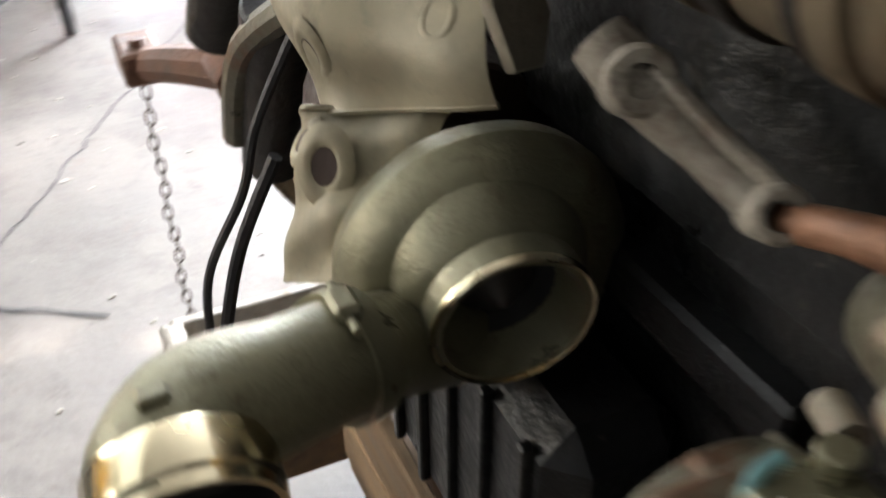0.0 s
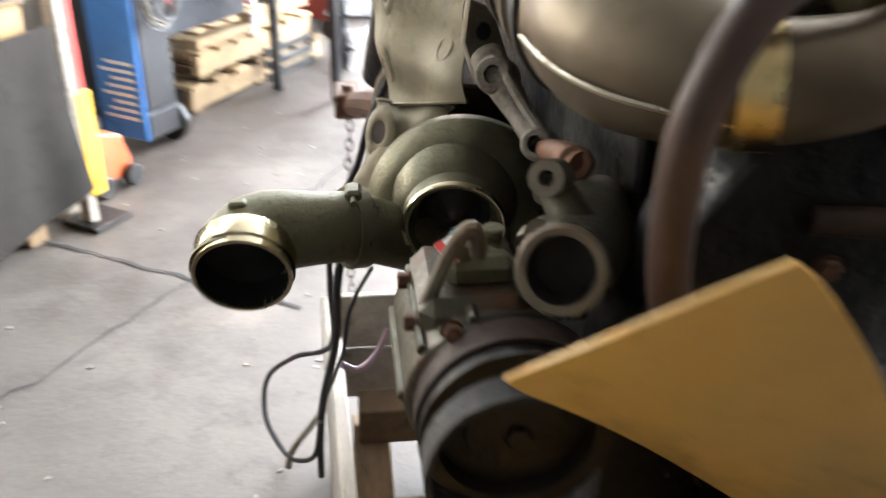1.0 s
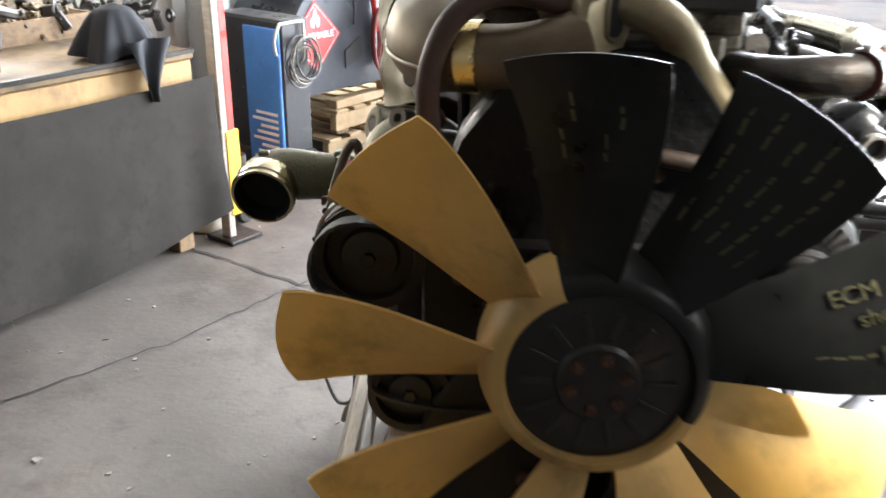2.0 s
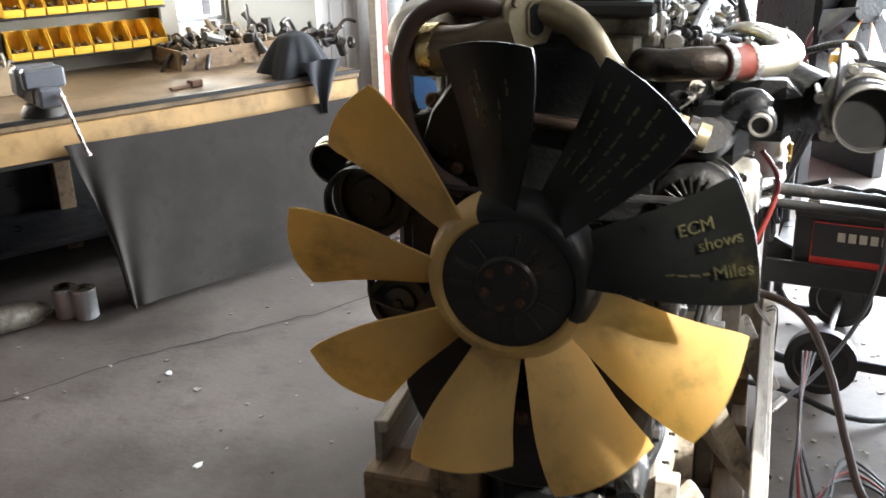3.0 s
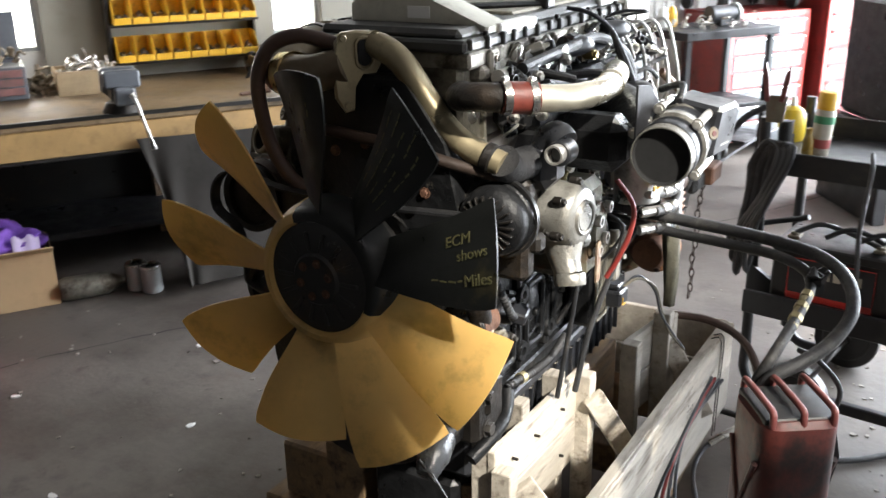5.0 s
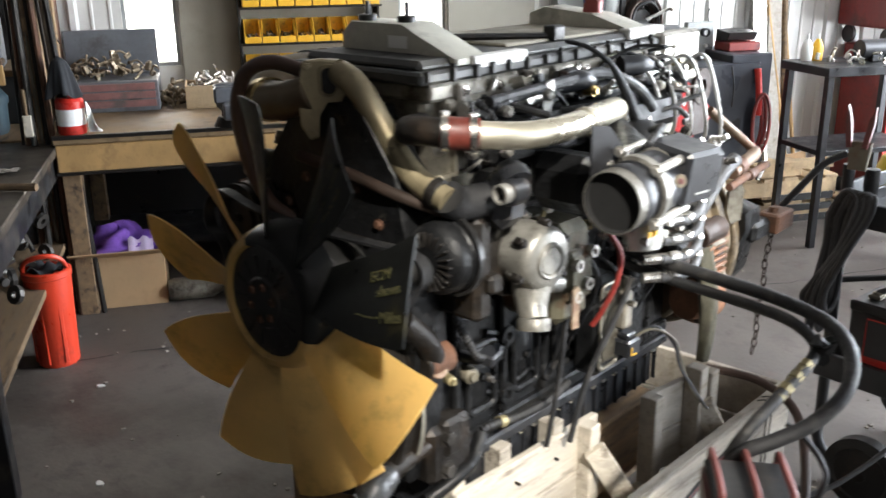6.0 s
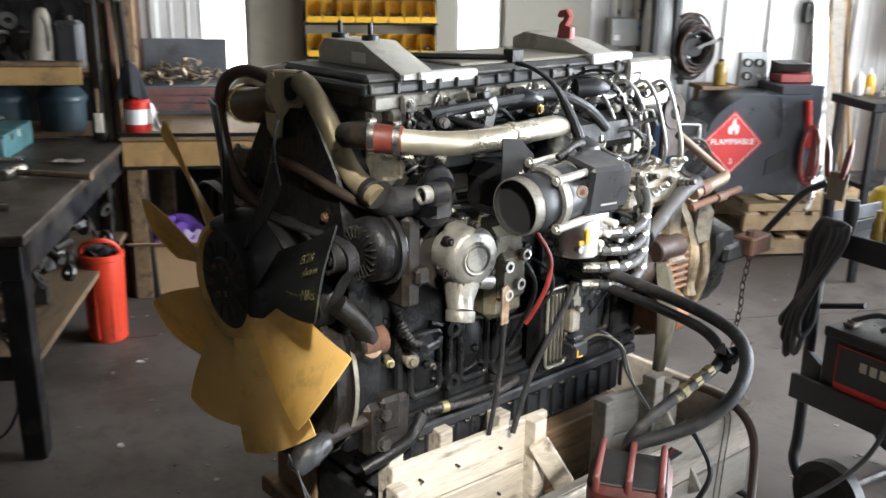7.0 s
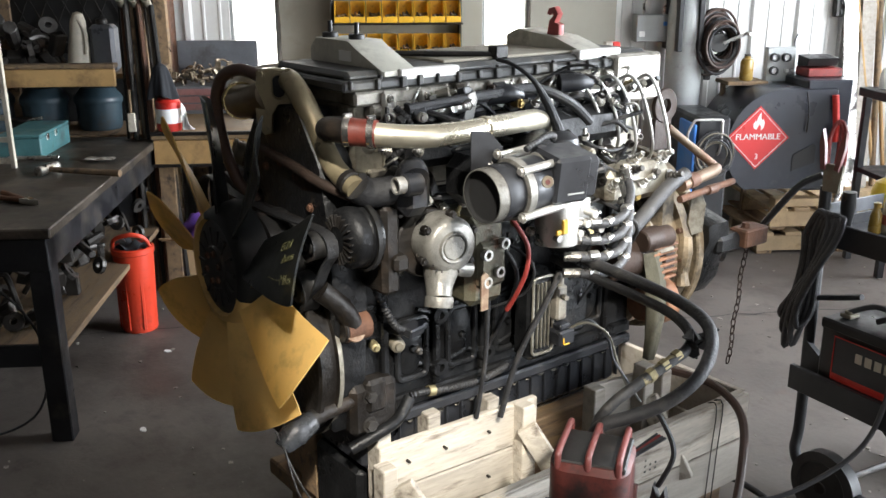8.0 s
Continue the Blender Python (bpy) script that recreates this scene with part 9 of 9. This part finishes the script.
for k in range(9):
    cx, cz, rr_ = 0.1 + rnd.uniform(-0.02, 0.02), 0.7 + rnd.uniform(-0.03, 0.02), rnd.uniform(0.075, 0.125)
    part("weld_cable", Shape().tube([(cx + rr_ * math.cos(a), -0.03 - 0.008 * k + 0.02 * math.sin(a + k), cz + 1.05 * rr_ * math.sin(a)) for a in [2 * math.pi * i / 14 for i in range(15)]], 0.0042, 6, 3), M[("rubber", "greyhose", "castpale")[k % 3]], we, "thin coiled lead")
jk = thing("floor_jack", "orange-red hydraulic floor jack parked by the post", "jack", room(1.74, -0.54, 0))
part("jack_body", Shape().prism([(0, 0.04), (0.2, 0.04), (0.22, 0.1), (0.18, 0.22), (0.05, 0.26), (0, 0.2)], 0.2, pose(0, 0.3, 0, 90, 0, 0), 0.01), M["orangered"], jk)
for x in (0.03, 0.19):
    part("jack_wheel", Shape().cyl((x, 0.06, 0.045), (x, 0.1, 0.045), 0.045, n=16), M["hub"], jk)
part("jack_saddle", Shape().cyl((0.1, 0.2, 0.25), (0.1, 0.2, 0.3), 0.05, n=16), M["iron"], jk)
bc = thing("hand_truck", "black wheeled hand truck standing on the floor", "hand truck", pose(-0.3, 6.0, 0, 0, 0, 20))
for x in (-0.2, 0.2):
    part("truck_wheel", Shape().lathe([(0.09, 0), (0.13, 0), (0.135, 0.01), (0.135, 0.03), (0.13, 0.04), (0.09, 0.04)], pose(x, 0, 0.135, 0, 90, 0), 24, True), M["hub"], bc)
    for k in range(3):
        part("wheel_spoke", Shape().box((-0.01, -0.1, -0.008), (0.01, 0.1, 0.008), 0.002, pose(x + 0.02, 0, 0.135, 60 * k, 0, 0)), M["iron"], bc)
part("truck_frame", Shape().tube([(-0.16, 0, 0.13), (-0.16, 0.1, 0.6), (-0.16, 0.2, 1.1), (0.16, 0.2, 1.1), (0.16, 0.1, 0.6), (0.16, 0, 0.13), (-0.16, 0, 0.13)], 0.016, 8, smooth=False), M["blacksteel"], bc)

# ---- jump-start cart ----
jc = thing("battery_cart", "black steel jump-start cart with batteries and a tool tray", "cart", pose(0.48, 1.86, 0, 0, 0, -8))
part("cart_post", Shape().tube([(0.16, -0.02, 0.05), (0.06, -0.02, 0.06), (0.01, -0.02, 0.12), (0.0, 0, 0.22), (-0.005, 0.0, 0.6), (-0.01, 0, 1.06)], 0.019, 12), M["blacksteel"], jc, "bent black tube upright")
part("cart_post", Shape().tube([(0.16, 0.46, 0.05), (0.06, 0.46, 0.06), (0.01, 0.46, 0.12), (0.0, 0.46, 0.22), (0.0, 0.46, 1.06)], 0.019, 12), M["blacksteel"], jc)
part("cart_post", Shape().box((0.98, 0.0, 0.1), (1.02, 0.04, 0.95), 0.003).box((0.98, 0.44, 0.1), (1.02, 0.48, 0.95), 0.003), M["blacksteel"], jc)
part("battery_tray", Shape().box((0.0, -0.07, 0.405), (1.02, 0.48, 0.425), 0.003).box((0.0, -0.09, 0.375), (1.02, -0.07, 0.46), 0.003).prism([(0.0, 0.4), (0.16, 0.4), (0.0, 0.5)], 0.02, pose(0.0, 0.0, 0.03, 90, 0, 0)), M["blacksteel"], jc)
tray = part("upper_tray", Shape().box((0.0, 0.0, 0.9), (1.02, 0.48, 0.915), 0.003), M["blacksteel"], jc, "black tray with a raised lip")
for a, c in (((-0.01, -0.015, 0.87), (1.03, 0.0, 0.95)), ((-0.01, 0.0, 0.87), (0.0, 0.48, 0.95)), ((0.0, 0.48, 0.87), (1.02, 0.49, 0.99))):
    part("tray_lip", Shape().box(a, c, 0.003), M["blacksteel"], tray)
part("tray_lip_front", Shape().box((-0.012, 0.02, 0.952), (-0.004, 0.46, 1.0), 0.002), M["greyblue"], jc)
for x, y, r in ((0.22, -0.1, 0.12), (0.24, 0.5, 0.12)):
    wheel = part("cart_wheel", Shape().lathe([(0.02, 0.0), (r * 0.7, 0.005), (r * 0.75, 0.0), (r, 0.004), (r, 0.045), (r * 0.75, 0.05), (r * 0.7, 0.045), (0.02, 0.05)], pose(x, y, r, 90, 0, 0), 32, True), M["hub"], jc, "solid black rubber wheel")
    part("wheel_hub", Shape().cyl((x, y - 0.055, r), (x, y + 0.01, r), 0.022, n=14), M["iron"], wheel)
part("axle", Shape().cyl((0.22, -0.15, 0.12), (0.24, 0.5, 0.12), 0.012, n=10), M["iron"], jc)
part("tow_bar", Shape().box((0.25, -0.14, 0.11), (1.3, -0.11, 0.15), 0.004), M["blacksteel"], jc)
part("cross_arm", Shape().tube([(0.0, 0.0, 0.68), (0.1, 0.01, 0.71), (0.17, 0.0, 0.735)], 0.01, 8), M["blacksteel"], jc)
for k, x in enumerate((0.06, 0.5)):
    bt = thing("truck_battery", "black truck battery with a red-edged label and lead terminals", "battery", pose(0.48, 1.86, 0, 0, 0, -8) @ pose(x + 0.02, -0.055, 0.425), "batteries on the cart")
    part("battery_case", Shape().box((0, 0, 0), (0.4, 0.25, 0.21), 0.008).box((-0.004, -0.004, 0.19), (0.404, 0.254, 0.225), 0.006), M["hub"], bt)
    lb_ = part("label_plate", Shape().box((0.06, -0.0075, 0.035), (0.34, -0.0045, 0.18), 0.0005), M["labelblack"], bt, "printed label")
    part("label_red", Shape().box((0.062, -0.0095, 0.037), (0.338, -0.008, 0.056), 0.0004), M["red"], lb_, "red label band")
    part("label_edge", Shape().tube([(0.06, -0.009, 0.035), (0.34, -0.009, 0.035), (0.34, -0.009, 0.18), (0.06, -0.009, 0.18), (0.06, -0.009, 0.035)], 0.002, 5, smooth=False), M["red"], lb_)
    for i in range(5):
        part("label_mark", Shape().box((0.14 + 0.034 * i, -0.0095, 0.118), (0.164 + 0.034 * i, -0.008, 0.15), 0.0004), M["dirtywhite"], lb_, "pale brand bar")
    for x2 in (0.05, 0.33):
        part("terminal", Shape().cyl((x2, 0.06, 0.225), (x2, 0.06, 0.25), 0.014, n=12).box((x2 - 0.02, 0.04, 0.228), (x2 + 0.02, 0.09, 0.24), 0.003), M["castpale"], bt)
    for j in range(3):
        part("battery_lead", Shape().tube([(0.05 + 0.1 * j, 0.06, 0.245), (0.12 + 0.1 * j, 0.09, 0.28), (0.2 + 0.08 * j, 0.12, 0.26), (0.33, 0.06 + 0.04 * j, 0.245)], 0.009, 8), M["rubber" if j else "greyhose"], bt)
jcab = thing("jumper_cable", "coil of thick black jumper cable hung on the cart post", "cable", pose(0.47, 1.83, 0))
for k in range(6):
    o = 0.0145 * k
    part("cable_loop", Shape().tube([(-0.03 + o, -0.015, 0.9), (0.0 + o, -0.02 - 0.004 * k, 0.965 + 0.004 * k), (0.028 + o, -0.03, 0.992 - 0.002 * k), (0.06 + 0.7 * o, -0.04, 0.97), (0.055 + 0.6 * o, -0.045, 0.91), (0.02 + 0.5 * o, -0.04 - 0.006 * k, 0.8), (-0.045 + 0.8 * o, -0.035 - 0.008 * k, 0.68), (-0.075 + 1.2 * o, -0.03 - 0.01 * k, 0.63 - 0.04 * ((2 * k) % 5) / 2), (-0.068 + 1.3 * o, -0.028 - 0.01 * k, 0.605 - 0.044 * ((2 * k) % 5) / 2), (-0.05 + 1.1 * o, -0.02, 0.65), (-0.03 + 0.8 * o, -0.01, 0.8), (-0.03 + o, -0.015, 0.9)], 0.0095, 8, 4), M["rubber" if k % 2 else "greyhose"], jcab)
part("cable_tail", Shape().tube([(0.0, 0.0, 1.1), (-0.06, -0.02, 1.06), (-0.12, -0.03, 0.98), (-0.18, -0.02, 0.9), (-0.23, 0.0, 0.84)], 0.0115, 8), M["rubber"], jcab)
for sx in (0, 1):
    c = part("clamp_handle", Shape().prism([(-0.008, 0), (0.008, 0), (0.011, 0.08), (0.004, 0.13), (-0.008, 0.09)], 0.016, pose(0.005 + 0.045 * sx, 0.0, 1.12, 90, -8 + 16 * sx, 0), 0.004), M["redgrip"], jcab, "worn red clamp grip")
part("clamp_jaw", Shape().prism([(-0.025, -0.05), (0.03, -0.05), (0.04, 0.04), (-0.03, 0.04)], 0.012, pose(0.03, 0.006, 1.1, 90, 0, 0), 0.003), M["castpale"], jcab)
grip = thing("tool_grip", "black screwdriver standing in the tray", "screwdriver", pose(0.53, 1.9, 0.915))
part("grip_handle", Shape().lathe([(0, 0.0), (0.016, 0.0), (0.018, 0.03), (0.024, 0.08), (0.022, 0.13), (0, 0.135)], None, 14), M["hub"], grip)
vial = thing("oil_vial", "small clear bottle of amber oil in the tray", "bottle", pose(0.6, 1.95, 0.915))
part("vial_body", Shape().lathe([(0, 0), (0.018, 0), (0.02, 0.01), (0.018, 0.06), (0.01, 0.08), (0.012, 0.1), (0, 0.105)], None, 14), M["amber"], vial)
yb = thing("yellow_bottle", "round yellow plastic bottle with a white cap in the tray", "bottle", pose(0.5, 2.2, 0.915))
part("bottle_body", Shape().lathe([(0, 0), (0.045, 0), (0.05, 0.012), (0.05, 0.08), (0.038, 0.115), (0.016, 0.128), (0, 0.13)], None, 20), M["bottleyellow"], yb)
part("bottle_cap", Shape().cyl((0, 0, 0.126), (0, 0, 0.16), 0.012, 0.008, 12), M["white"], yb)
sc = thing("spray_can", "white and green spray can with a yellow cap in the tray", "spray can", pose(0.63, 1.99, 0.916, 0, 4, 0))
part("can_body", Shape().lathe([(0, 0), (0.03, 0), (0.033, 0.006), (0.033, 0.15), (0.028, 0.165), (0, 0.165)], None, 20), M["dirtywhite"], sc)
part("can_band", Shape().lathe([(0.0335, 0.115), (0.0338, 0.116), (0.0338, 0.14), (0.0335, 0.141)], None, 20), M["green"], sc, "green printed band")
part("can_band", Shape().lathe([(0.0335, 0.03), (0.0338, 0.031), (0.0338, 0.06), (0.0335, 0.061)], None, 20), M["redpale"], sc, "red printed band")
part("can_cap", Shape().lathe([(0.029, 0.162), (0.032, 0.165), (0.032, 0.215), (0.028, 0.222), (0, 0.222)], None, 20), M["binyellow"], sc)
heap("hand_tools", "tools and fittings lying in the cart tray", pose(0.48, 1.86, 0.915, 0, 0, -8) @ pose(0.4, 0.05, 0), (0.58, 0.36, 0.07), 60, 0.014, "scrapbright", 51, "tools")
sp = thing("brake_coil", "ribbed dark casting lying in the cart tray", "casting", pose(0.9, 1.95, 0.915, 0, 0, 10))
for i in range(8):
    part("casting_fin", Shape().box((0.014 * i, 0, 0.0), (0.014 * i + 0.008, 0.09, 0.075), 0.003), M["scrapdark"], sp)
part("casting_core", Shape().cyl((-0.03, 0.045, 0.035), (0.14, 0.045, 0.035), 0.028, n=14), M["scrapdark"], sp)
lead = thing("charging_lead", "twisted charging lead hanging from the cart to the floor", "cable", pose(0.8, 1.8, 0))
part("lead_run", Shape().tube([(0.02, 0.0, 0.98), (0.03, -0.06, 0.93), (0.02, -0.08, 0.75), (0.03, -0.09, 0.5), (-0.02, -0.12, 0.3), (-0.14, -0.25, 0.15), (-0.24, -0.36, 0.1), (-0.32, -0.45, 0.05), (-0.33, -0.55, 0.012), (-0.28, -0.7, 0.012)], 0.008, 8), M["greyhose"], lead)
part("lead_clip", Shape().cyl((-0.24, -0.36, 0.1), (-0.31, -0.44, 0.06), 0.012, n=10), M["steel"], lead)

# ---- cracks and litter on the floor ----
def crack(name, pts, w, seed):
    rr = random.Random(seed)
    line = []
    for (x0, y0), (x1, y1) in zip(pts, pts[1:]):
        n = max(2, int(math.hypot(x1 - x0, y1 - y0) / 0.06))
        for i in range(n):
            t = i / n
            line.append((x0 + (x1 - x0) * t + rr.uniform(-0.012, 0.012), y0 + (y1 - y0) * t + rr.uniform(-0.012, 0.012)))
    vs, fs = [], []
    for i, (x, y) in enumerate(line):
        a, b = line[max(i - 1, 0)], line[min(i + 1, len(line) - 1)]
        d = Vector((b[0] - a[0], b[1] - a[1])).normalized()
        ww = w * rr.uniform(0.5, 1.4)
        vs += [(x - d.y * ww, y + d.x * ww, 0.0), (x + d.y * ww, y - d.x * ww, 0.0)]
        if i:
            fs.append((2 * i - 2, 2 * i - 1, 2 * i + 1, 2 * i))
    ob = solid(name, Shape().add([(x, y, 0.004) for x, y, z in vs], fs), M["crack"], "dark irregular crack in the concrete floor", "crack", kind="structure")
    return ob


crack("trim_crack", [(-3.0, 3.55), (-1.569, 2.731), (-0.98, 2.39), (-0.555, 2.148)], 0.007, 1)
crack("trim_crack", [(-2.171, 0.768), (-1.882, 1.252), (-1.31, 1.875), (-0.98, 2.39), (-0.214, 3.71), (0.6, 5.2)], 0.004, 2)
crack("trim_crack", [(-2.6, -0.1), (-2.35, 0.4), (-2.171, 0.768)], 0.004, 3)
rnd = random.Random(77)
lit = Shape()
for i in range(900):
    x, y = (rnd.uniform(-2.6, 1.6), rnd.uniform(-1.0, 5.0)) if i < 420 else (rnd.uniform(0.5, 2.0), rnd.uniform(0.6, 3.4))
    if -0.6 < x < 0.55 and 0.1 < y < 1.45:
        continue
    r = rnd.uniform(0.003, 0.011) * (1.6 if rnd.random() < 0.1 else 1)
    a = rnd.uniform(0, 6.28)
    lit.prism([(x + r * rnd.uniform(0.5, 1.3) * math.cos(a + k * 1.256), y + r * rnd.uniform(0.5, 1.3) * math.sin(a + k * 1.256)) for k in range(5)], rnd.uniform(0.002, 0.005), None)
solid("floor_litter", lit, M["litter"], "scattered chips and grit on the concrete floor", "litter", kind="stuff")
for k, (x, y) in enumerate(((-1.274, 0.157), (-1.958, 0.525), (-1.2, 0.69), (-1.65, 1.2), (-1.4, -0.12))):
    solid("paper_chip", Shape().prism([(0.018 * math.cos(q) * (1 + 0.3 * math.sin(3 * q + k)), 0.012 * math.sin(q)) for q in [j * 0.785 for j in range(8)]], 0.004, pose(0, 0, 0.001, 0, 0, 40 * k)), M["white"], "small white chip lying on the floor", "chip", pose(x, y, 0), "white chips on the floor")


# perforated steel upright leaning at the back of the table
pu = thing("shelf_upright", "pale perforated steel shelf upright standing on the table", "upright", room(-1.49, -1.16, 0.85, -8))
for x in (0.0, 0.145):
    part("upright_bar", Shape().box((x, -0.01, 0), (x + 0.022, 0.01, 0.66), 0.002), M["dirtywhite"], pu)
for k in range(7):
    part("upright_rung", Shape().box((0.022, -0.006, 0.02 + 0.1 * k), (0.145, 0.006, 0.045 + 0.1 * k), 0.002), M["dirtywhite"], pu)
